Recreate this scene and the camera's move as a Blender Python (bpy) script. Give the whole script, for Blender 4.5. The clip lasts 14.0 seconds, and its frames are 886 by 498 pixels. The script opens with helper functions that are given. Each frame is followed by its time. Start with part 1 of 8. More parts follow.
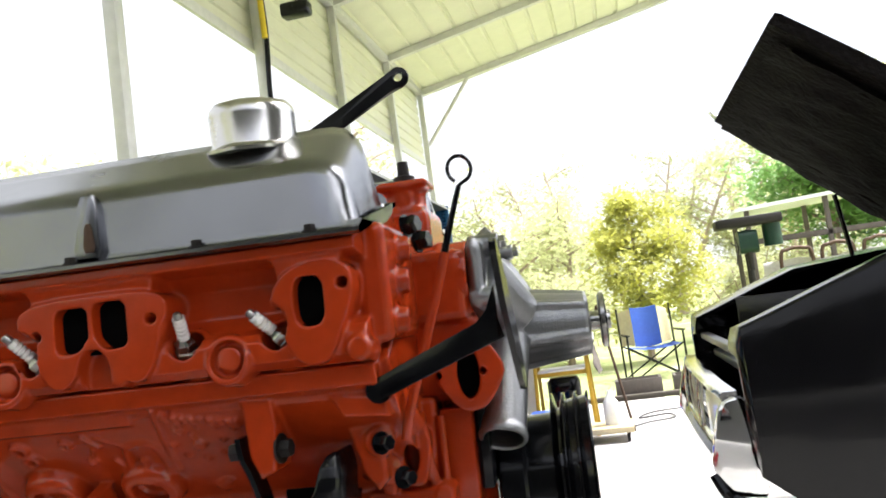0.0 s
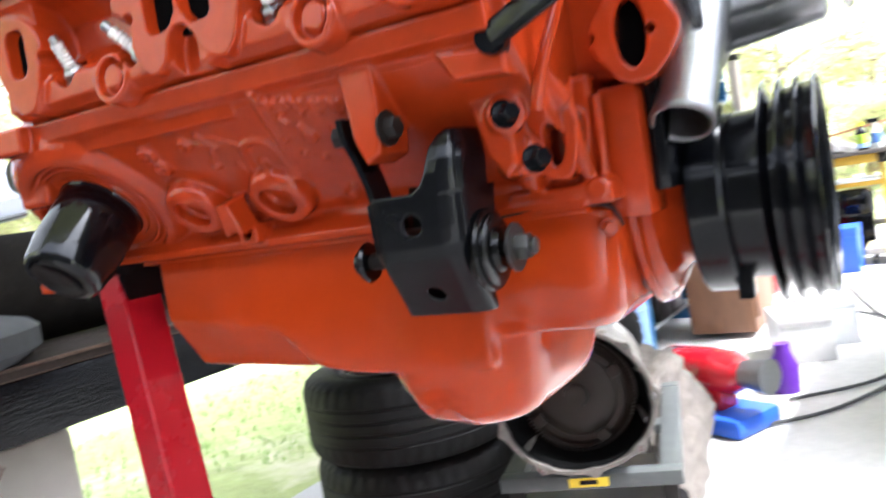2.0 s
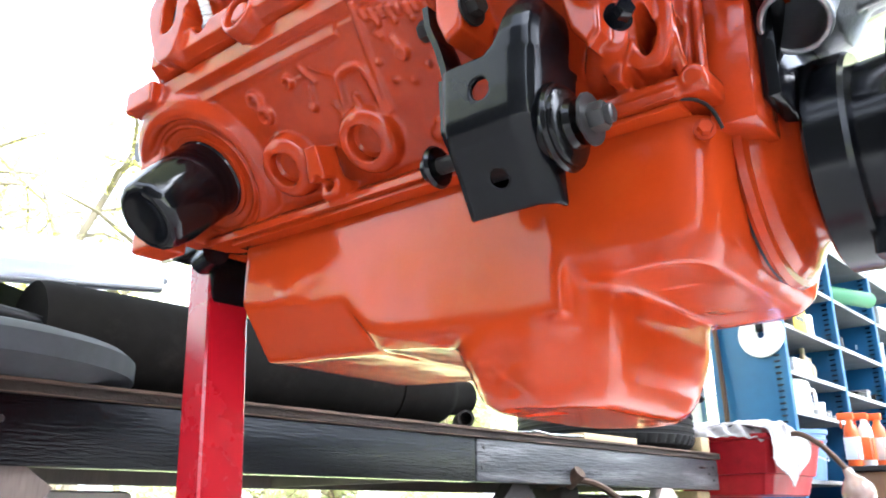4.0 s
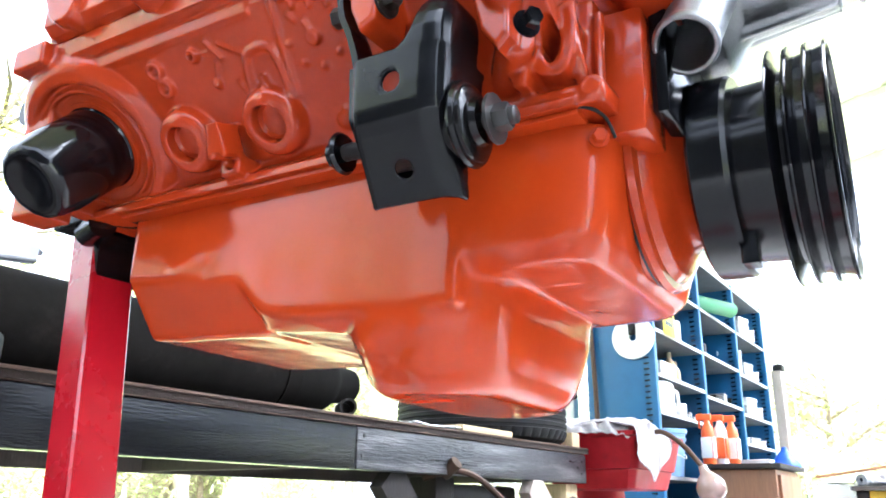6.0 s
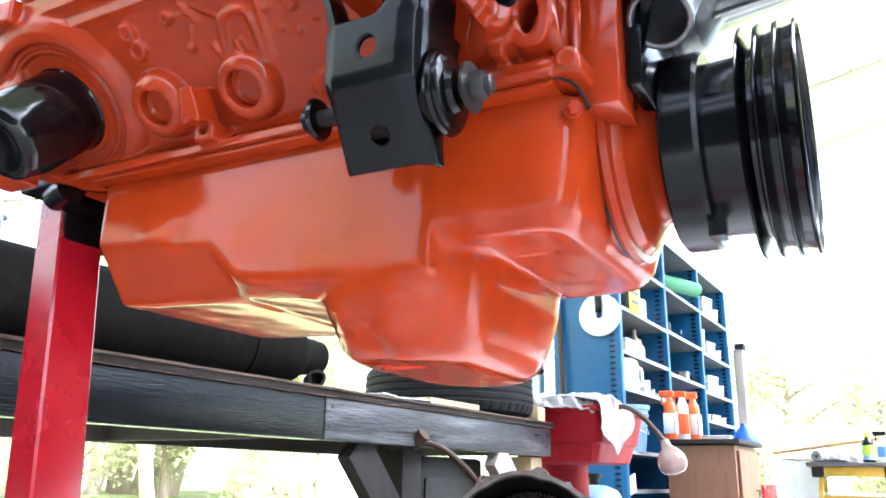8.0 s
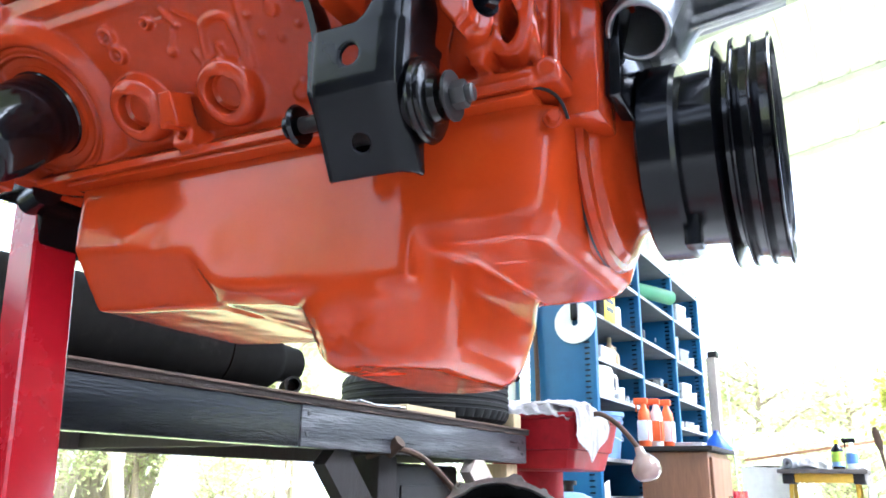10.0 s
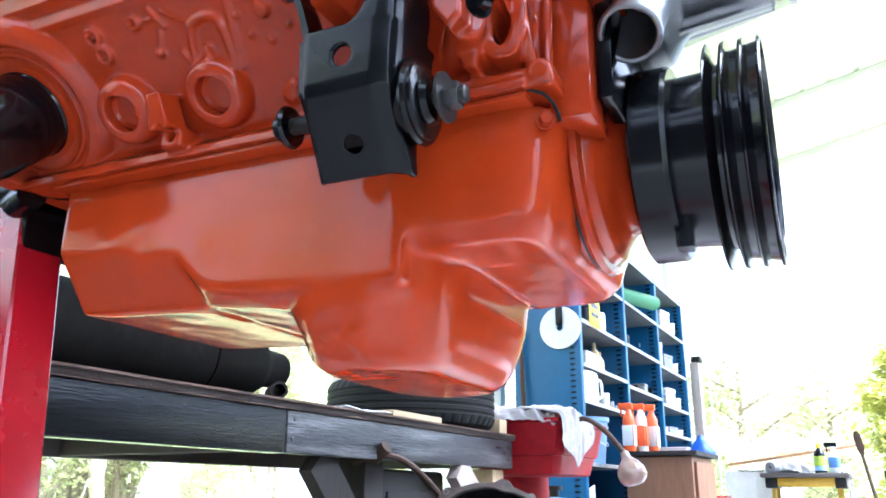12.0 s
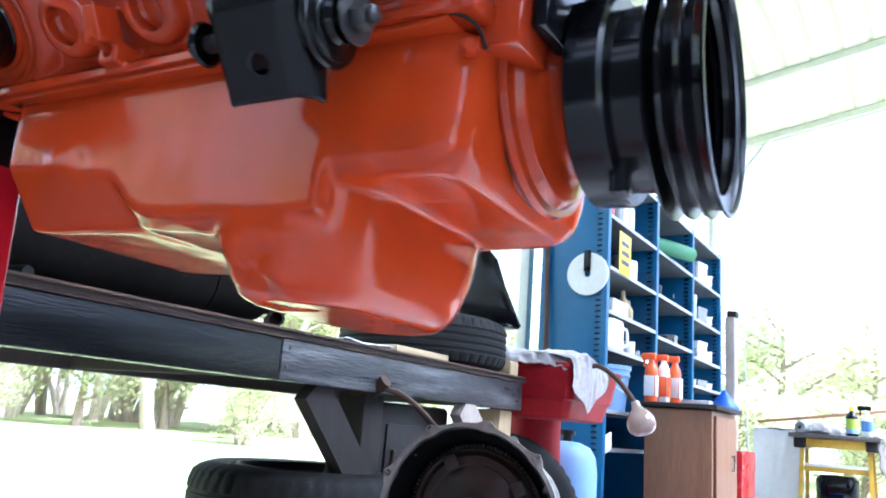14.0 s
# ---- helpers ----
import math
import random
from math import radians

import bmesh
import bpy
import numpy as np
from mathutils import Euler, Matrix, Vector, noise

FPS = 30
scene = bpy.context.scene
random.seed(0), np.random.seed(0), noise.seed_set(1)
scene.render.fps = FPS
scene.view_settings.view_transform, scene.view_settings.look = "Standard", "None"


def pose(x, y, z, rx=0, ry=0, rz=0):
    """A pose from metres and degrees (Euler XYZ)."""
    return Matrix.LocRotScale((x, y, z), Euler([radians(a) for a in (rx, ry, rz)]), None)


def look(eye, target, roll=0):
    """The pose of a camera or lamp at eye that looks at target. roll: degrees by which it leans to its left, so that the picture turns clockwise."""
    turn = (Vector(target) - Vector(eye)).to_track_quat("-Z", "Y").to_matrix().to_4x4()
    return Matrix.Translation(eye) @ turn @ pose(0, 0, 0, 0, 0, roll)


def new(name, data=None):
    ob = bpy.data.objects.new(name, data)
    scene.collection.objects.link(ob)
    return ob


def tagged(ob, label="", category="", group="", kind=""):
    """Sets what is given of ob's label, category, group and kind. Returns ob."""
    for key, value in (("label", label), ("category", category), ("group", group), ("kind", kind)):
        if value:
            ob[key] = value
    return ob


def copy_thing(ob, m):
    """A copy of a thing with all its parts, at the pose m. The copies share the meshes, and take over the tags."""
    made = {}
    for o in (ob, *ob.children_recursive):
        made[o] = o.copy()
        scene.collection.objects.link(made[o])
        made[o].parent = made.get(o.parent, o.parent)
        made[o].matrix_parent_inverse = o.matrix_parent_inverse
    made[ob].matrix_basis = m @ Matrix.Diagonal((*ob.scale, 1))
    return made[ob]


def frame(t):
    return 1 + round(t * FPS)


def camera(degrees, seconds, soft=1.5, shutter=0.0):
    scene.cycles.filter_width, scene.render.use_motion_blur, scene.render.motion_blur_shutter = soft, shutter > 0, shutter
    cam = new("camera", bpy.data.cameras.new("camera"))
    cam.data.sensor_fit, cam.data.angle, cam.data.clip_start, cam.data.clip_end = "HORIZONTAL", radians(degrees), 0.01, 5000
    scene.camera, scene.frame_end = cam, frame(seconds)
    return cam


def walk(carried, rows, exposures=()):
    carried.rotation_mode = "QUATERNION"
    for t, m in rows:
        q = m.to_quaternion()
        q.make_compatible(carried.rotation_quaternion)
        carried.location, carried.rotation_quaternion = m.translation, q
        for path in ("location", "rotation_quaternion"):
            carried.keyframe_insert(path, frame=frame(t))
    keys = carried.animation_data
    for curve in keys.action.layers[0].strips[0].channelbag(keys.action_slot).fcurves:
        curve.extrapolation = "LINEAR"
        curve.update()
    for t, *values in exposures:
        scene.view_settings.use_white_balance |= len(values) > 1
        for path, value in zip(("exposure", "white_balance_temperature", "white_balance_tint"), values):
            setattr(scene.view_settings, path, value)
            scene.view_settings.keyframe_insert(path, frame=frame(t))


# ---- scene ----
cam = camera(58.4, 14.0, soft=1.7, shutter=0.4)
PATH = [
    (0, (0.2420, -0.9740, 1.1420), (-0.1720, 0.9751, 1.3143), -7.68),
    (0.5, (0.1860, -0.9821, 1.0867), (-0.2331, 0.9620, 1.2988), -8.88),
    (1, (0.1620, -0.9533, 1.0357), (-0.3459, 0.9753, 1.1862), -11.99),
    (1.5, (0.1960, -0.8824, 1.0111), (-0.5197, 0.9819, 0.9013), -8.38),
    (2, (0.2740, -0.7640, 0.9723), (-0.8068, 0.9135, 0.8379), -9.51),
    (2.5, (0.2760, -0.6256, 0.7940), (-1.1580, 0.7682, 0.7667), -8.66),
    (2.7, (0.2628, -0.6055, 0.7108), (-1.1592, 0.7557, 0.9875), -10.02),
    (2.85, (0.2584, -0.5988, 0.6831), (-1.1596, 0.7516, 1.0611), -10.47),
    (3, (0.2560, -0.5952, 0.6680), (-1.1598, 0.7493, 1.1012), -10.72),
    (3.2, (0.2564, -0.6005, 0.6654), (-1.1492, 0.7427, 1.1296), -9.52),
    (3.35, (0.2570, -0.6090, 0.6612), (-1.1323, 0.7322, 1.1750), -7.59),
    (3.5, (0.2580, -0.6218, 0.6550), (-1.1070, 0.7165, 1.2432), -4.71),
    (4, (0.2460, -0.6435, 0.6453), (-1.0399, 0.7532, 1.2744), -0.28),
    (6.5, (0.2490, -0.6611, 0.6336), (-0.7964, 0.9344, 1.2350), 0.54),
    (7, (0.2530, -0.6619, 0.6286), (-0.7812, 0.9459, 1.2163), 1.22),
    (7.5, (0.2470, -0.6618, 0.6276), (-0.7759, 0.9602, 1.1957), 1.11),
    (8, (0.2470, -0.6658, 0.6275), (-0.7658, 0.9663, 1.1848), 0.89),
    (10.5, (0.2450, -0.6708, 0.6263), (-0.7028, 0.9926, 1.2047), 0.63),
    (11, (0.2410, -0.6688, 0.6264), (-0.6989, 0.9987, 1.2060), 0.52),
    (11.5, (0.2400, -0.6697, 0.6223), (-0.6899, 1.0006, 1.2101), 0.61),
    (12, (0.2380, -0.6707, 0.6243), (-0.6830, 1.0037, 1.2142), 0.40),
    (12.5, (0.2390, -0.6686, 0.6214), (-0.6759, 1.0085, 1.2133), 0.50),
    (13, (0.2350, -0.6655, 0.6165), (-0.6758, 1.0213, 1.1867), 0.58),
    (13.5, (0.2410, -0.6575, 0.6188), (-0.6969, 1.0290, 1.1440), 1.20),
    (14, (0.3190, -0.5880, 0.6342), (-0.7271, 1.0599, 1.0701), 4.39),
]
EXPOSURES = [(0.0, 0.5, 6200, 11), (0.5, 0.17, 6100, 11), (1.0, 0.18, 5900, 12), (1.5, 1.2, 5800, 11), (2.0, 1.6, 5700, 11), (2.5, 1.95, 5600, 10), (3.0, 2.05, 5550, 10), (7.5, 1.97, 5300, 10), (12.5, 1.63, 4900, 11), (13.5, 1.58, 4800, 11), (14.0, 1.3, 4800, 12)]
walk(cam, [(t, look(eye, target, roll)) for t, eye, target, roll in PATH], EXPOSURES)

# ---- daylight ----
world = bpy.data.worlds.new("sky")
scene.world = world
world.use_nodes = True
wn = world.node_tree.nodes
sky = wn.new("ShaderNodeTexSky")
sky.sky_type, sky.sun_disc = "NISHITA", False
SUN_EL, SUN_AZ = radians(60), radians(82)
sky.sun_elevation, sky.sun_rotation = SUN_EL, SUN_AZ
sky.dust_density, sky.air_density = 10.0, 1.0
haze = wn.new("ShaderNodeHueSaturation")
haze.inputs["Saturation"].default_value, haze.inputs["Value"].default_value = 0.35, 2.4
HAZE = 6.5
world.node_tree.links.new(sky.outputs[0], haze.inputs["Color"])
# the hazy horizon is as bright all round
veil = wn.new("ShaderNodeMix")
veil.data_type, veil.blend_type = "RGBA", "LIGHTEN"
veil.inputs["Factor"].default_value = 1.0
veil.inputs[7].default_value = (HAZE, HAZE, HAZE, 1)
world.node_tree.links.new(haze.outputs[0], veil.inputs[6])
world.node_tree.links.new(veil.outputs[2], wn["Background"].inputs[0])
wn["Background"].inputs[1].default_value = 0.15
sun_data = bpy.data.lights.new("sun", "SUN")
sun_data.energy, sun_data.angle, sun_data.color = 4.2, radians(0.6), (1.0, 0.95, 0.86)
sun = new("sun", sun_data)
# the sky's sun stands over the compass bearing SUN_AZ, counted clockwise from +y
sun_dir = Vector((math.sin(SUN_AZ) * math.cos(SUN_EL), math.cos(SUN_AZ) * math.cos(SUN_EL), math.sin(SUN_EL)))
sun.matrix_world = look(sun_dir * 60, (0, 0, 0))


# ---- small tools ----
WORLD = {}


def thing(name, at=(0, 0, 0), label="", category="", group="", kind="", turn=0.0, m=None):
    """An empty at the base of a thing; parts hang under it."""
    ob = new(name)
    ob.empty_display_size = 0.05
    mat4 = m if m is not None else pose(at[0], at[1], at[2], 0, 0, turn)
    ob.matrix_basis = mat4
    WORLD[ob.name] = mat4.copy()
    return tagged(ob, label, category, group, kind)


def finish(bm, name, angle=38):
    bmesh.ops.remove_doubles(bm, verts=bm.verts, dist=1e-6)
    bmesh.ops.recalc_face_normals(bm, faces=bm.faces)
    me = bpy.data.meshes.new(name)
    bm.to_mesh(me)
    bm.free()
    me.polygons.foreach_set("use_smooth", [True] * len(me.polygons))
    me.set_sharp_from_angle(angle=radians(angle))
    return me


def part(name, bm, material, parent=None, label="", local=False, angle=38):
    """Links a bmesh as one mesh object under a thing or a part. The bmesh is in world places unless local."""
    m = WORLD.get(parent.name, Matrix()) if parent is not None else Matrix()
    if parent is not None and not local:
        bm.transform(m.inverted())
    me = bm if isinstance(bm, bpy.types.Mesh) else finish(bm, name, angle)
    me.materials.clear()
    me.materials.append(material)
    ob = new(name, me)
    if parent is not None:
        ob.parent = parent
    WORLD[ob.name] = m.copy()
    return tagged(ob, label)


def solo(name, bm, material, label, category, group="", kind="", angle=38, at=None):
    """A thing that is one mesh, given in world places; its origin goes to its base."""
    if at is None:
        zs = [v.co.z for v in bm.verts]
        c = sum((v.co for v in bm.verts), Vector()) / len(bm.verts)
        at = (c.x, c.y, min(zs))
    bm.transform(Matrix.Translation(at).inverted())
    me = finish(bm, name, angle)
    me.materials.append(material)
    ob = new(name, me)
    ob.location = at
    WORLD[ob.name] = Matrix.Translation(at)
    return tagged(ob, label, category, group, kind)


def B():
    return bmesh.new()


def place(bm, verts, m):
    if m is not None:
        bmesh.ops.transform(bm, matrix=m, verts=verts)


def box(bm, a, b, bevel=0.0, m=None, seg=2):
    """A box between two corners, its edges rounded by bevel."""
    a, b = Vector(a), Vector(b)
    r = bmesh.ops.create_cube(bm, size=1.0)
    vs = r["verts"]
    d = b - a
    for v in vs:
        v.co = Vector((v.co.x * d.x, v.co.y * d.y, v.co.z * d.z)) + (a + b) / 2
    if bevel > 0:
        es = list({e for v in vs for e in v.link_edges})
        g = bmesh.ops.bevel(bm, geom=es, offset=bevel, segments=seg, affect="EDGES", profile=0.5)
        vs = list({v for f in g["faces"] for v in f.verts} | {v for v in vs if v.is_valid})
    place(bm, vs, m)
    return vs


def rod(bm, p0, p1, r0, r1=None, seg=16, caps=True):
    """A round bar or cone between two points."""
    p0, p1 = Vector(p0), Vector(p1)
    r1 = r0 if r1 is None else r1
    q = (p1 - p0).to_track_quat("Z", "Y").to_matrix().to_4x4()
    h = (p1 - p0).length
    r = bmesh.ops.create_cone(bm, cap_ends=caps, segments=seg, radius1=r0, radius2=r1, depth=h)
    place(bm, r["verts"], Matrix.Translation((p0 + p1) / 2) @ q)
    return r["verts"]


def lathe(bm, profile, p0, axis, seg=32, closed=False):
    """Turns a profile of (along, radius) round an axis from p0."""
    q = Vector(axis).to_track_quat("Z", "Y").to_matrix().to_4x4()
    m = Matrix.Translation(p0) @ q
    rings = []
    for h, r in profile:
        if r <= 1e-6:
            rings.append([bm.verts.new(m @ Vector((0, 0, h)))])
        else:
            rings.append([bm.verts.new(m @ Vector((r * math.cos(2 * math.pi * i / seg), r * math.sin(2 * math.pi * i / seg), h))) for i in range(seg)])
    pairs = list(zip(rings, rings[1:])) + ([(rings[-1], rings[0])] if closed else [])
    for a, b in pairs:
        for i in range(seg):
            j = (i + 1) % seg
            if len(a) == 1 and len(b) == 1:
                continue
            if len(a) == 1:
                bm.faces.new((a[0], b[j], b[i]))
            elif len(b) == 1:
                bm.faces.new((a[i], a[j], b[0]))
            else:
                bm.faces.new((a[i], a[j], b[j], b[i]))
    return bm


def loft(bm, rings, caps=True, around=True):
    """Skins rings of points that have the same count."""
    vs = [[bm.verts.new(p) for p in ring] for ring in rings]
    n = len(vs[0])
    for a, b in zip(vs, vs[1:]):
        for i in range(n if around else n - 1):
            j = (i + 1) % n
            bm.faces.new((a[i], a[j], b[j], b[i]))
    if caps:
        bm.faces.new(list(reversed(vs[0])))
        bm.faces.new(vs[-1])
    return bm


def slab(bm, poly, p, u, v, depth, bevel=0.0, holes=()):
    """A flat plate: a polygon of (a, b) in the plane of u and v at p, made thick along u x v."""
    p, u, v = Vector(p), Vector(u).normalized(), Vector(v).normalized()
    n = u.cross(v)
    lo = [bm.verts.new(p + u * a + v * b) for a, b in poly]
    hi = [bm.verts.new(p + u * a + v * b + n * depth) for a, b in poly]
    k = len(poly)
    fs = [bm.faces.new(list(reversed(lo))), bm.faces.new(hi)]
    for i in range(k):
        fs.append(bm.faces.new((lo[i], lo[(i + 1) % k], hi[(i + 1) % k], hi[i])))
    if bevel > 0:
        es = [e for e in {e for f in fs for e in f.edges} if (e.verts[0] in lo) == (e.verts[1] in lo)]
        bmesh.ops.bevel(bm, geom=es, offset=bevel, segments=2, affect="EDGES", profile=0.5)
    return bm


def tube(bm, pts, r, seg=8, caps=True):
    """A round tube along a line of points; r may be a list."""
    pts = [Vector(p) for p in pts]
    rs = r if isinstance(r, (list, tuple)) else [r] * len(pts)
    rings = []
    up = Vector((0.13, 0.21, 0.97))
    for i, p in enumerate(pts):
        d = (pts[min(i + 1, len(pts) - 1)] - pts[max(i - 1, 0)]).normalized()
        s = d.cross(up)
        s = s.normalized() if s.length > 1e-3 else d.orthogonal().normalized()
        t = d.cross(s)
        rings.append([p + (s * math.cos(2 * math.pi * k / seg) + t * math.sin(2 * math.pi * k / seg)) * rs[i] for k in range(seg)])
        up = -t
    return loft(bm, rings, caps)


def curve_pts(pts, n=8):
    """Points on a smooth line through the given ones."""
    pts = [Vector(p) for p in pts]
    out = []
    for i in range(len(pts) - 1):
        a, b, c, d = pts[max(i - 1, 0)], pts[i], pts[i + 1], pts[min(i + 2, len(pts) - 1)]
        for k in range(n):
            t = k / n
            out.append(0.5 * ((2 * b) + (c - a) * t + (2 * a - 5 * b + 4 * c - d) * t * t + (3 * b - a - 3 * c + d) * t ** 3))
    return out + [pts[-1]]


def hexbolt(bm, p, axis, r=0.009, h=0.007, washer=0.0, seg=6):
    """A hex head at p standing out along axis, on a washer."""
    p, a = Vector(p), Vector(axis).normalized()
    if washer:
        rod(bm, p, p + a * 0.0025, washer, washer, 20)
        p = p + a * 0.0025
    lathe(bm, [(0, 0), (0, r), (h * 0.85, r), (h, r * 0.86), (h, 0)], p, a, seg)


def arc(cx, cy, r, a0, a1, n):
    return [(cx + r * math.cos(radians(a0 + (a1 - a0) * i / n)), cy + r * math.sin(radians(a0 + (a1 - a0) * i / n))) for i in range(n + 1)]


def round_poly(poly, r=0.3, times=2):
    """Cuts the corners of a closed polygon again and again."""
    for _ in range(times):
        out = []
        for i, a in enumerate(poly):
            b = poly[(i + 1) % len(poly)]
            out.append(tuple(x + (y - x) * r for x, y in zip(a, b)))
            out.append(tuple(x + (y - x) * (1 - r) for x, y in zip(a, b)))
        poly = out
    return poly


def shaped(bm, cutter=None, voxel=0.0, smooth=0, factor=0.5):
    """The mesh after cutting, welding into one skin and smoothing, as a new bmesh."""
    me = bpy.data.meshes.new("work")
    bmesh.ops.recalc_face_normals(bm, faces=bm.faces)
    bm.to_mesh(me)
    bm.free()
    ob = new("work", me)
    extra = None
    if cutter is not None:
        cm = bpy.data.meshes.new("work_cut")
        bmesh.ops.recalc_face_normals(cutter, faces=cutter.faces)
        cutter.to_mesh(cm)
        cutter.free()
        extra = new("work_cut", cm)
        mod = ob.modifiers.new("cut", "BOOLEAN")
        mod.operation, mod.object, mod.solver, mod.use_self = "DIFFERENCE", extra, "EXACT", True
    if voxel:
        mod = ob.modifiers.new("skin", "REMESH")
        mod.mode, mod.voxel_size = "VOXEL", voxel
    if smooth:
        mod = ob.modifiers.new("smooth", "SMOOTH")
        mod.iterations, mod.factor = smooth, factor
    deps = bpy.context.evaluated_depsgraph_get()
    done = bpy.data.meshes.new_from_object(ob.evaluated_get(deps))
    out = bmesh.new()
    out.from_mesh(done)
    for o in (ob, extra):
        if o is not None:
            d = o.data
            bpy.data.objects.remove(o)
            bpy.data.meshes.remove(d)
    bpy.data.meshes.remove(done)
    return out


# ---- materials ----
def mat(name, color, rough=0.5, metal=0.0, vary=0.12, grain=30.0, stain=4.0, bump=0.0, bump_scale=200.0, second=None, amount=0.0, edge=0.08,
        coat=0.0, rvar=0.1, stretch=(1, 1, 1), trans=0.0, spec=0.5, each=0.0):
    """A surface with grain, stains and fine relief at real size. second: the colour of the stains, amount: how much of it shows."""
    m = bpy.data.materials.new(name)
    m.use_nodes = True
    nt = m.node_tree
    n, l = nt.nodes, nt.links
    p = n["Principled BSDF"]
    co = n.new("ShaderNodeTexCoord")
    mp = n.new("ShaderNodeMapping")
    mp.inputs["Scale"].default_value = stretch
    l.new(co.outputs["Object"], mp.inputs[0])

    def tex(scale, detail=5.0, rough_=0.6):
        t = n.new("ShaderNodeTexNoise")
        t.inputs["Scale"].default_value, t.inputs["Detail"].default_value, t.inputs["Roughness"].default_value = scale, detail, rough_
        l.new(mp.outputs[0], t.inputs["Vector"])
        return t

    fine, broad = tex(grain), tex(stain, 6.0, 0.65)
    add = n.new("ShaderNodeMath")
    add.operation = "ADD"
    l.new(fine.outputs[0], add.inputs[0])
    l.new(broad.outputs[0], add.inputs[1])
    ramp = n.new("ShaderNodeMapRange")
    ramp.inputs[1].default_value, ramp.inputs[2].default_value = 0.6, 1.4
    ramp.inputs[3].default_value, ramp.inputs[4].default_value = 1 - vary, 1 + vary
    l.new(add.outputs[0], ramp.inputs[0])
    mul = n.new("ShaderNodeVectorMath")
    mul.operation = "SCALE"
    mul.inputs[0].default_value = color
    value = ramp.outputs[0]
    if each:
        info = n.new("ShaderNodeObjectInfo")
        er = n.new("ShaderNodeMapRange")
        er.inputs[3].default_value, er.inputs[4].default_value = 1 - each, 1 + each
        l.new(info.outputs["Random"], er.inputs[0])
        em = n.new("ShaderNodeMath")
        em.operation = "MULTIPLY"
        l.new(er.outputs[0], em.inputs[0])
        l.new(value, em.inputs[1])
        value = em.outputs[0]
    l.new(value, mul.inputs["Scale"])
    col = mul.outputs[0]
    if second is not None:
        mask = tex(stain * 1.7, 8.0, 0.7)
        mr = n.new("ShaderNodeMapRange")
        lo = 0.72 - 0.45 * amount
        mr.inputs[1].default_value, mr.inputs[2].default_value = lo, lo + edge
        l.new(mask.outputs[0], mr.inputs[0])
        mx = n.new("ShaderNodeMix")
        mx.data_type = "RGBA"
        l.new(mr.outputs[0], mx.inputs[0])
        l.new(col, mx.inputs[6])
        mx.inputs[7].default_value = (*second, 1)
        col = mx.outputs[2]
    l.new(col, p.inputs["Base Color"])
    rr = n.new("ShaderNodeMapRange")
    rr.inputs[1].default_value, rr.inputs[2].default_value = 0.3, 0.7
    rr.inputs[3].default_value, rr.inputs[4].default_value = max(0.02, rough - rvar), min(1, rough + rvar)
    l.new(broad.outputs[0], rr.inputs[0])
    l.new(rr.outputs[0], p.inputs["Roughness"])
    p.inputs["Metallic"].default_value = metal
    p.inputs["Coat Weight"].default_value = coat
    p.inputs["Coat Roughness"].default_value = 0.06
    p.inputs["Transmission Weight"].default_value = trans
    p.inputs["Specular IOR Level"].default_value = spec
    if bump:
        bt = tex(bump_scale, 4.0, 0.55)
        bn = n.new("ShaderNodeBump")
        bn.inputs["Strength"].default_value, bn.inputs["Distance"].default_value = bump, 1.2 / bump_scale
        l.new(bt.outputs[0], bn.inputs["Height"])
        l.new(bn.outputs[0], p.inputs["Normal"])
    return m


def leaf(name, color):
    """A thin leaf: half of the light that falls on it shines through."""
    m = mat(name, color, 0.55, vary=0.4, grain=2.5, stain=0.8)
    nt = m.node_tree
    p = nt.nodes["Principled BSDF"]
    tr = nt.nodes.new("ShaderNodeBsdfTranslucent")
    mx = nt.nodes.new("ShaderNodeMixShader")
    mx.inputs[0].default_value = 0.5
    nt.links.new(p.inputs["Base Color"].links[0].from_socket, tr.inputs["Color"])
    nt.links.new(p.outputs[0], mx.inputs[1])
    nt.links.new(tr.outputs[0], mx.inputs[2])
    nt.links.new(mx.outputs[0], nt.nodes["Material Output"].inputs[0])
    return m


ORANGE = (0.37, 0.034, 0.005)
M_CAST = mat("orange_cast_iron", ORANGE, 0.15, vary=0.16, grain=60, stain=9, bump=0.05, bump_scale=300, second=(0.28, 0.03, 0.008), amount=0.28, edge=0.25, spec=0.42, rvar=0.06)
M_PAN = mat("orange_pan_paint", (0.43, 0.042, 0.005), 0.135, vary=0.1, grain=25, stain=5, bump=0.012, bump_scale=45, second=(0.42, 0.062, 0.008), amount=0.3, edge=0.3, rvar=0.05, spec=0.38)
# flat black that paints the shade inside ports, openings and the bell
M_HOLLOW = mat("hollow_shade_black", (0.002, 0.002, 0.002), 1.0, vary=0.3, spec=0.05)
M_BLACK = mat("black_satin_paint", (0.0025, 0.0028, 0.004), 0.2, vary=0.25, grain=80, bump=0.015, bump_scale=300, spec=0.3)
M_BLACKG = mat("black_gloss_paint", (0.0025, 0.0028, 0.004), 0.14, vary=0.2, spec=0.4)
M_RUBBER = mat("black_rubber", (0.006, 0.006, 0.006), 0.45, spec=0.25, vary=0.3, grain=120, bump=0.2, bump_scale=400)
M_RUBBERG = mat("wet_black_rubber", (0.003, 0.003, 0.003), 0.16, spec=0.3, vary=0.3, grain=90, bump=0.06, bump_scale=150)
M_NUT = mat("dark_steel", (0.035, 0.034, 0.033), 0.32, 0.5, vary=0.25, grain=60)
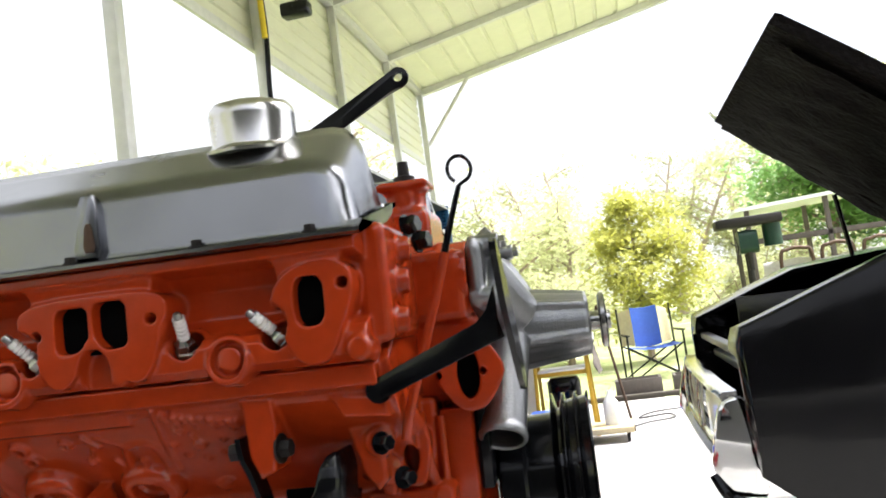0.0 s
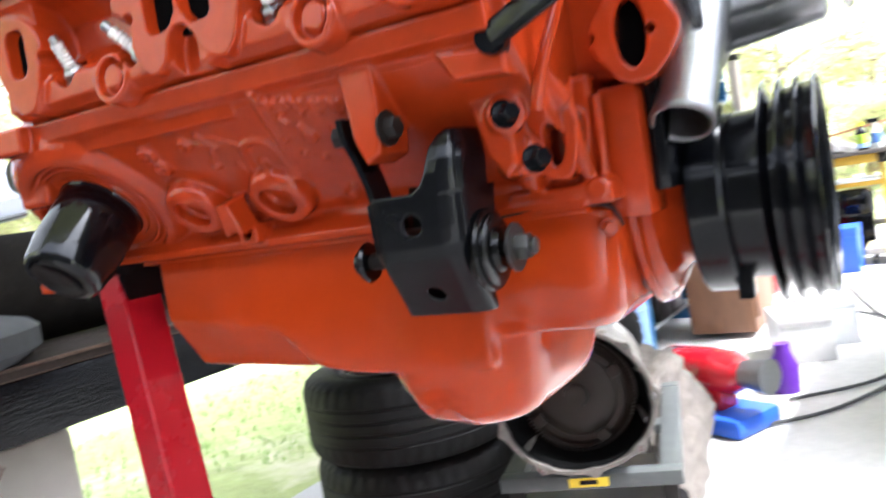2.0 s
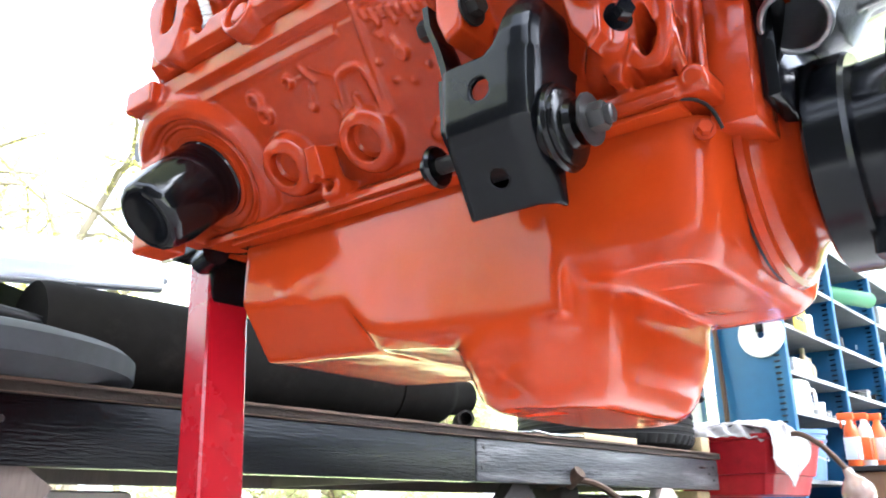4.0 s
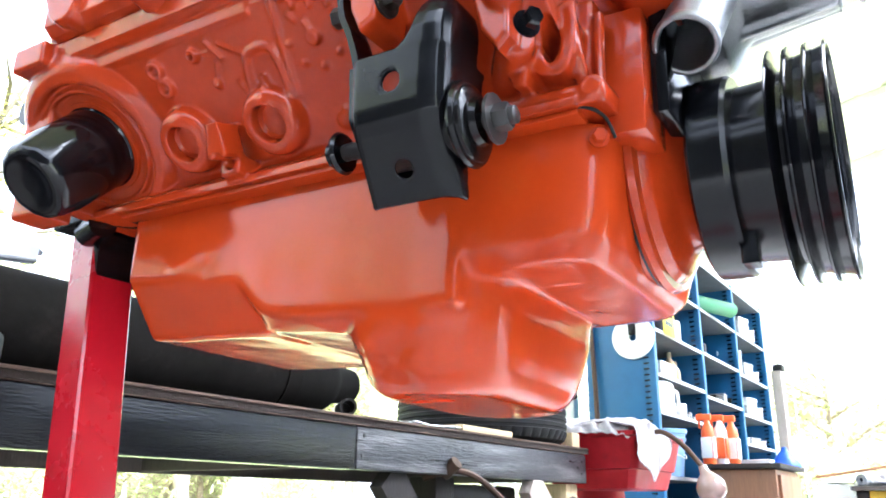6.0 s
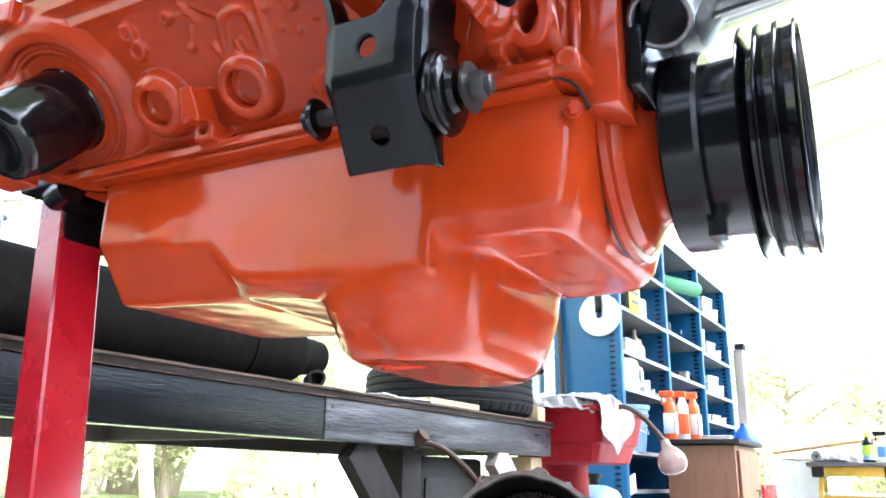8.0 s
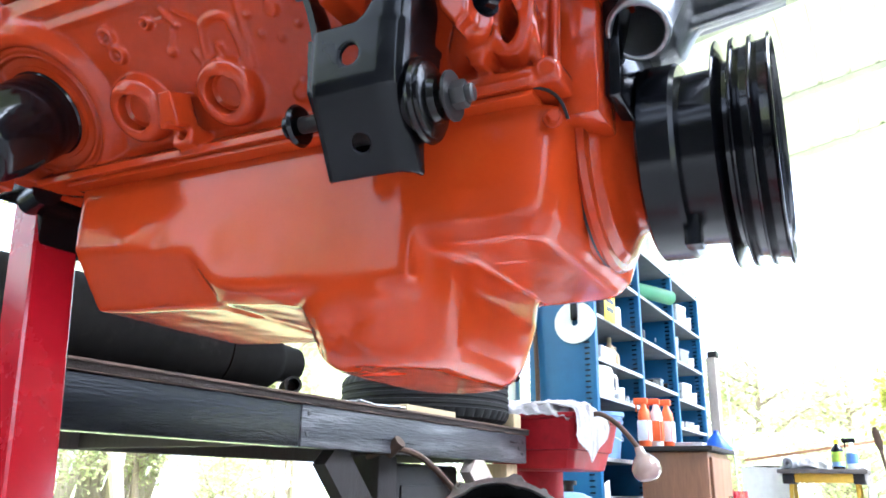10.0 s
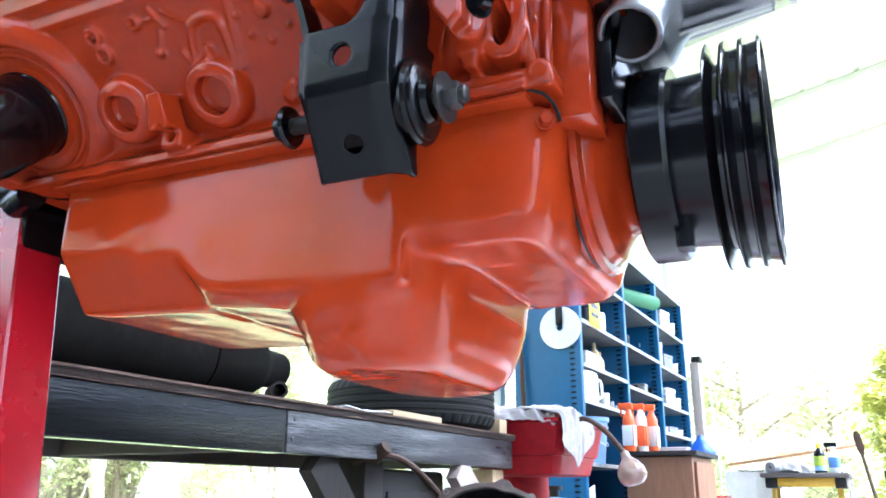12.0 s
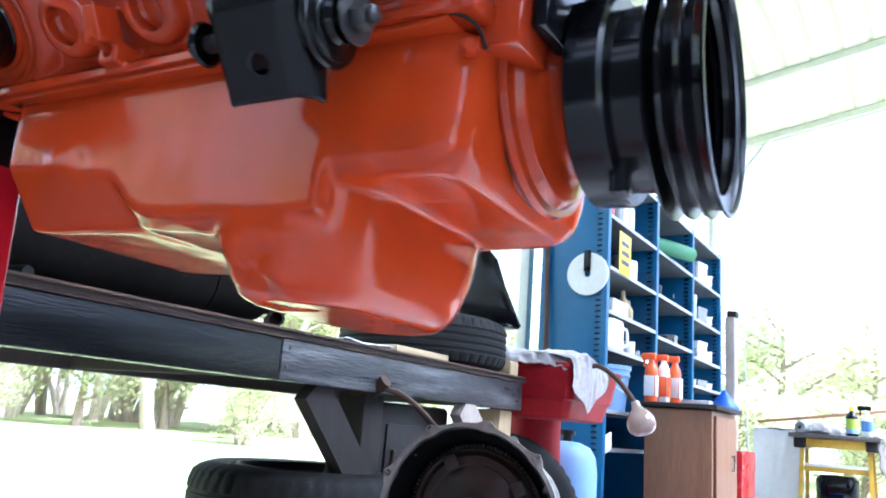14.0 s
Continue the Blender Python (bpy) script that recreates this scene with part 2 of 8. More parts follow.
M_STEEL = mat("raw_sheet_steel", (0.2, 0.205, 0.215), 0.24, 1.0, vary=0.12, grain=14, stain=6, second=(0.2, 0.15, 0.1), amount=0.16, edge=0.3, rvar=0.08, bump=0.008, bump_scale=60)
M_RUST = mat("scuffed_brown_steel", (0.07, 0.04, 0.025), 0.6, 0.4, vary=0.3, grain=60, bump=0.2)
M_ALU = mat("cast_aluminium", (0.27, 0.275, 0.285), 0.36, 0.9, vary=0.12, grain=90, bump=0.25, bump_scale=350)
M_DIRTALU = mat("grimy_cast_aluminium", (0.2, 0.185, 0.17), 0.42, 0.6, vary=0.35, grain=50, stain=9, bump=0.08, bump_scale=160, second=(0.03, 0.024, 0.02), amount=0.42, edge=0.25)
M_LIGHTBLOCK = mat("light_block_wall", (0.1, 0.1, 0.1), 0.8, vary=0.2, grain=12, stain=1.5, bump=0.2, bump_scale=40)
M_CHROME = mat("chrome", (0.75, 0.75, 0.76), 0.08, 1.0, vary=0.04, rvar=0.04)
M_CAP = mat("satin_plated_steel", (0.55, 0.54, 0.52), 0.24, 1.0, vary=0.12, grain=20, stain=9, rvar=0.07)
M_ZINC = mat("zinc_plated_steel", (0.38, 0.38, 0.37), 0.28, 1.0, vary=0.15)
M_CERAMIC = mat("white_ceramic", (0.82, 0.81, 0.78), 0.15, vary=0.04)
M_RED = mat("red_enamel", (0.38, 0.006, 0.014), 0.24, vary=0.06, grain=30, stain=5, coat=0.25)
M_TUB = mat("dull_red_steel", (0.27, 0.006, 0.012), 0.5, vary=0.2, grain=30, stain=5, second=(0.15, 0.008, 0.012), amount=0.25, edge=0.25, spec=0.25)
M_LABEL = mat("white_label", (0.75, 0.77, 0.8), 0.4, vary=0.06)
M_BLUELBL = mat("blue_print", (0.08, 0.16, 0.5), 0.4)
M_CONC = mat("concrete", (0.4, 0.39, 0.38), 0.85, vary=0.14, grain=25, stain=1.2, bump=0.25, bump_scale=90, second=(0.33, 0.32, 0.31), amount=0.3, edge=0.2)
M_GRASS = mat("lawn", (0.27, 0.31, 0.12), 0.9, vary=0.35, grain=9, stain=0.6, bump=0.6, bump_scale=50, second=(0.5, 0.46, 0.34), amount=0.42, edge=0.15)
M_BLADE = mat("grass_blade", (0.2, 0.32, 0.08), 0.7, vary=0.4, grain=6, stain=1)
M_BARK = mat("bark", (0.3, 0.23, 0.18), 0.9, vary=0.35, grain=14, bump=0.5, bump_scale=40, stretch=(1, 1, 0.3))
M_BARKD = mat("shaded_bark", (0.1, 0.082, 0.058), 0.95, vary=0.35, grain=14, stain=3, bump=0.5, bump_scale=40, stretch=(1, 1, 0.3), second=(0.16, 0.14, 0.08), amount=0.35)
M_BARKP = mat("pale_bark", (0.5, 0.41, 0.36), 0.9, vary=0.3, grain=14, bump=0.5, bump_scale=40, stretch=(1, 1, 0.3))
M_LEAFY = leaf("yellow_green_leaf", (0.5, 0.5, 0.12))
M_LEAFG = leaf("green_leaf", (0.22, 0.38, 0.12))
M_LEAFP = leaf("pale_leaf", (0.52, 0.54, 0.3))
M_ROOF = mat("cream_sheet_metal", (0.62, 0.62, 0.47), 0.42, vary=0.08, grain=6, stain=0.8, each=0.05)
M_FRAME = mat("galvanised_tube", (0.58, 0.58, 0.55), 0.45, 0.3, vary=0.12, grain=20, stain=2)
M_PLANKBLK = mat("black_painted_timber", (0.0035, 0.0038, 0.005), 0.2, vary=0.4, grain=30, stain=2.2, bump=0.16, bump_scale=40, stretch=(6, 0.5, 6), second=(0.09, 0.09, 0.095), amount=0.12, edge=0.2, spec=0.2)
M_WORNBLK = mat("worn_black_timber", (0.03, 0.031, 0.034), 0.3, vary=0.5, grain=30, stain=2.2, bump=0.3, bump_scale=40, stretch=(6, 0.5, 6), second=(0.2, 0.2, 0.205), amount=0.5, edge=0.25, spec=0.35)
M_PLYEDGE = mat("split_plywood", (0.1, 0.06, 0.04), 0.75, vary=0.5, grain=40, stain=8, bump=0.4, bump_scale=90, stretch=(4, 0.6, 4), second=(0.016, 0.012, 0.01), amount=0.5, edge=0.2)
M_PLY = mat("worn_plywood", (0.022, 0.014, 0.01), 0.9, vary=0.3, grain=20, stain=3, bump=0.3, bump_scale=90)
M_PINE = mat("pine", (0.5, 0.38, 0.22), 0.7, vary=0.2, grain=40, stretch=(6, 6, 0.5), bump=0.2)
M_DARKWOOD = mat("dark_stained_timber", (0.016, 0.012, 0.010), 0.8, vary=0.4, grain=40, stretch=(6, 6, 0.5), bump=0.4, bump_scale=80)
M_PALEWOOD = mat("pale_weathered_timber", (0.4, 0.34, 0.29), 0.8, vary=0.3, grain=40, stretch=(6, 6, 0.5), bump=0.3)
M_DUSTYWOOD = mat("dusty_timber", (0.17, 0.135, 0.115), 0.85, vary=0.3, grain=40, stretch=(6, 6, 0.5), bump=0.3)
M_GREYWOOD = mat("weathered_timber", (0.085, 0.072, 0.062), 0.85, vary=0.3, grain=40, stretch=(6, 6, 0.5), bump=0.4, bump_scale=80)
M_BLUE = mat("blue_shelf_paint", (0.012, 0.1, 0.235), 0.42, vary=0.18, grain=12, stain=2, second=(0.1, 0.14, 0.2), amount=0.15, edge=0.15)
M_SHELFEDGE = mat("shelf_edge_grey", (0.36, 0.37, 0.37), 0.5, vary=0.25)
M_WHITEP = mat("white_plastic", (0.72, 0.72, 0.7), 0.4, vary=0.08)
M_GREENP = mat("green_card", (0.03, 0.16, 0.07), 0.5, vary=0.1)
M_DKGREEN = mat("dark_green_enamel", (0.008, 0.03, 0.018), 0.4, vary=0.25, spec=0.3)
M_YELLOW = mat("yellow_paint", (0.75, 0.55, 0.02), 0.45, vary=0.12)
M_OCHRE = mat("worn_ochre_paint", (0.42, 0.26, 0.015), 0.5, vary=0.25, grain=25, stain=5, second=(0.03, 0.025, 0.02), amount=0.3, edge=0.2)
M_PLANKORG = mat("orange_brown_board", (0.36, 0.17, 0.09), 0.7, vary=0.25, grain=40, stretch=(0.5, 6, 6), bump=0.2)
M_LIME = mat("lime_label", (0.35, 0.5, 0.05), 0.4, vary=0.2, second=(0.05, 0.2, 0.5), amount=0.35, edge=0.1, stain=12)
M_ORP = mat("orange_plastic", (0.8, 0.12, 0.02), 0.35, vary=0.08)
M_LBLUE = mat("pale_blue_plastic", (0.22, 0.36, 0.62), 0.4, vary=0.1)
M_BLUEP = mat("bright_blue_plastic", (0.02, 0.09, 0.5), 0.4, vary=0.1)
M_CLOTH = mat("dirty_cloth", (0.4, 0.38, 0.385), 0.95, vary=0.25, grain=40, stain=8, bump=0.4, bump_scale=160, second=(0.14, 0.13, 0.125), amount=0.3, edge=0.2)
M_WOODCAB = mat("brown_laminate", (0.19, 0.085, 0.04), 0.5, vary=0.3, grain=30, stain=3, stretch=(5, 5, 0.5), second=(0.12, 0.055, 0.03), amount=0.3, edge=0.25)
M_TYRE = mat("tyre_rubber", (0.005, 0.0048, 0.0046), 0.7, vary=0.4, grain=40, stain=6, bump=0.1, bump_scale=150, second=(0.018, 0.016, 0.014), amount=0.28, edge=0.25, spec=0.3)
M_GREASE = mat("greasy_iron", (0.012, 0.0095, 0.008), 0.5, 0.0, spec=0.3, vary=0.5, grain=40, stain=9, bump=0.15, bump_scale=120)
M_CARBLK = mat("black_primer", (0.0025, 0.0025, 0.0035), 0.13, vary=0.2, grain=12, bump=0.004, bump_scale=60, spec=0.25)
M_HOODPAD = mat("hood_underside", (0.006, 0.005, 0.005), 0.9, vary=0.5, grain=20, stain=5, bump=0.5, bump_scale=30, spec=0.08)
M_GLASSY = mat("lens_glass", (0.75, 0.72, 0.55), 0.08, vary=0.1, coat=0.5)
M_BULB = mat("frosted_bulb", (0.3, 0.2, 0.17), 0.12, vary=0.2, coat=0.8)
M_CORD = mat("cord_rubber", (0.03, 0.03, 0.032), 0.6)
M_CANVAS = mat("blue_canvas", (0.03, 0.08, 0.33), 0.8, vary=0.2)
M_TAN = mat("tan_canvas", (0.42, 0.36, 0.22), 0.8, vary=0.2)
M_GREYP = mat("grey_enamel", (0.19, 0.195, 0.2), 0.5, vary=0.25, grain=20, second=(0.14, 0.12, 0.1), amount=0.25)
M_APPL = mat("dull_appliance_steel", (0.33, 0.305, 0.27), 0.35, vary=0.16, grain=8, stain=2.5, second=(0.3, 0.25, 0.19), amount=0.25, edge=0.4)

M_FADED = mat("faded_red_paint", (0.3, 0.13, 0.11), 0.6, vary=0.2, grain=20, stain=4, second=(0.32, 0.26, 0.22), amount=0.4, edge=0.25)
M_SILVER = mat("pale_silver_paint", (0.66, 0.7, 0.8), 0.25, 0.3, vary=0.08, grain=8, stain=2)
M_SHAFT = mat("dusty_black_steel", (0.009, 0.008, 0.007), 0.8, vary=0.4, grain=25, stain=5, spec=0.04, second=(0.022, 0.018, 0.015), amount=0.3, edge=0.2)
M_DOLLY = mat("dark_grey_enamel", (0.06, 0.065, 0.065), 0.5, vary=0.25, grain=20, second=(0.12, 0.11, 0.1), amount=0.2)
M_COVER = mat("dusty_grey_plastic", (0.052, 0.055, 0.06), 0.65, vary=0.25, grain=30, stain=5, spec=0.2, second=(0.05, 0.048, 0.045), amount=0.3, edge=0.25)
M_CONV = mat("rusty_converter_steel", (0.022, 0.016, 0.012), 0.42, 0.4, vary=0.45, grain=14, stain=7, second=(0.05, 0.036, 0.024), amount=0.25, edge=0.25)
M_BLANKET = mat("oily_grey_blanket", (0.1, 0.085, 0.075), 0.95, vary=0.3, grain=30, stain=6, bump=0.4, bump_scale=120, second=(0.05, 0.045, 0.04), amount=0.4, edge=0.2)


# ---- ground, slab and carport ----
EAVE_X, EAVE_Z, RIDGE_X, FAR_Y, NEAR_Y, SLOPE = -1.65, 3.74, 1.75, 7.8, -2.6, 0.185


def ground_sheet():
    bm = B()
    n = 60
    grid = [[None] * (n + 1) for _ in range(n + 1)]
    for i in range(n + 1):
        for j in range(n + 1):
            u, v = i / n * 2 - 1, j / n * 2 - 1
            x, y = math.copysign(abs(u) ** 2.6, u) * 320, math.copysign(abs(v) ** 2.6, v) * 320
            far = max(0.0, math.hypot(x, y) - 12)
            z = -0.07 + (0.05 * noise.noise((x * 0.5, y * 0.5, 3)) if far > 0 else 0) + min(far * 0.004, 0.5) * noise.noise((x * 0.03, y * 0.03, 8))
            grid[i][j] = bm.verts.new((x, y, z))
    for i in range(n):
        for j in range(n):
            bm.faces.new((grid[i][j], grid[i + 1][j], grid[i + 1][j + 1], grid[i][j + 1]))
    ob = solo("ground", bm, M_GRASS, "patchy sunlit lawn with bare sandy ground", "ground", kind="structure", at=(0, 0, 0))
    return ob


ground_sheet()


def floor_slab():
    floor = thing("floor", (1.5, 1.0, -0.1), "pale swept concrete slab of an open carport", "floor", kind="structure")
    xs, ys = [-1.8, 0.72, 3.2, 5.8], [-6.0, -2.6, 0.45, 3.6, 7.85]
    for a, b in zip(xs, xs[1:]):
        for c, d in zip(ys, ys[1:]):
            bm = B()
            box(bm, (a + 0.003, c + 0.003, -0.1), (b - 0.003, d - 0.003, 0.0), 0.004, seg=1)
            part("slab", bm, M_CONC, floor)
    bm = B()
    box(bm, (xs[0] + 0.01, ys[0] + 0.01, -0.1), (xs[-1] - 0.01, ys[-1] - 0.01, -0.008))
    part("joint_bed", bm, M_CONC, floor)


floor_slab()


def carport():
    ob = thing("carport", (EAVE_X, 1.0, 0), "open metal carport frame of square galvanised tube", "carport", kind="structure")
    ridge_z = EAVE_Z + (RIDGE_X - EAVE_X) * SLOPE
    posts = [7.8, 6.45, 4.9, 3.42, 1.93]
    right_x = RIDGE_X - 0.08
    for y in posts + [-1.0, -2.5]:
        bm = B()
        box(bm, (EAVE_X - 0.03, y - 0.032, 0), (EAVE_X + 0.03, y + 0.032, EAVE_Z - 0.02), 0.006)
        box(bm, (EAVE_X - 0.06, y - 0.06, 0), (EAVE_X + 0.06, y + 0.06, 0.008))
        part("post", bm, M_FRAME, ob)
        if y < 0:
            bm = B()
            box(bm, (right_x - 0.03, y - 0.03, 0), (right_x + 0.03, y + 0.03, ridge_z - 0.05), 0.006)
            part("post", bm, M_FRAME, ob)
    for y in posts + [0.4, -1.0, -2.5]:
        bm = B()
        run = abs(RIDGE_X - EAVE_X)
        slab(bm, [(0, -0.035), (run, -0.035 + run * SLOPE), (run, 0.03 + run * SLOPE), (0, 0.03)], (EAVE_X, y + 0.03, EAVE_Z), (1, 0, 0), (0, 0, 1), 0.06)
        part("rafter", bm, M_FRAME, ob)
        if y > 7:
            bm = B()
            rod(bm, (EAVE_X + 0.03, y, EAVE_Z - 0.62), (EAVE_X + 0.58, y, EAVE_Z + 0.08), 0.022, seg=8)
            part("brace", bm, M_FRAME, ob)
    for x, z in ((EAVE_X, EAVE_Z), (right_x, ridge_z - 0.03)):
        bm = B()
        box(bm, (x - 0.032, NEAR_Y, z - 0.03), (x + 0.032, FAR_Y + 0.03, z + 0.03), 0.006)
        part("eave_beam", bm, M_FRAME, ob)
    # ribbed side sheet under the eave
    bm = B()
    z0, z1 = SIDE_Z, EAVE_Z + 0.01
    prof = []
    z = z0
    while z < z1 - 0.02:
        prof += [(0.0, z), (0.0, z + 0.055), (0.014, z + 0.065), (0.014, z + 0.085), (0.0, z + 0.095)]
        z += 0.115
    prof.append((0.0, z1))
    rings = [[(EAVE_X - 0.045 - a, y, zz) for a, zz in prof] + [(EAVE_X - 0.047 - a, y, zz) for a, zz in reversed(prof)] for y in (NEAR_Y, FAR_Y)]
    loft(bm, rings)
    part("side_sheet", bm, M_ROOF, ob)
    bm = B()
    box(bm, (EAVE_X - 0.065, NEAR_Y, z0 - 0.05), (EAVE_X - 0.04, FAR_Y, z0 + 0.015), 0.004)
    part("side_trim", bm, M_FRAME, ob)
    # roof sheets, ribs along the building
    bm = B()
    for s in (1,):
        span = RIDGE_X - EAVE_X + 0.12
        prof = []
        d = 0.0
        while d < span:
            prof += [(d, 0.0), (d + 0.17, 0.0), (d + 0.182, 0.02), (d + 0.208, 0.02), (d + 0.22, 0.0)]
            d += 0.225
        prof = [(min(a, span), b) for a, b in prof]
        up = [(RIDGE_X - s * a, ridge_z + 0.035 - a * SLOPE + b) for a, b in prof]
        rings = [[(x, y, zz) for x, zz in up] + [(x, y, zz + 0.003) for x, zz in reversed(up)] for y in (NEAR_Y - 0.1, FAR_Y + 0.12)]
        loft(bm, rings)
    solo("ceiling", bm, M_ROOF, "cream ribbed metal roof sheets over the carport", "roof", kind="structure", angle=20)
    bm = B()
    for s, x0 in ((-1, EAVE_X - 0.12),):
        w = abs(RIDGE_X - x0)
        slab(bm, [(0, -0.03), (w, -0.03 + w * SLOPE), (w, 0.07 + w * SLOPE), (0, 0.07)], (x0, FAR_Y + (0.14 if s < 0 else 0.125), EAVE_Z - 0.0), (-s, 0, 0), (0, 0, 1), 0.015)
    part("gable_trim", bm, M_FRAME, ob)


SIDE_Z = 2.95
carport()


# ---- the engine: front towards +x, crankshaft on the line y = 0.03, z = 0.93 ----
CY, CZ = 0.03, 0.93
engine = thing("engine", (-0.25, CY, 0.73), "orange painted V8 engine hung on a stand, partly stripped", "engine")


def ext(bm, prof, x0, x1):
    """A prism along x of a profile of (y, z)."""
    return loft(bm, [[(x0, y, z) for y, z in prof], [(x1, y, z) for y, z in prof]])


def block():
    bm = B()
    near = [(-0.132, 0.948), (-0.132, 0.962), (-0.128, 0.975), (-0.15, 1.0), (-0.206, 1.052), (-0.232, 1.08), (-0.236, 1.115), (-0.05, 1.26), (CY, 1.2)]
    ext(bm, near + [(2 * CY - y, z) for y, z in reversed(near[:-1])], -0.585, 0.012)
    # ledge under the deck
    ext(bm, [(-0.225, 1.083), (-0.246, 1.092), (-0.248, 1.112), (-0.2, 1.12)], -0.56, -0.0)
    ext(bm, [(-0.21, 1.068), (-0.232, 1.074), (-0.236, 1.09), (-0.2, 1.1)], -0.52, -0.27)
    # pan rail
    ext(bm, [(-0.144, 0.946), (-0.144, 0.954), (-0.126, 0.97), (-0.05, 0.97), (-0.05, 0.946)], -0.585, 0.02)
    # rear flange for the gearbox
    ring = [(CY + 0.2 * math.cos(a), 0.99 + 0.2 * math.sin(a)) for a in [2 * math.pi * i / 40 for i in range(40)]]
    ext(bm, [(y, max(z, 0.95)) for y, z in ring], -0.612, -0.585)
    for ang in (195, 168, 140, 115):
        a = radians(ang)
        y, z = CY + 0.235 * math.cos(a), 1.0 + 0.215 * math.sin(a)
        box(bm, (-0.625, y - 0.022, z - 0.018), (-0.575, y + 0.022, z + 0.018), 0.004)
    box(bm, (-0.6, -0.262, 1.083), (-0.545, -0.16, 1.112), 0.003)
    # boss for the oil filter, facing out and down
    d = Vector((0.06, -0.62, -0.62)).normalized()
    c = Vector(FILTER_C)
    lathe(bm, [(-0.12, 0), (-0.12, 0.09), (-0.05, 0.113), (-0.018, 0.112), (-0.004, 0.108), (0.007, 0.1), (0.013, 0.09), (0.0145, 0.081), (0.012, 0.0775), (0.004, 0.076), (0.004, 0.071), (0.008, 0.07), (0.009, 0.066), (0.003, 0.064), (0.003, 0)], c + d * 0.013, d, 56)
    ax = Vector((-0.03, -0.72, -0.69)).normalized()
    # frost plug bosses
    for px, py, pz in ((-0.408, -0.163, 1.0), (-0.292, -0.158, 0.999)):
        p = Vector((px, py, pz))
        lathe(bm, [(-0.06, 0), (-0.06, 0.036), (-0.012, 0.037), (-0.002, 0.0345), (0.0025, 0.031), (0.0045, 0.0275), (0.0045, 0)], p + Vector((0, -0.006, -0.006)), (0, -0.74, -0.67), 32)
        rod(bm, p + Vector((0, 0.004, 0.0)), p + Vector((0.003, -0.012, 0.022)), 0.027, 0.02, seg=20)
    # boss with a tapped hole between them, reaching the rail
    box(bm, (-0.362, -0.158, 0.951), (-0.336, -0.1, 0.974), 0.002)
    slab(bm, [(-0.362, 0), (-0.336, 0), (-0.342, 0.036), (-0.358, 0.036)], (0, -0.148, 0.972), (1, 0, 0), (0, -0.35, 1), 0.03)
    # cast marks on the wall, in its own plane
    u, v = Vector((1, 0, 0)), Vector((0, -0.72, 0.69)).normalized()
    base = Vector((-0.3, -0.181, 1.027))
    nrm = u.cross(v)

    def on_wall(a, b, h=0.0):
        return base + u * a + v * b + nrm * h

    def ridge(a0, b0, a1, b1, w=0.003, h=0.0035):
        rod(bm, on_wall(a0, b0, h - w), on_wall(a1, b1, h - w), w, seg=8)

    def bead(a, b, r, h=0.004):
        lathe(bm, [(-0.015, 0), (-0.015, r * 1.15), (h * 0.5, r), (h, r * 0.6), (h * 1.15, 0)], on_wall(a, b), nrm, 12)

    def eyelet(a, b, r, hole):
        lathe(bm, [(-0.02, 0), (-0.02, r * 1.15), (0.005, r), (0.0065, r * 0.8), (0.0055, hole), (-0.002, hole), (-0.002, 0)], on_wall(a, b), nrm, 20)
    eyelet(-0.1117, 0.046, 0.0105, 0.0052)
    eyelet(-0.1085, 0.0265, 0.0105, 0.0052)
    eyelet(-0.0556, 0.0482, 0.0075, 0.0035)
    ridge(-0.034, 0.058, -0.022, 0.036, 0.0028, 0.004)
    ridge(-0.05, 0.048, -0.026, 0.045, 0.0014, 0.0022)
    ridge(-0.022, 0.052, 0.0072, 0.032, 0.0014, 0.0024)
    ridge(0.034, 0.022, 0.0529, 0.0173, 0.0014, 0.0024)
    ridge(-0.03, 0.036, -0.039, 0.018, 0.002, 0.0035)
    bead(-0.041, 0.0148, 0.0055, 0.006)
    # hooped rib over the second core plug, with a small block inside
    hoop = [(-0.004, -0.002), (0.002, 0.02), (0.0065, 0.0295), (0.0145, 0.0345), (0.0264, 0.0355), (0.036, 0.033), (0.04, 0.026), (0.0405, 0.01), (0.038, -0.018)]
    tube(bm, curve_pts([on_wall(p, q, 0.0005) for p, q in hoop], 3), 0.0042, 8)
    slab(bm, [(0.013, -0.004), (0.02, -0.004), (0.019, 0.011), (0.0125, 0.011)], base, u, v, 0.006)
    ridge(-0.016, 0.012, -0.004, -0.024, 0.0022, 0.003)
    for p, q, r in ((0.0682, 0.0075, 0.0036), (0.0877, -0.0006, 0.0038), (0.1102, 0.008, 0.0036), (0.061, 0.0284, 0.0036), (0.118, 0.03, 0.0034), (0.13, 0.012, 0.0034), (0.0849, -0.0552, 0.0085), (0.092, -0.047, 0.006)):
        bead(p, q, r)
    # a line of beads that once read as a number, and a slanted bar
    for k in range(9):
        for row in range(3 if k % 2 else 2):
            bead(0.0692 + k * 0.0091 + row * 0.001, 0.0765 - k * 0.0022 - row * 0.0075, 0.0032, 0.0036)
    eyelet(0.09, 0.0274, 0.0075, 0.003)
    ridge(0.086, 0.046, 0.093, 0.022, 0.003, 0.005)
    ridge(0.071, 0.056, 0.077, 0.046, 0.0028, 0.0045)
    # raised edge that runs up the wall beside them
    ridge(0.0443, -0.02, 0.062, 0.088, 0.004, 0.0028)
    # ears for the engine mount
    slab(bm, [(-0.146, 1.09), (-0.112, 1.09), (-0.11, 1.06), (-0.114, 1.015), (-0.13, 1.008), (-0.14, 1.03)], (0, -0.19, 0), (1, 0, 0), (0, 0, 1), 0.048, 0.003)
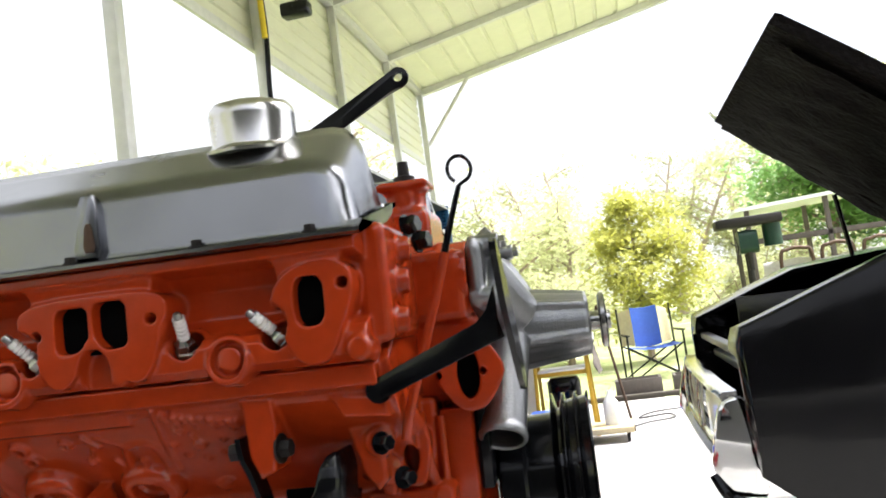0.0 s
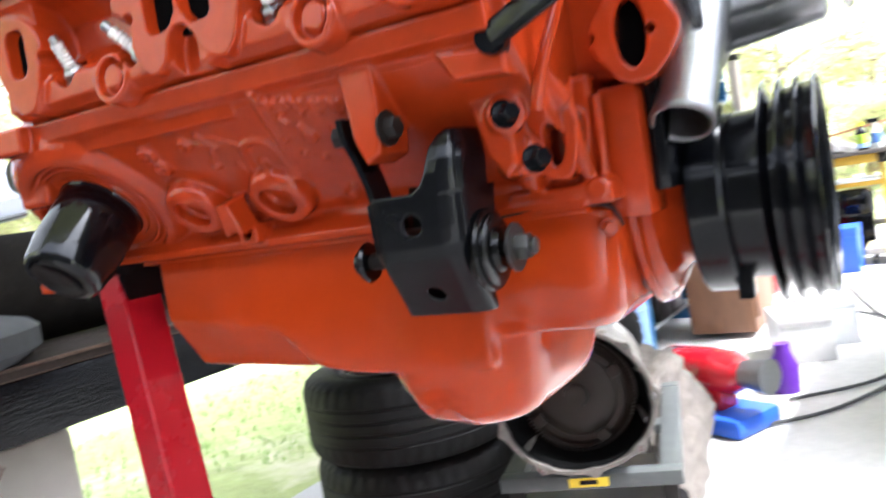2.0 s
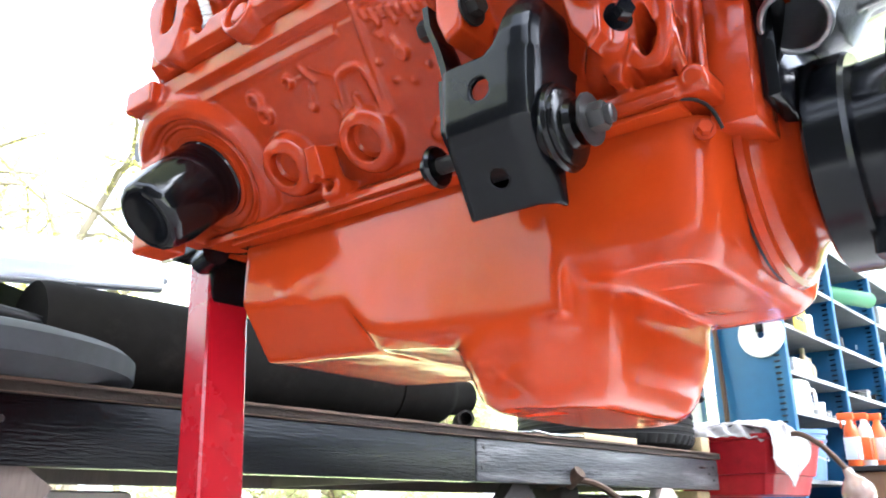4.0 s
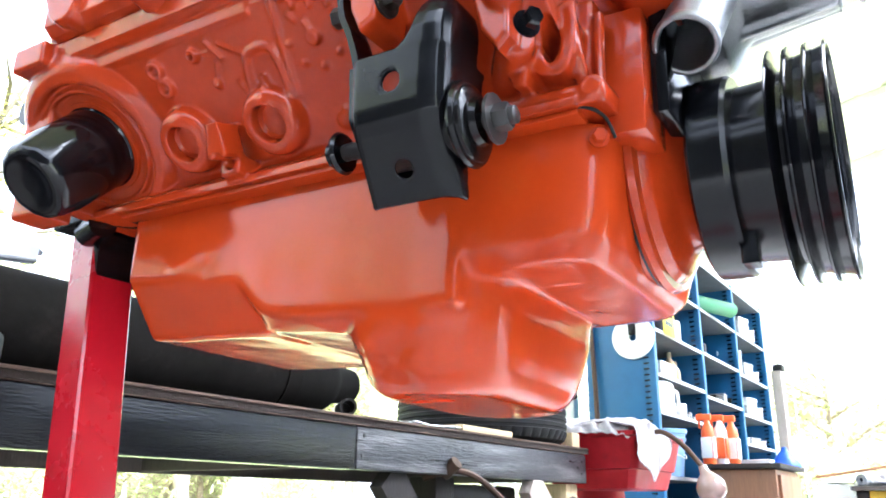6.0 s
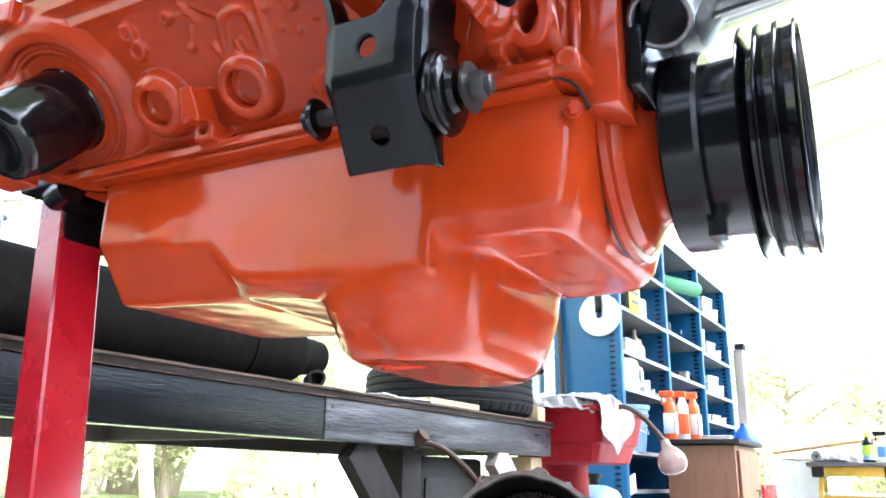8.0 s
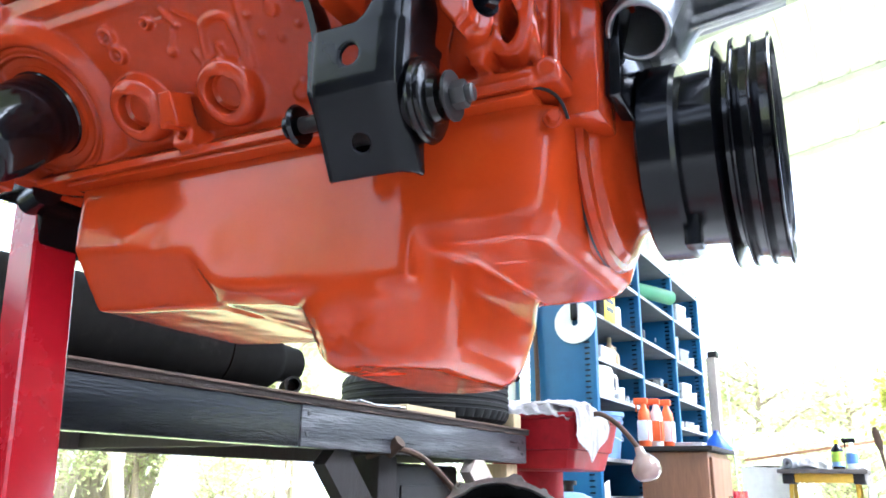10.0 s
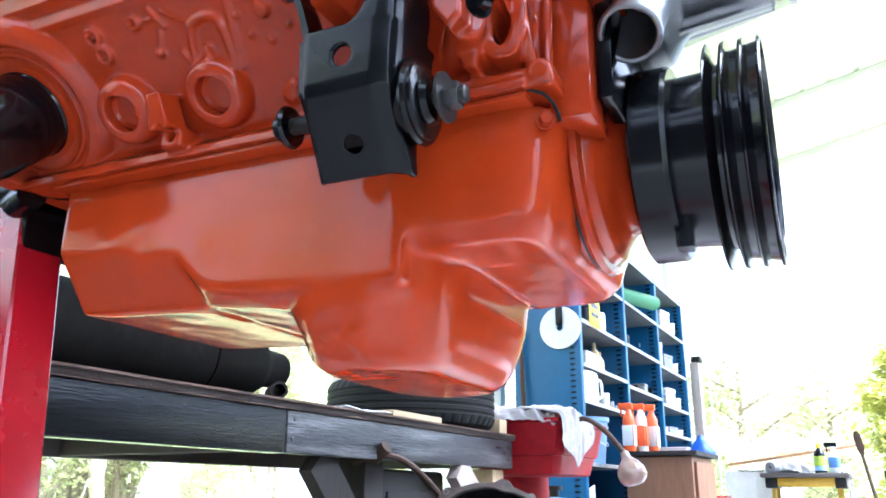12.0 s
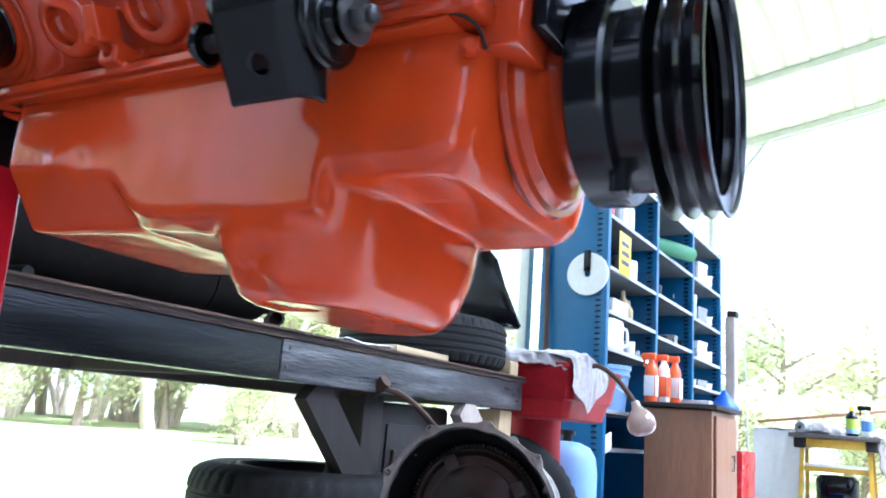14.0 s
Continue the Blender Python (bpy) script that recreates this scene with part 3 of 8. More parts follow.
    slab(bm, [(-0.054, 1.085), (0.006, 1.08), (0.006, 1.058), (-0.04, 1.06)], (0, -0.17, 0), (1, 0, 0), (0, 0, 1), 0.066, 0.003)
    slab(bm, [(-0.052, 1.065), (-0.02, 1.062), (-0.012, 1.02), (-0.012, 0.99), (-0.022, 0.98), (-0.037, 1.0)], (0, -0.15, 0), (1, 0, 0), (0, 0, 1), 0.05, 0.003)
    # front corner: ledge over the sump, cheek behind it, oval lug and small boss by the timing cover
    box(bm, (-0.05, -0.142, 0.947), (0.045, -0.06, 0.966), 0.003)
    box(bm, (-0.03, -0.118, 0.96), (0.03, -0.04, 1.06), 0.006)
    slab(bm, round_poly([(-0.018, 0.975), (0.012, 0.97), (0.02, 1.0), (0.022, 1.03), (-0.016, 1.036)], 0.2, 2), (0, -0.11, 0), (1, 0.12, 0), (0, 0, 1), 0.044)
    slab(bm, [(-0.055, 1.05), (-0.02, 1.05), (-0.01, 0.99), (-0.016, 0.965), (-0.028, 0.968), (-0.04, 1.0)], (0, -0.11, 0), (1, 0, 0), (0, 0, 1), 0.05, 0.004)
    tube(bm, curve_pts([(0.018, -0.15, 1.05), (0.021, -0.142, 1.0), (0.024, -0.128, 0.965)], 4), 0.006, 8)
    tube(bm, curve_pts([(0.0, -0.19, 1.1), (0.006, -0.17, 1.06), (0.016, -0.153, 1.035)], 4), 0.011, 10)
    rod(bm, (0.034, -0.11, 0.962), (0.034, -0.145, 0.96), 0.011, 0.0095, seg=18)
    rod(bm, (0.034, -0.12, 0.956), (0.034, -0.118, 1.04), 0.005, seg=8)
    for x, z in ((-0.016, 1.031), (-0.018, 0.997)):
        lathe(bm, [(-0.06, 0), (-0.06, 0.018), (-0.004, 0.0165), (0.0, 0.015), (0.0, 0)], (x + 0.004, -0.205 if z > 1.01 else -0.18, z), (0.5, -0.85, 0.05), 20)
    # sinks in the casting
    cut = B()
    for px, py, pz in ((-0.408, -0.163, 1.0), (-0.292, -0.158, 0.999)):
        rod(cut, Vector((px, py, pz)) + Vector((0, -0.03, -0.027)), Vector((px, py, pz)) + Vector((0, 0.004, 0.0035)), 0.0198, seg=32)
    rod(cut, (-0.349, -0.2, 0.9625), (-0.349, -0.13, 0.9625), 0.0055, seg=12)
    slab(cut, round_poly([(-0.008, 0.985), (0.007, 0.983), (0.01, 1.018), (-0.006, 1.022)], 0.3, 2), (0.0, -0.12, 0), (1, 0.12, 0), (0, 0, 1), 0.06)
    bm = shaped(bm, cut, 0.002, 3)
    b = part("block", bm, M_CAST, engine, angle=180)
    for px, py, pz in ((-0.408, -0.161, 1.002), (-0.292, -0.156, 1.001)):
        bm = B()
        lathe(bm, [(0, 0), (0, 0.02), (0.0075, 0.0199), (0.008, 0.0186), (0.0065, 0.0176), (0.0045, 0.016), (0.004, 0.01), (0.0038, 0)], Vector((px, py, pz)) + Vector((0, 0.003, 0.0028)), (0, -0.74, -0.67), 36)
        part("core_plug", bm, M_CAST, b)
    return b


FILTER_C = (-0.545, -0.165, 1.027)
CYLS = (-0.101, -0.214, -0.328, -0.441)
PLUGS = ((-0.115, -0.268, 1.163, -0.5), (-0.187, -0.27, 1.17, 0.0), (-0.38, -0.268, 1.168, -0.5), (-0.452, -0.27, 1.172, 0.0))


def flange_poly(pair):
    if pair:
        return [(-0.092, 0.012), (-0.082, 0.03), (-0.05, 0.036), (0.05, 0.036), (0.082, 0.032), (0.094, 0.014), (0.078, -0.02), (0.07, -0.05), (0.05, -0.066),
                (0.024, -0.05), (0.01, -0.022), (-0.008, -0.022), (-0.02, -0.05), (-0.04, -0.066), (-0.062, -0.052), (-0.07, -0.02)]
    return [(-0.046, 0.0), (-0.034, 0.03), (0.0, 0.044), (0.03, 0.044), (0.05, 0.03), (0.046, 0.0), (0.032, -0.03), (0.018, -0.062), (-0.008, -0.066), (-0.026, -0.05), (-0.034, -0.02)]


def head():
    bm = B()
    prof = [(-0.236, 1.112), (-0.254, 1.116), (-0.264, 1.124), (-0.265, 1.144), (-0.258, 1.152), (-0.238, 1.158), (-0.228, 1.172), (-0.229, 1.2), (-0.244, 1.216), (-0.276, 1.223), (-0.276, 1.234), (-0.11, 1.285), (-0.05, 1.25), (-0.14, 1.14)]
    ext(bm, prof, -0.548, 0.0)
    # exhaust flanges and the bulges behind them
    for cx, pair in ((-0.051, False), (-0.28, True), (-0.509, False)):
        pol = round_poly(flange_poly(pair), 0.25, 2)
        if cx < -0.4:
            pol = [(-a, b) for a, b in reversed(pol)]
        slab(bm, [(a * 0.92, b * 0.92) for a, b in pol], (cx, -0.225, 1.176), (1, 0, 0), (0, 0, 1), 0.047)
        # the runner behind the flange rises into the cover rail
        w = 0.07 if pair else 0.034
        loft(bm, [[(cx - w, -0.225, 1.19), (cx + w, -0.225, 1.19), (cx + w * 0.9, -0.265, 1.195), (cx - w * 0.9, -0.265, 1.195)], [(cx - w * 1.1, -0.225, 1.222), (cx + w * 1.1, -0.225, 1.222), (cx + w, -0.272, 1.223), (cx - w, -0.272, 1.223)]])
    # bolt bosses with rims along the lower edge
    for cx in (-0.141, -0.385, 0.0):
        if cx < 0:
            lathe(bm, [(-0.03, 0), (-0.03, 0.027), (0.004, 0.025), (0.006, 0.023), (0.006, 0.018), (0.0, 0.0175), (0.0, 0)], (cx, -0.2605, 1.13), (0, -1, 0.12), 28)
    for cx in (-0.256, -0.008, -0.13, -0.5):
        lathe(bm, [(-0.03, 0), (-0.03, 0.014), (0.006, 0.013), (0.009, 0.01), (0.009, 0)], (cx, -0.262, 1.128), (0, -1, 0.1), 16)
    for cx in (-0.141, -0.385):
        lathe(bm, [(-0.03, 0), (-0.03, 0.0125), (0.004, 0.0125), (0.0065, 0.0105), (0.0065, 0)], (cx, -0.257, 1.13), (0, -1, 0.12), 6)
    # plug towers
    for px, py, pz, lean in PLUGS:
        lathe(bm, [(-0.03, 0), (-0.03, 0.027), (0.004, 0.024), (0.006, 0.021), (0.006, 0)], (px - lean * 0.05, -0.247, 1.144), (-0.1, -0.75, 0.5), 24)
    # front end of the head: ears, holes and ribs
    box(bm, (-0.01, -0.24, 1.13), (0.02, -0.1, 1.25), 0.008)
    for z in (1.15, 1.19, 1.225):
        rod(bm, (0.0, -0.215 + (z - 1.15) * 0.5, z), (0.03, -0.205 + (z - 1.15) * 0.5, z), 0.014, seg=14)
    box(bm, (-0.56, -0.25, 1.115), (-0.54, -0.1, 1.22), 0.006)
    cut = B()
    for cx, w in ((-0.051, 0.0155), (-0.301, 0.0185), (-0.259, 0.0185), (-0.509, 0.0155)):
        pol = round_poly([(-w, -0.024), (w * 0.9, -0.024), (w, 0.024), (-w, 0.024)], 0.2, 2)
        if cx == -0.301:
            pol = round_poly([(-w, -0.024), (w * 0.3, -0.024), (w, -0.01), (w, 0.021), (-w, 0.021)], 0.15, 2)
        if cx == -0.259:
            pol = round_poly([(-w * 0.3, -0.024), (w, -0.022), (w, 0.024), (-w, 0.024), (-w, -0.01)], 0.15, 2)
        slab(cut, pol, (cx, -0.2, 1.178), (1, 0, 0), (0, 0, 1), 0.09)
    # pocket under the paired ports
    slab(cut, round_poly([(-0.3, 1.112), (-0.262, 1.112), (-0.264, 1.142), (-0.274, 1.156), (-0.288, 1.156), (-0.298, 1.142)], 0.2, 2), (0, -0.25, 0), (1, 0, 0), (0, 0, 1), 0.04)
    for cx, z in ((-0.085, 1.168), (-0.017, 1.192), (-0.341, 1.174), (-0.215, 1.18), (-0.472, 1.168)):
        rod(cut, (cx, -0.29, z), (cx, -0.245, z), 0.006, seg=12)
    for px, py, pz, lean in PLUGS:
        rod(cut, Vector((px - lean * 0.05, -0.243, 1.142)) + Vector((0.002, 0.014, -0.009)), Vector((px - lean * 0.05, -0.243, 1.142)) + Vector((-0.006, -0.06, 0.04)), 0.0172, seg=24)
    for cx in (-0.141, -0.385):
        lathe(cut, [(0, 0.0132), (0, 0.0185), (0.03, 0.0185), (0.03, 0.0132)], (cx, -0.256, 1.13), (0, -1, 0.12), 28, closed=True)
        rod(cut, (cx, -0.2635, 1.1308), (cx, -0.29, 1.134), 0.0185, seg=28)
    for z in (1.15, 1.19, 1.225):
        rod(cut, (0.01, -0.215 + (z - 1.15) * 0.5, z), (0.05, -0.205 + (z - 1.15) * 0.5, z), 0.007, seg=12)
    bm = shaped(bm, cut, 0.002, 4)
    h = part("cylinder_head", bm, M_CAST, engine, angle=180)
    # black plugs stand in for the shade deep in the exhaust ports
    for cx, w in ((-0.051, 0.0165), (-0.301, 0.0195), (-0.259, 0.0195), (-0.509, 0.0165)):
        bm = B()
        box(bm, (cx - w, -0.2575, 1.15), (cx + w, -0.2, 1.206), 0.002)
        part("exhaust_port", bm, M_HOLLOW, h, "black plug for the shade in an exhaust port")
    # the head of the far bank, mostly hidden
    bm = B()
    ext(bm, [(2 * CY - y, z) for y, z in prof], -0.548, -0.0)
    bm = shaped(bm, None, 0.005, 2)
    part("cylinder_head", bm, M_CAST, engine, angle=180)


def plug(px, py, pz, lean):
    tip = Vector((px, py, pz)) + Vector((0, 0.0, 0.012))
    base = Vector((px - lean * 0.055 - (0.006 if lean == 0 else 0), -0.243, 1.142))
    a = (tip - base).normalized()
    L = (tip - base).length
    bm = B()
    lathe(bm, [(0, 0), (0, 0.0125), (0.004, 0.0125), (0.005, 0.0105), (0.013, 0.0105), (0.015, 0.008), (0.018, 0.0068), (0.018, 0)], base, a, 6)
    p = part("spark_plug", bm, M_ZINC, engine, "white ceramic spark plug with bare terminal")
    bm = B()
    prof = [(0.017, 0), (0.017, 0.006)]
    z = 0.02
    for k in range(5):
        prof += [(z, 0.006), (z + 0.0018, 0.0064), (z + 0.0028, 0.0046), (z + 0.004, 0.006)]
        z += 0.0048
    prof += [(L - 0.017, 0.0052), (L - 0.015, 0.0034), (L - 0.015, 0)]
    lathe(bm, prof, base, a, 14)
    part("insulator", bm, M_CERAMIC, p, "white ribbed ceramic")
    bm = B()
    lathe(bm, [(L - 0.015, 0), (L - 0.015, 0.0025), (L - 0.011, 0.0028), (L - 0.009, 0.0045), (L - 0.002, 0.0045), (L, 0.003), (L, 0)], base, a, 10)
    part("terminal", bm, M_ZINC, p)


def cover_profile(s, tight=0.0):
    """The valve cover's skin across the engine; s: how high it stands."""
    return [(-0.284, 1.2345), (-0.289, 1.237), (-0.289, 1.2405), (-0.284, 1.2425), (-0.274, 1.2445), (-0.272, 1.25), (-0.267 + tight, 1.25 + 0.05 * s), (-0.263 + tight, 1.25 + 0.06 * s), (-0.252 + tight, 1.25 + 0.07 * s), (-0.235 + tight, 1.25 + 0.078 * s),
            (-0.19, 1.252 + 0.104 * s), (-0.16 - tight, 1.254 + 0.117 * s), (-0.144 - tight, 1.258 + 0.108 * s), (-0.136, 1.27 + 0.03 * s), (-0.13, 1.282), (-0.116, 1.284), (-0.116, 1.279)]


def valve_cover():
    bm = B()
    rings = []
    for x, s, t in ((-0.556, 0.0, 0.02), (-0.55, 0.02, 0.02), (-0.546, 0.6, 0.012), (-0.54, 0.86, 0.008), (-0.525, 0.98, 0.003), (-0.505, 1.0, 0.0), (-0.3, 1.0, 0), (-0.06, 1.0, 0.0), (-0.04, 0.99, 0.001), (-0.025, 0.95, 0.004),
                    (-0.012, 0.82, 0.01), (-0.006, 0.6, 0.014), (0.0, 0.02, 0.02), (0.01, 0.0, 0.02)):
        rings.append([(x, y, z) for y, z in cover_profile(s, t)])
    loft(bm, rings, caps=False, around=False)
    for ring in (rings[0], rings[-1]):
        bm.faces.new([bm.verts.new(p) for p in ring])
    vc = part("valve_cover", bm, M_STEEL, engine, "bare stamped steel valve cover, scuffed", angle=50)
    # stamped rib with a scuffed spreader
    bm = B()
    slab(bm, round_poly([(-0.016, 0.0), (0.016, 0.0), (0.009, 0.066), (-0.009, 0.066)], 0.15, 1), (-0.272, -0.27, 1.244), (1, 0, 0), (0, 0.12, 1), 0.012, 0.003)
    part("spreader", bm, M_STEEL, vc, "scuffed steel spreader")
    bm = B()
    slab(bm, round_poly([(-0.004, 0.004), (0.01, 0.004), (0.004, 0.034), (-0.003, 0.034)], 0.2, 1), (-0.27, -0.2745, 1.246), (1, 0, 0), (0, 0.12, 1), 0.01, 0.002)
    part("scuff", bm, M_RUST, vc, "bare brown scuffed patch")
    for x in (-0.04, -0.155, -0.29, -0.4, -0.52):
        bm = B()
        hexbolt(bm, (x, -0.28, 1.241), (0, 0, 1), 0.0058, 0.006, 0.008)
        part("cover_bolt", bm, M_GREASE, vc)
    # breather cap on its neck
    bm = B()
    c = Vector((-0.13, -0.168, 1.348))
    up = (0.02, -0.1, 1)
    lathe(bm, [(-0.035, 0), (-0.035, 0.03), (-0.012, 0.03), (-0.006, 0.026), (0.01, 0.026), (0.01, 0)], c, up, 24)
    part("filler_neck", bm, M_BLACK, vc, "black rubber grommet")
    bm = B()
    lathe(bm, [(0.002, 0), (0.002, 0.05), (0.004, 0.053), (0.0075, 0.053), (0.0095, 0.0485), (0.013, 0.0465), (0.044, 0.0475), (0.052, 0.046), (0.058, 0.041), (0.0615, 0.029), (0.063, 0.013), (0.0633, 0)], c, up, 44)
    part("breather_cap", bm, M_CAP, vc, "satin steel breather cap")
    # far bank cover
    bm = B()
    loft(bm, [[(x, 2 * CY - y, z) for x, y, z in r] for r in rings], caps=False, around=False)
    for ring in (rings[0], rings[-1]):
        bm.faces.new([bm.verts.new((x, 2 * CY - y, z)) for x, y, z in ring])
    part("valve_cover", bm, M_STEEL, engine, "bare stamped steel valve cover, scuffed", angle=50)


def hull(bm, levels):
    """A convex lump through rounded rectangles: (z, x0, x1, half width, corner radius)."""
    h = B()
    for z, x0, x1, w, r in levels:
        for cx, cy, a in ((x1 - r, CY + w - r, 0), (x0 + r, CY + w - r, 90), (x0 + r, CY - w + r, 180), (x1 - r, CY - w + r, 270)):
            for x, y in arc(cx, cy, r, a, a + 90, 7):
                h.verts.new((x, y, z))
    bmesh.ops.convex_hull(h, input=h.verts)
    me = bpy.data.meshes.new("lump")
    h.to_mesh(me)
    h.free()
    bm.from_mesh(me)
    bpy.data.meshes.remove(me)


def wedge(bm, pts):
    """A convex lump through points (x, half width, z), on both sides of the crank line."""
    h = B()
    for x, w, z in pts:
        h.verts.new((x, CY - w, z))
        h.verts.new((x, CY + w, z))
    bmesh.ops.convex_hull(h, input=h.verts)
    me = bpy.data.meshes.new("lump")
    h.to_mesh(me)
    h.free()
    bm.from_mesh(me)
    bpy.data.meshes.remove(me)


def pan_bm():
    """The stamped sump: a shallow rear tray with a sloped flank, a knee, the deep well and a shallow front tray."""
    bm = B()
    w = 0.151
    wedge(bm, [(-0.538, w, 0.944), (-0.536, w, 0.87), (-0.524, 0.116, 0.806), (-0.48, 0.112, 0.803), (-0.345, 0.11, 0.799), (-0.33, 0.12, 0.8), (-0.362, w, 0.852), (-0.1, w, 0.944), (-0.1, w, 0.86)])
    wedge(bm, [(-0.364, w, 0.944), (-0.362, w, 0.85), (-0.326, w, 0.815), (-0.3, w - 0.003, 0.804), (-0.262, w - 0.003, 0.799), (-0.335, 0.122, 0.8), (-0.25, 0.125, 0.792), (-0.1, w, 0.944), (-0.1, w, 0.8)])
    hull(bm, [(0.944, -0.256, -0.062, w, 0.075), (0.8, -0.252, -0.072, w - 0.001, 0.075), (0.782, -0.248, -0.076, w - 0.003, 0.075), (0.766, -0.243, -0.08, w - 0.009, 0.072), (0.75, -0.236, -0.086, 0.135, 0.066), (0.738, -0.227, -0.094, 0.124, 0.058), (0.73, -0.212, -0.106, 0.11, 0.046)])
    hull(bm, [(0.944, -0.3, 0.04, w, 0.036), (0.87, -0.3, 0.034, w - 0.001, 0.036), (0.846, -0.3, 0.028, w - 0.004, 0.036), (0.83, -0.28, 0.014, w - 0.018, 0.034)])
    bm = shaped(bm, None, 0.0026, 32)
    # dents where the sump has met the road, and the slight waves of the pressing
    bm.normal_update()
    marks = ((-0.165, 0.758, 0.024, -0.006), (-0.198, 0.768, 0.02, 0.003), (-0.225, 0.76, 0.016, -0.004), (-0.148, 0.75, 0.014, 0.004), (-0.182, 0.745, 0.014, -0.003), (-0.45, 0.872, 0.018, 0.0022), (-0.41, 0.866, 0.014, -0.0018), (-0.04, 0.852, 0.022, -0.003), (-0.06, 0.848, 0.012, 0.002))
    moves = []
    for v in bm.verts:
        x, y, z = v.co
        k = 0.0009 * noise.noise((x * 9, y * 9, z * 9)) + 0.0005 * noise.noise((x * 24 + 3, y * 24, z * 18))
        if y < CY - 0.06:
            for dx, dz, r, a in marks:
                k += a * math.exp(-((x - dx) ** 2 + (z - dz) ** 2) / r ** 2)
            low = math.exp(-((x + 0.19) / 0.06) ** 2 - ((z - 0.755) / 0.018) ** 2)
            k += low * (0.0026 * noise.noise((x * 55, y * 55, z * 70)) + 0.0014 * noise.noise((x * 120, y * 120, z * 140)))
        moves.append(v.normal * k)
    for v, d in zip(bm.verts, moves):
        v.co += d
    return bm


def oil_pan():
    pan = part("oil_pan", pan_bm(), M_PAN, engine, "glossy orange centre sump oil pan, dented", angle=180)
    bm = B()
    box(bm, (-0.54, CY - 0.168, 0.9405), (0.02, CY - 0.12, 0.9455), 0.001)
    box(bm, (-0.54, CY + 0.12, 0.9405), (0.02, CY + 0.168, 0.9455), 0.001)
    part("pan_flange", bm, M_PAN, pan)
    bm = B()
    hexbolt(bm, (0.03, -0.118, 0.925), (0.45, -0.85, -0.1), 0.0062, 0.008, 0.0085)
    part("pan_bolt", bm, M_CAST, pan)
    # half-round end seal with its dark gap
    bm = B()
    lathe(bm, [(0.0, 0.094), (0.0, 0.112), (0.004, 0.115), (0.01, 0.113), (0.012, 0.094)], (0.035, CY, 0.945), (1, 0, 0), 64, closed=True)
    part("end_seal", bm, M_CAST, pan)
    bm = B()
    lathe(bm, [(0.0, 0.09), (0.0, 0.1095), (0.0035, 0.1095), (0.0035, 0.09)], (0.0315, CY, 0.945), (1, 0, 0), 64, closed=True)
    part("gasket", bm, M_RUBBER, pan, "thin dark gasket edge")
    # gasket squeezed out along the front corner
    bm = B()
    tube(bm, curve_pts([(-0.06, -0.143, 0.9465), (-0.02, -0.142, 0.949), (0.02, -0.136, 0.9475), (0.036, -0.122, 0.942), (0.042, -0.112, 0.925)], 5), 0.0016, 6)
    part("gasket", bm, M_RUBBER, pan, "thin dark gasket edge")


def timing_cover():
    bm = B()
    outer = [(CY + 0.1 * math.cos(radians(a)), 0.945 + 0.1 * math.sin(radians(a))) for a in range(180, 361, 8)]
    prof = outer + [(CY + 0.105, 1.05), (CY + 0.075, 1.13), (CY - 0.075, 1.13), (CY - 0.105, 1.05)]
    ext(bm, prof, 0.01, 0.032)
    ext(bm, [(CY + (y - CY) * 0.9, 0.99 + (z - 0.99) * 0.9) for y, z in prof if z > 0.95] + [(CY + 0.06, 0.9), (CY - 0.06, 0.9)], 0.03, 0.048)
    # round snout behind the balancer
    lathe(bm, [(0.015, 0), (0.015, 0.1), (0.035, 0.1), (0.044, 0.093), (0.05, 0.08), (0.056, 0.072), (0.068, 0.066), (0.068, 0)], (0.01, CY, CZ + 0.008), (1, 0, 0), 48)
    # water passages up to the pump
    box(bm, (-0.02, -0.105, 1.14), (0.078, 0.15, 1.225), 0.012)
    box(bm, (0.0, -0.09, 1.05), (0.085, 0.13, 1.15), 0.01)
    rod(bm, (-0.02, -0.06, 1.19), (0.08, -0.06, 1.19), 0.045, seg=28)
    for x in (0.012, 0.045):
        lathe(bm, [(0, 0.0), (0, 0.0475), (0.006, 0.0475), (0.006, 0)], (x, -0.06, 1.19), (1, 0, 0), 28)
    # pad for the fuel pump
    pol = round_poly([(-0.039, -0.006), (-0.036, 0.011), (-0.015, 0.038), (0.012, 0.045), (0.024, 0.03), (0.036, 0.011), (0.039, -0.004), (0.021, -0.033), (0.008, -0.042), (-0.01, -0.042), (-0.022, -0.033)], 0.25, 2)
    slab(bm, pol, (0.063, -0.06, 1.084), (1, 0.18, 0), (0, 0, 1), 0.066)
    cut = B()
    slab(cut, round_poly([(-0.0125, -0.029), (0.0125, -0.029), (0.0125, 0.028), (-0.0125, 0.028)], 0.3, 2), (0.065, -0.085, 1.084), (1, 0.18, 0), (0, 0, 1), 0.08)
    for a in (-0.0245, 0.0245):
        rod(cut, (0.063 + a, -0.2, 1.084), (0.063 + a, -0.09, 1.084), 0.0045, seg=12)
    bm = shaped(bm, cut, 0.002, 3)
    tc = part("timing_cover", bm, M_CAST, engine, angle=180)
    bm = B()
    box(bm, (0.0675, -0.092, 0.95), (0.0825, 0.14, 1.06), 0.003)
    part("timing_plate", bm, M_BLACK, tc, "black steel plate behind the balancer")
    bm = B()
    box(bm, (0.031, -0.108, 0.93), (0.067, -0.05, 1.045), 0.0035)
    part("front_plate", bm, M_CAST, tc)
    # black block painted for the shade inside the pump opening
    bm = B()
    box(bm, (0.05, -0.105, 1.053), (0.079, -0.06, 1.115), 0.004)
    part("pump_opening", bm, M_HOLLOW, tc)


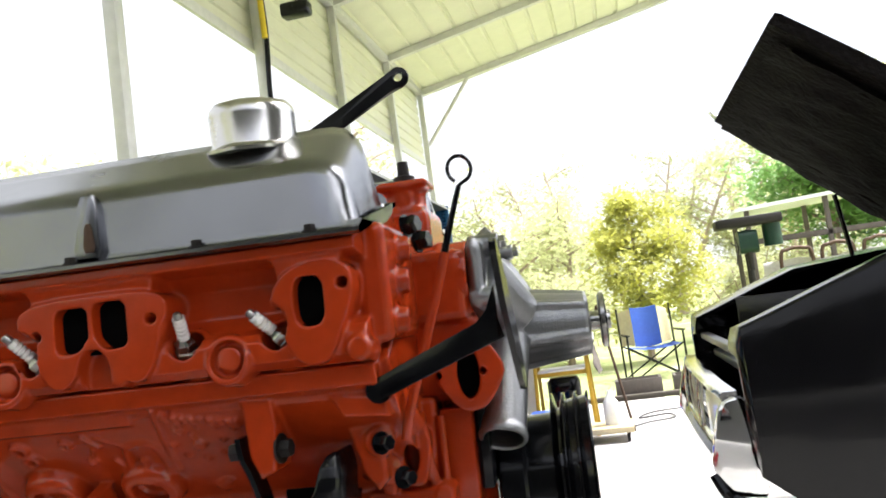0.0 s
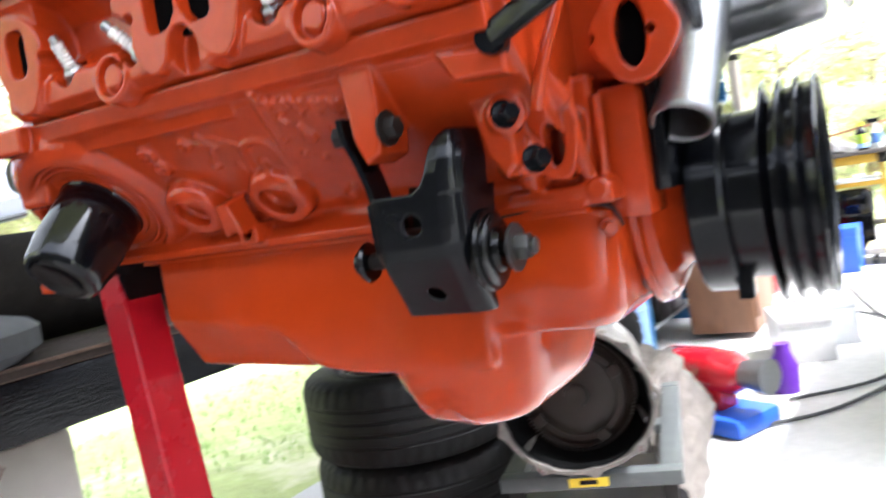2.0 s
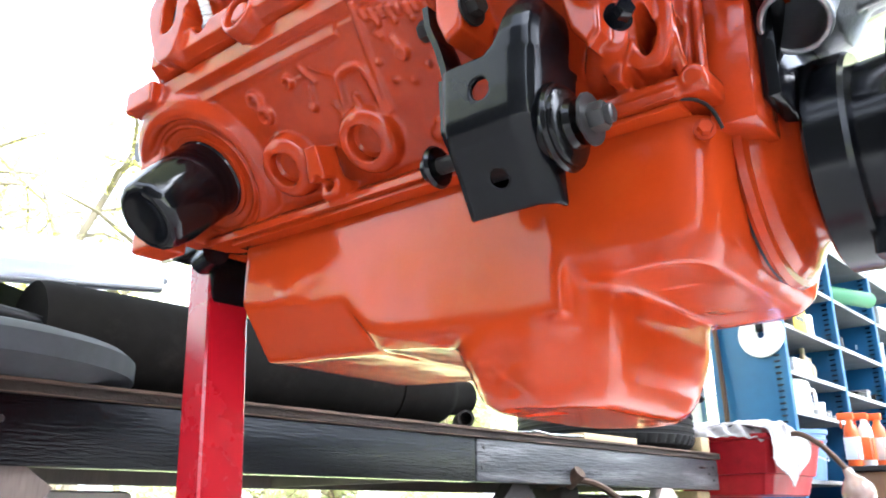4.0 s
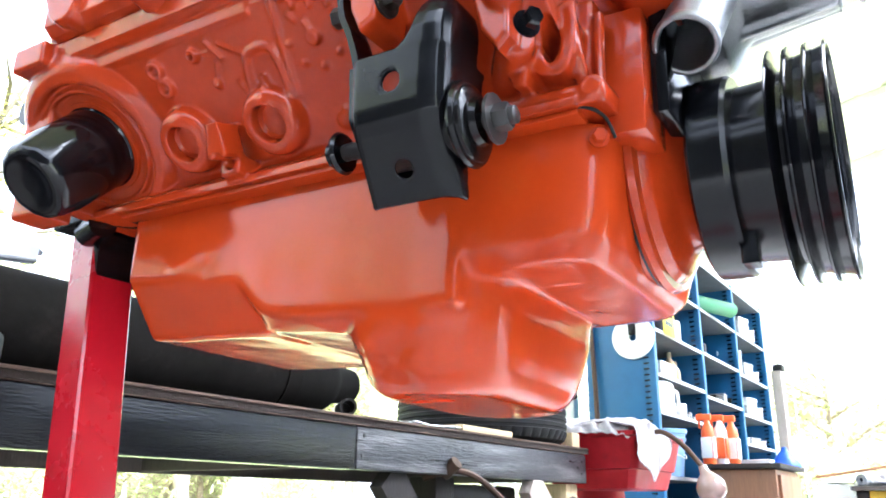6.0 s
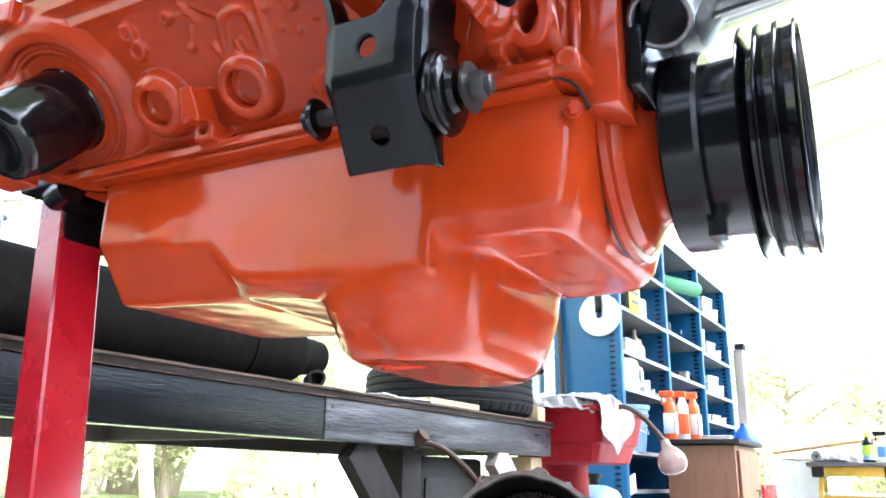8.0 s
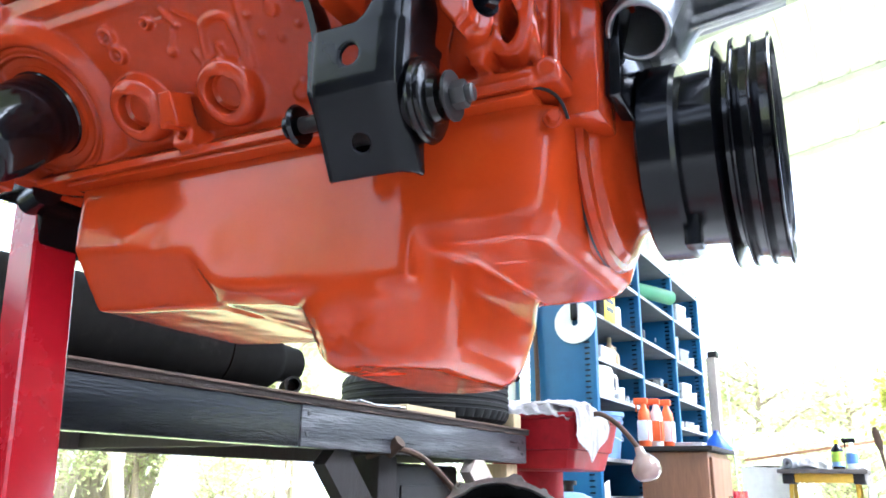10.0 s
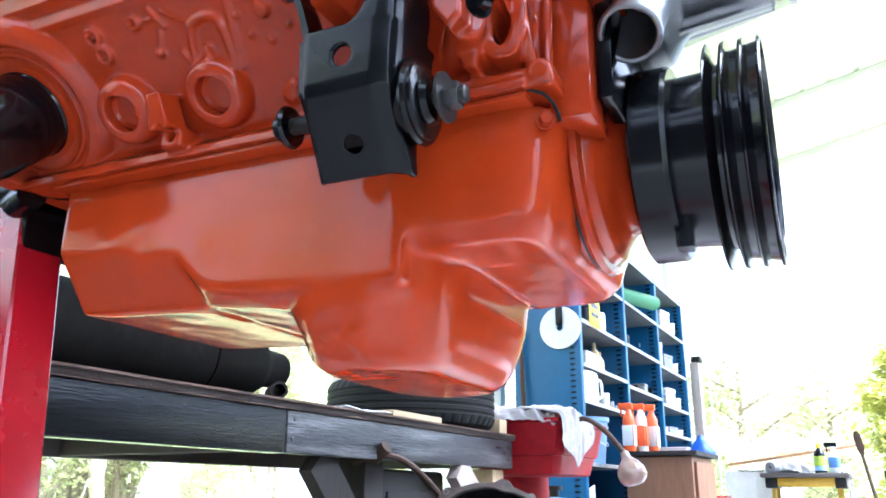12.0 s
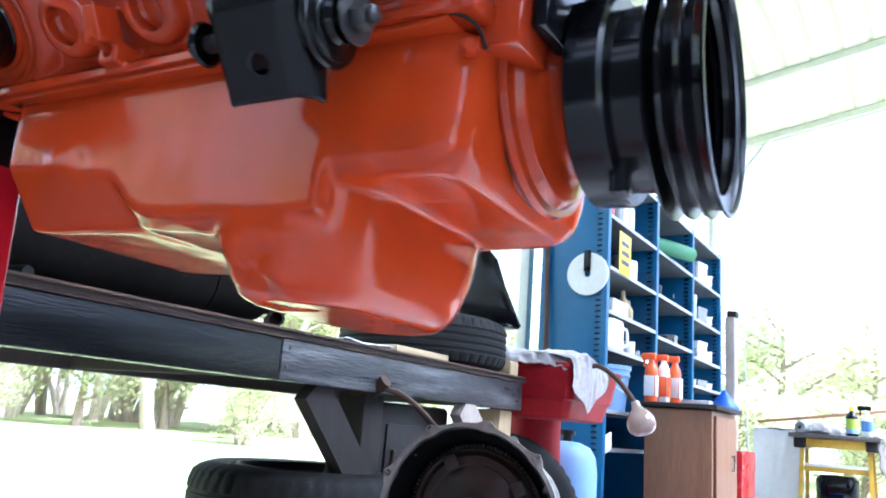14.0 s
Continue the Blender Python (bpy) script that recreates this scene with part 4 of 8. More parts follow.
def water_pump():
    bm = B()
    c = Vector((0.08, 0.035, 1.12))
    lathe(bm, [(0, 0), (0, 0.075), (0.012, 0.078), (0.03, 0.072), (0.045, 0.05), (0.05, 0.046), (0.128, 0.037), (0.132, 0.034), (0.132, 0)], c, (1, 0, 0), 36)
    for k in range(6):
        a = radians(60 * k + 20)
        d = Vector((0, math.cos(a), math.sin(a)))
        rod(bm, c + Vector((0.02, 0, 0)) + d * 0.05, c + Vector((0.13, 0, 0)) + d * 0.034, 0.007, seg=10)
    # side lobes over the passages
    for s in (-1, 1):
        box(bm, (0.08, c.y + s * 0.095 - 0.045, 1.15), (0.098, c.y + s * 0.095 + 0.045, 1.235), 0.012)
        rod(bm, (0.082, c.y + s * 0.095, 1.19), (0.125, c.y + s * 0.04, 1.14), 0.04, 0.03, seg=20)
        rod(bm, (0.08, c.y + s * 0.1, 1.228), (0.118, c.y + s * 0.1, 1.228), 0.011, seg=12)
        rod(bm, (0.08, c.y + s * 0.13, 1.165), (0.11, c.y + s * 0.13, 1.165), 0.011, seg=12)
    rod(bm, (0.09, -0.05, 1.22), (0.112, -0.05, 1.238), 0.016, seg=16)
    # hose neck, pointing down and out
    n0, n1 = Vector((0.108, -0.012, 1.112)), Vector((0.098, -0.094, 1.003))
    rod(bm, n0, n1, 0.0285, 0.0262, seg=32)
    a = (n1 - n0).normalized()
    lathe(bm, [(-0.012, 0.02), (-0.012, 0.0265), (-0.006, 0.0285), (0.0, 0.0272), (0.0, 0.02)], n1, a, 36, closed=True)
    cut = B()
    rod(cut, n1 - a * 0.1, n1 + a * 0.02, 0.0225, seg=28)
    bm = shaped(bm, cut, 0.0019, 3)
    wp = part("water_pump", bm, M_ALU, engine, "cast aluminium water pump with a hose neck", angle=180)
    bm = B()
    q = (0.21, 0.04, 1.121)
    lathe(bm, [(0, 0), (0, 0.012), (0.014, 0.012), (0.014, 0.03), (0.016, 0.035), (0.021, 0.035), (0.023, 0.03), (0.023, 0.013), (0.028, 0.012), (0.028, 0)], q, (1, 0, 0), 32)
    part("fan_hub", bm, M_ZINC, wp, "steel fan hub flange")
    for s in (-1, 1):
        bm = B()
        hexbolt(bm, (0.118, c.y + s * 0.1, 1.228), (1, 0, 0), 0.008, 0.008)
        part("pump_bolt", bm, M_ZINC, wp)


def balancer_pulley():
    bm = B()
    lathe(bm, [(0, 0), (0, 0.088), (0.003, 0.0925), (0.03, 0.0925), (0.034, 0.09), (0.034, 0.078), (0.036, 0.076), (0.036, 0)], (0.083, CY, CZ), (1, 0, 0), 72)
    bal = part("harmonic_balancer", bm, M_BLACK, engine, "satin black harmonic balancer", angle=30)
    bm = B()
    lathe(bm, [(0.034, 0), (0.034, 0.08), (0.07, 0.082), (0.07, 0)], (0.083, CY, CZ), (1, 0, 0), 64)
    part("spacer", bm, M_BLACK, bal)
    bm = B()
    slab(bm, [(-0.01, -0.02), (0.01, -0.02), (0.008, 0.02), (-0.008, 0.02)], (0.113, CY - 0.035, CZ - 0.075), (0, 1, 0), (0, 0, 1), 0.014, 0.002)
    part("counterweight", bm, M_BLACK, bal)
    bm = B()
    prof = [(0.0, 0.0), (0.0, 0.078)]
    w = 0.0152
    for k in range(3):
        x = 0.002 + k * w
        prof += [(x, 0.104), (x + 0.0012, 0.1055), (x + 0.0024, 0.104), (x + 0.0066, 0.086), (x + 0.0098, 0.086), (x + 0.0138, 0.104)]
    prof += [(0.002 + 3 * w, 0.1055), (0.0035 + 3 * w, 0.104), (0.0035 + 3 * w, 0.1015), (0.046, 0.1), (0.022, 0.0955), (0.017, 0.09), (0.015, 0.05), (0.013, 0.046), (0.013, 0)]
    lathe(bm, prof, (0.148, CY, CZ), (1, 0, 0), 96)
    part("crank_pulley", bm, M_BLACKG, engine, "gloss black three groove crank pulley", angle=25)


def oil_filter():
    c = Vector(FILTER_C)
    d = Vector((0.02, -0.66, -0.66)).normalized()
    bm = B()
    lathe(bm, [(-0.004, 0), (-0.004, 0.063), (0.01, 0.063), (0.013, 0.06), (0.013, 0.056), (0.017, 0.054), (0.017, 0)], c, d, 40)
    part("filter_seat", bm, M_CAST, engine)
    bm = B()
    prof = [(0.008, 0), (0.008, 0.046), (0.012, 0.049), (0.018, 0.049), (0.02, 0.0475), (0.086, 0.0468)]
    lathe(bm, prof + [(0.09, 0.0455), (0.091, 0.0455)], c, d, 40)
    # fluted end
    q = d.to_track_quat("Z", "Y").to_matrix().to_4x4()
    m = Matrix.Translation(c) @ q
    rings = []
    for h, r, flat in ((0.091, 0.0455, 0.0), (0.095, 0.0452, 0.6), (0.108, 0.0435, 1.0), (0.114, 0.041, 1.0), (0.118, 0.036, 0.8), (0.119, 0.03, 0.4), (0.117, 0.024, 0.0), (0.1165, 0.01, 0.0)):
        ring = []
        for i in range(56):
            a = 2 * math.pi * i / 56
            facet = math.cos(math.pi / 14) / math.cos((a % (math.pi / 7)) - math.pi / 14)
            ring.append(m @ Vector((math.cos(a) * r * (1 + (facet - 1) * flat), math.sin(a) * r * (1 + (facet - 1) * flat), h)))
        rings.append(ring)
    loft(bm, rings)
    f = part("oil_filter", bm, M_BLACKG, engine, "gloss black spin-on oil filter", angle=32)
    # white print on the can
    side = d.cross(Vector((1, 0, 0))).normalized()
    bm = B()
    rows = []
    for h in (0.04, 0.075):
        rows.append([c + d * h + (Vector((1, 0, 0)) * math.cos(a) + d.cross(Vector((1, 0, 0))) * math.sin(a)) * 0.0478 for a in [radians(150 + 8 * k) for k in range(10)]])
    loft(bm, rows, caps=False, around=False)
    part("print", bm, M_LABEL, f, "white and blue printed patch")
    bm = B()
    rows = []
    for h in (0.05, 0.064):
        rows.append([c + d * h + (Vector((1, 0, 0)) * math.cos(a) + d.cross(Vector((1, 0, 0))) * math.sin(a)) * 0.0482 for a in [radians(162 + 8 * k) for k in range(7)]])
    loft(bm, rows, caps=False, around=False)
    part("print_bar", bm, M_BLUELBL, f)


def mount():
    # folded plate saddle: upright face, foot bent in under it, one edge rolled back into the flank
    bm = B()
    face = [(-0.188, 0.869, -0.143, -0.06), (-0.206, 0.892, -0.14, -0.058), (-0.224, 0.914, -0.137, -0.055), (-0.231, 0.924, -0.1355, -0.053), (-0.2345, 0.934, -0.135, -0.052), (-0.2365, 0.95, -0.134, -0.051), (-0.2385, 0.979, -0.133, -0.049)]
    outer, inner = [], []
    for y, z, a, b in face:
        line = [(a, y + 0.004), (a + 0.002, y + 0.001), (a + 0.006, y), (a + 0.025, y), (b - 0.018, y), (b - 0.011, y + 0.0012), (b - 0.005, y + 0.0045), (b - 0.0012, y + 0.0105), (b, y + 0.018), (b, max(y + 0.019, -0.178 + 0.1 * (z - 0.87)))]
        outer.append([(x, yy, z) for x, yy in line])
        inner.append([(x - (0.0048 if i > 5 else (0.003 if i == 5 else 0)), yy + (0.0048 if i <= 6 else 0.0), z) for i, (x, yy) in enumerate(line)])
    loft(bm, [o + list(reversed(n)) for o, n in zip(outer, inner)])
    # arm that goes on up beside the saddle cut, with the same rolled edge
    rings = []
    for z, a, b, y in ((0.977, -0.094, -0.049, -0.2385), (0.985, -0.083, -0.0485, -0.239), (0.993, -0.0775, -0.048, -0.2395), (1.004, -0.074, -0.047, -0.238), (1.014, -0.0715, -0.048, -0.234), (1.023, -0.066, -0.05, -0.228), (1.027, -0.06, -0.052, -0.224)):
        k = min(1.0, (b - a) / 0.026)
        line = [(a, y + 0.001), (a + 0.003, y), (b - 0.015 * k, y), (b - 0.008 * k, y + 0.002), (b - 0.003 * k, y + 0.006), (b, y + 0.015), (b, -0.18)]
        rings.append([(x, yy, z) for x, yy in line] + [(x - (0.0048 if i > 3 else 0), yy + (0.0048 if i <= 4 else 0), z) for i, (x, yy) in reversed(list(enumerate(line)))])
    loft(bm, rings)
    # far flank
    slab(bm, [(-0.234, 0.975), (-0.23, 0.93), (-0.186, 0.874), (-0.165, 0.89), (-0.165, 0.965)], (-0.1395, 0, 0), (0, 1, 0), (0, 0, 1), 0.005)
    cut = B()
    rod(cut, (-0.096, -0.3, 0.953), (-0.096, -0.22, 0.953), 0.0088, seg=24)
    rod(cut, (-0.101, -0.25, 0.852), (-0.101, -0.15, 0.937), 0.0082, seg=24)
    bm = shaped(bm, cut, 0.0013, 4)
    mnt = part("engine_mount", bm, M_BLACK, engine, "black folded steel engine mount", angle=180)
    # strap from the far flank up to the ear
    bm = B()
    loft(bm, [[(x - 0.003, y - 0.014, z), (x + 0.003, y - 0.014, z), (x + 0.003, y + 0.014, z), (x - 0.003, y + 0.014, z)] for x, y, z in curve_pts([(-0.134, -0.212, 0.955), (-0.138, -0.214, 0.985), (-0.144, -0.217, 1.01), (-0.151, -0.22, 1.03), (-0.153, -0.222, 1.05)], 4)])
    part("strap", bm, M_BLACK, mnt)
    # added black plate, so both holes in the saddle look shaded inside
    bm = B()
    box(bm, (-0.13, -0.178, 0.882), (-0.062, -0.172, 0.985), 0.001)
    part("inner_plate", bm, M_HOLLOW, mnt, "black plate added for the shade in the mount's holes")
    # through bolt, washers and rubber
    ax = Vector((1, 0.02, 0))
    p = Vector((-0.052, -0.192, 0.923))
    bm = B()
    lathe(bm, [(0.0, 0), (0.0, 0.034), (0.003, 0.0355), (0.006, 0.034), (0.0065, 0.031), (0.009, 0.0305), (0.0115, 0.026), (0.012, 0.02), (0.017, 0.018), (0.017, 0)], p, ax, 40)
    part("bushing", bm, M_RUBBERG, mnt, "shiny black rubber bushing")
    bm = B()
    rod(bm, p + ax * -0.082, p + ax * -0.002, 0.026, seg=24)
    part("biscuit", bm, M_RUBBER, mnt, "black rubber core")
    bm = B()
    rod(bm, p + ax * -0.124, p + ax * 0.026, 0.0075, seg=14)
    part("through_bolt", bm, M_GREASE, mnt)
    bm = B()
    hexbolt(bm, p + ax * 0.0245, ax, 0.0115, 0.012, 0.0205)
    hexbolt(bm, p + ax * 0.039, ax, 0.0072, 0.005, 0, 16)
    part("nut", bm, M_NUT, mnt, "dark steel nut on a wide washer")
    bm = B()
    lathe(bm, [(0, 0), (0, 0.017), (-0.003, 0.019), (-0.006, 0.0175), (-0.006, 0.011), (-0.014, 0.0105), (-0.016, 0.008), (-0.016, 0)], p + ax * -0.117, ax, 24)
    part("bolt_head", bm, M_BLACKG, mnt)
    for q, a in (((-0.156, -0.224, 1.036), (-1, -0.1, 0)), ((-0.112, -0.226, 1.036), (1, -0.1, 0))):
        bm = B()
        hexbolt(bm, q, a, 0.0095, 0.01, 0.015 if a[0] > 0 else 0)
        part("ear_bolt", bm, M_GREASE, mnt)
    for q in ((-0.012, -0.212, 1.03), (0.004, -0.2, 0.992)):
        bm = B()
        hexbolt(bm, q, (0.8, -0.55, 0.05), 0.0082, 0.0125, 0.0115)
        part("ear_bolt", bm, M_BLACKG, mnt)


def brackets():
    # flat brace with a bent foot and an upright plate at its end
    bm = B()
    a, b = Vector((0.0, -0.238, 1.085)), Vector((0.127, -0.26, 1.135))
    w = Vector((0, 0.02, 1)).cross((b - a).normalized()).normalized()
    slab(bm, [(0, -0.0105), ((b - a).length, -0.012), ((b - a).length, 0.012), (0, 0.0105)], a, b - a, (-0.3, 0.1, 1), 0.006, 0.001)
    br = part("brace_bar", bm, M_BLACK, engine, "black flat steel accessory brace")
    bm = B()
    slab(bm, round_poly([(-0.336, 1.204), (-0.322, 1.212), (-0.262, 1.172), (-0.205, 1.128), (-0.168, 1.085), (-0.168, 1.066), (-0.19, 1.066), (-0.248, 1.108), (-0.3, 1.15)], 0.2, 2), (0.132, 0, 0), (0, 1, 0), (0, 0, 1), 0.006)
    part("end_plate", bm, M_BLACK, br)
    bm = B()
    slab(bm, [(0.08, 1.108), (0.127, 1.124), (0.127, 1.172), (0.118, 1.15), (0.1, 1.132)], (0, -0.258, 0), (1, -0.1, 0), (0, 0, 1), 0.006)
    part("gusset", bm, M_BLACK, br)
    bm = B()
    rod(bm, a + Vector((-0.004, 0.03, -0.004)), a + Vector((0.0, -0.004, 0.0)), 0.013, seg=16)
    part("spacer", bm, M_BLACK, br)
    # lifting arm behind the valve cover
    bm = B()
    p0, p1 = Vector((-0.2, 0.0, 1.355)), Vector((0.008, 0.0, 1.463))
    d = p1 - p0
    L = d.length
    slab(bm, [(0, -0.013), (L - 0.02, -0.011), (L, -0.012)] + arc(L, 0.0, 0.014, -80, 80, 8) + [(L - 0.02, 0.012), (0, 0.013)], p0, d, (-d.z, 0, d.x), 0.007, 0.0015)
    cut = B()
    rod(cut, p1 + Vector((0, -0.02, 0)), p1 + Vector((0, 0.02, 0)), 0.006, seg=14)
    bm = shaped(bm, cut)
    part("lifting_arm", bm, M_BLACK, engine, "black steel lifting arm with a hole")
    # dipstick: orange tube, black stick with a loop
    bm = B()
    tube(bm, curve_pts([(0.012, -0.2, 1.03), (0.02, -0.2, 1.06), (0.045, -0.178, 1.14), (0.068, -0.165, 1.215)], 5), 0.0052, 10)
    t = part("dipstick_tube", bm, M_CAST, engine)
    bm = B()
    tube(bm, [(0.066, -0.166, 1.21), (0.078, -0.16, 1.25), (0.09, -0.157, 1.286)], [0.0042, 0.0035, 0.003], 8)
    c = Vector((0.0925, -0.1565, 1.304))
    ring = [c + Vector((math.cos(a) * 0.0125, math.cos(a) * 0.003, math.sin(a) * 0.0145)) for a in [radians(-75 + 318 * i / 20) for i in range(21)]]
    tube(bm, [Vector((0.09, -0.157, 1.286))] + ring, 0.0022, 8)
    part("dipstick", bm, M_BLACK, t, "black dipstick with a ring handle")


def intake():
    bm = B()
    box(bm, (-0.52, -0.09, 1.2), (-0.02, 0.15, 1.27), 0.012)
    box(bm, (-0.05, -0.03, 1.22), (0.03, 0.09, 1.29), 0.012)
    box(bm, (-0.36, -0.05, 1.26), (-0.16, 0.11, 1.3), 0.01)
    rod(bm, (0.0, 0.0, 1.27), (0.0, 0.0, 1.318), 0.026, seg=20)
    box(bm, (-0.035, -0.03, 1.312), (0.035, 0.03, 1.324), 0.005)
    bm = shaped(bm, None, 0.004, 3)
    i = part("intake_manifold", bm, M_CAST, engine, angle=180)
    bm = B()
    lathe(bm, [(0, 0), (0, 0.014), (0.01, 0.014), (0.012, 0.008), (0.03, 0.007), (0.03, 0)], (0.0, 0.0, 1.322), (0, 0, 1), 12)
    part("sensor", bm, M_GREASE, i, "dark brass sender")
    for q in ((0.026, -0.155, 1.25), (0.03, -0.12, 1.235)):
        bm = B()
        hexbolt(bm, q, (1, -0.3, 0.1), 0.011, 0.014, 0.013)
        part("stud", bm, M_BLACKG, i)


block()
head()
for spec in PLUGS:
    plug(*spec)
valve_cover()
oil_pan()
timing_cover()
water_pump()
balancer_pulley()
oil_filter()
mount()
brackets()
intake()
# the whole engine hangs a little turned and nose down on its stand
PIVOT = Vector((-0.2, -0.2, 1.05))
ENGINE_TURN = Matrix.Translation(PIVOT) @ pose(0, 0, 0, 0, 1.0, 3.0) @ Matrix.Translation(-PIVOT)
engine.matrix_basis = ENGINE_TURN @ engine.matrix_basis


# ---- the red engine stand ----
def engine_stand():
    st = thing("engine_stand", (-0.56, -0.1, 0.0), "red painted square tube engine stand under the engine", "engine stand")
    bm = B()
    rings = []
    for z in (0.08, 0.97):
        k = (0.94 - z)
        x, y = -0.648 + 0.215 * k, -0.121 - 0.09 * k
        rings.append([(a, b, z) for a, b in round_poly([(x - 0.05, y), (x, y), (x, y + 0.06), (x - 0.05, y + 0.06)], 0.05, 1)])
    loft(bm, rings)
    part("post", bm, M_RED, st)
    bm = B()
    box(bm, (-0.52, -0.62, 0.05), (-0.44, 0.34, 0.12), 0.006)
    part("rear_leg", bm, M_RED, st)
    for s in (-0.02,):
        bm = B()
        box(bm, (-0.5, -0.195 + s, 0.06), (0.42, -0.125 + s, 0.125), 0.006)
        part("front_leg", bm, M_RED, st)
    for x, y in ((-0.48, -0.58), (-0.48, 0.3), (0.4, -0.18)):
        bm = B()
        rod(bm, (x, y - 0.015, 0.032), (x, y + 0.015, 0.032), 0.032, seg=20)
        w = part("castor", bm, M_GREASE, st)
        bm = B()
        box(bm, (x - 0.02, y - 0.022, 0.03), (x + 0.02, y + 0.022, 0.06), 0.003)
        part("fork", bm, M_ZINC, w)
    # turning head, plate and arms behind the engine
    bm = B()
    rod(bm, (-0.74, -0.02, 0.965), (-0.6, -0.01, 0.965), 0.045, seg=28)
    part("pivot_sleeve", bm, M_BLACK, st, "black steel pivot sleeve")
    bm = B()
    box(bm, (-0.66, -0.12, 0.9), (-0.64, 0.12, 1.1), 0.004)
    part("mounting_plate", bm, M_BLACK, st, "black mounting plate")
    for y, z in ((-0.13, 0.955), (0.16, 0.955), (-0.1, 1.12), (0.16, 1.12)):
        bm = B()
        rod(bm, (-0.65, y, z), (-0.6, y * 1.1, z), 0.017, seg=16)
        a = part("mounting_arm", bm, M_BLACK, st, "black mounting arm")
    bm = B()
    box(bm, (-0.7, -0.15, 0.962), (-0.575, -0.05, 1.005), 0.004)
    part("post_cap", bm, M_BLACK, st, "black steel bracket")
    bm = B()
    rod(bm, (-0.63, -0.24, 1.075), (-0.63, -0.16, 1.075), 0.02, seg=16)
    part("mounting_arm", bm, M_BLACK, st, "black mounting arm")


engine_stand()


def air_tank():
    j = thing("air_tank", (-1.35, 0.52, 0.0), "faded red portable air tank lying under the workbench", "air tank", turn=14)
    bm = B()
    lathe(bm, [(-0.3, 0), (-0.295, 0.06), (-0.27, 0.105), (-0.23, 0.128), (-0.2, 0.13), (0.16, 0.13), (0.165, 0.131), (0.17, 0.13)], (0, 0, 0.16), (1, 0, 0), 40)
    part("shell", bm, M_FADED, j, "faded dusty shell", local=True)
    bm = B()
    lathe(bm, [(0.17, 0.1305), (0.2, 0.128), (0.24, 0.105), (0.265, 0.06), (0.27, 0)], (0, 0, 0.16), (1, 0, 0), 40)
    part("end_dome", bm, M_TUB, j, "dull red domed end", local=True)
    for x in (-0.18, 0.12):
        bm = B()
        box(bm, (x - 0.03, -0.1, 0.0), (x + 0.03, 0.1, 0.06), 0.006)
        part("foot", bm, M_RED, j, local=True)
    bm = B()
    tube(bm, curve_pts([(-0.16, 0, 0.285), (-0.155, 0, 0.34), (-0.13, 0, 0.352), (-0.05, 0, 0.345), (-0.03, 0, 0.33), (-0.025, 0, 0.285)], 5), 0.011, 8)
    part("handle", bm, M_RED, j, local=True)
    bm = B()
    rod(bm, (-0.09, 0.0, 0.28), (-0.09, 0.0, 0.36), 0.012, seg=12)
    lathe(bm, [(0, 0), (0, 0.03), (0.01, 0.034), (0.022, 0.03), (0.028, 0)], (-0.09, -0.012, 0.375), (0.3, -0.9, 0.3), 18)
    part("gauge", bm, M_GREASE, j, "dark pressure gauge", local=True)


air_tank()


# ---- the timber bench along the open side ----
BX, BZ = -0.93, 0.825


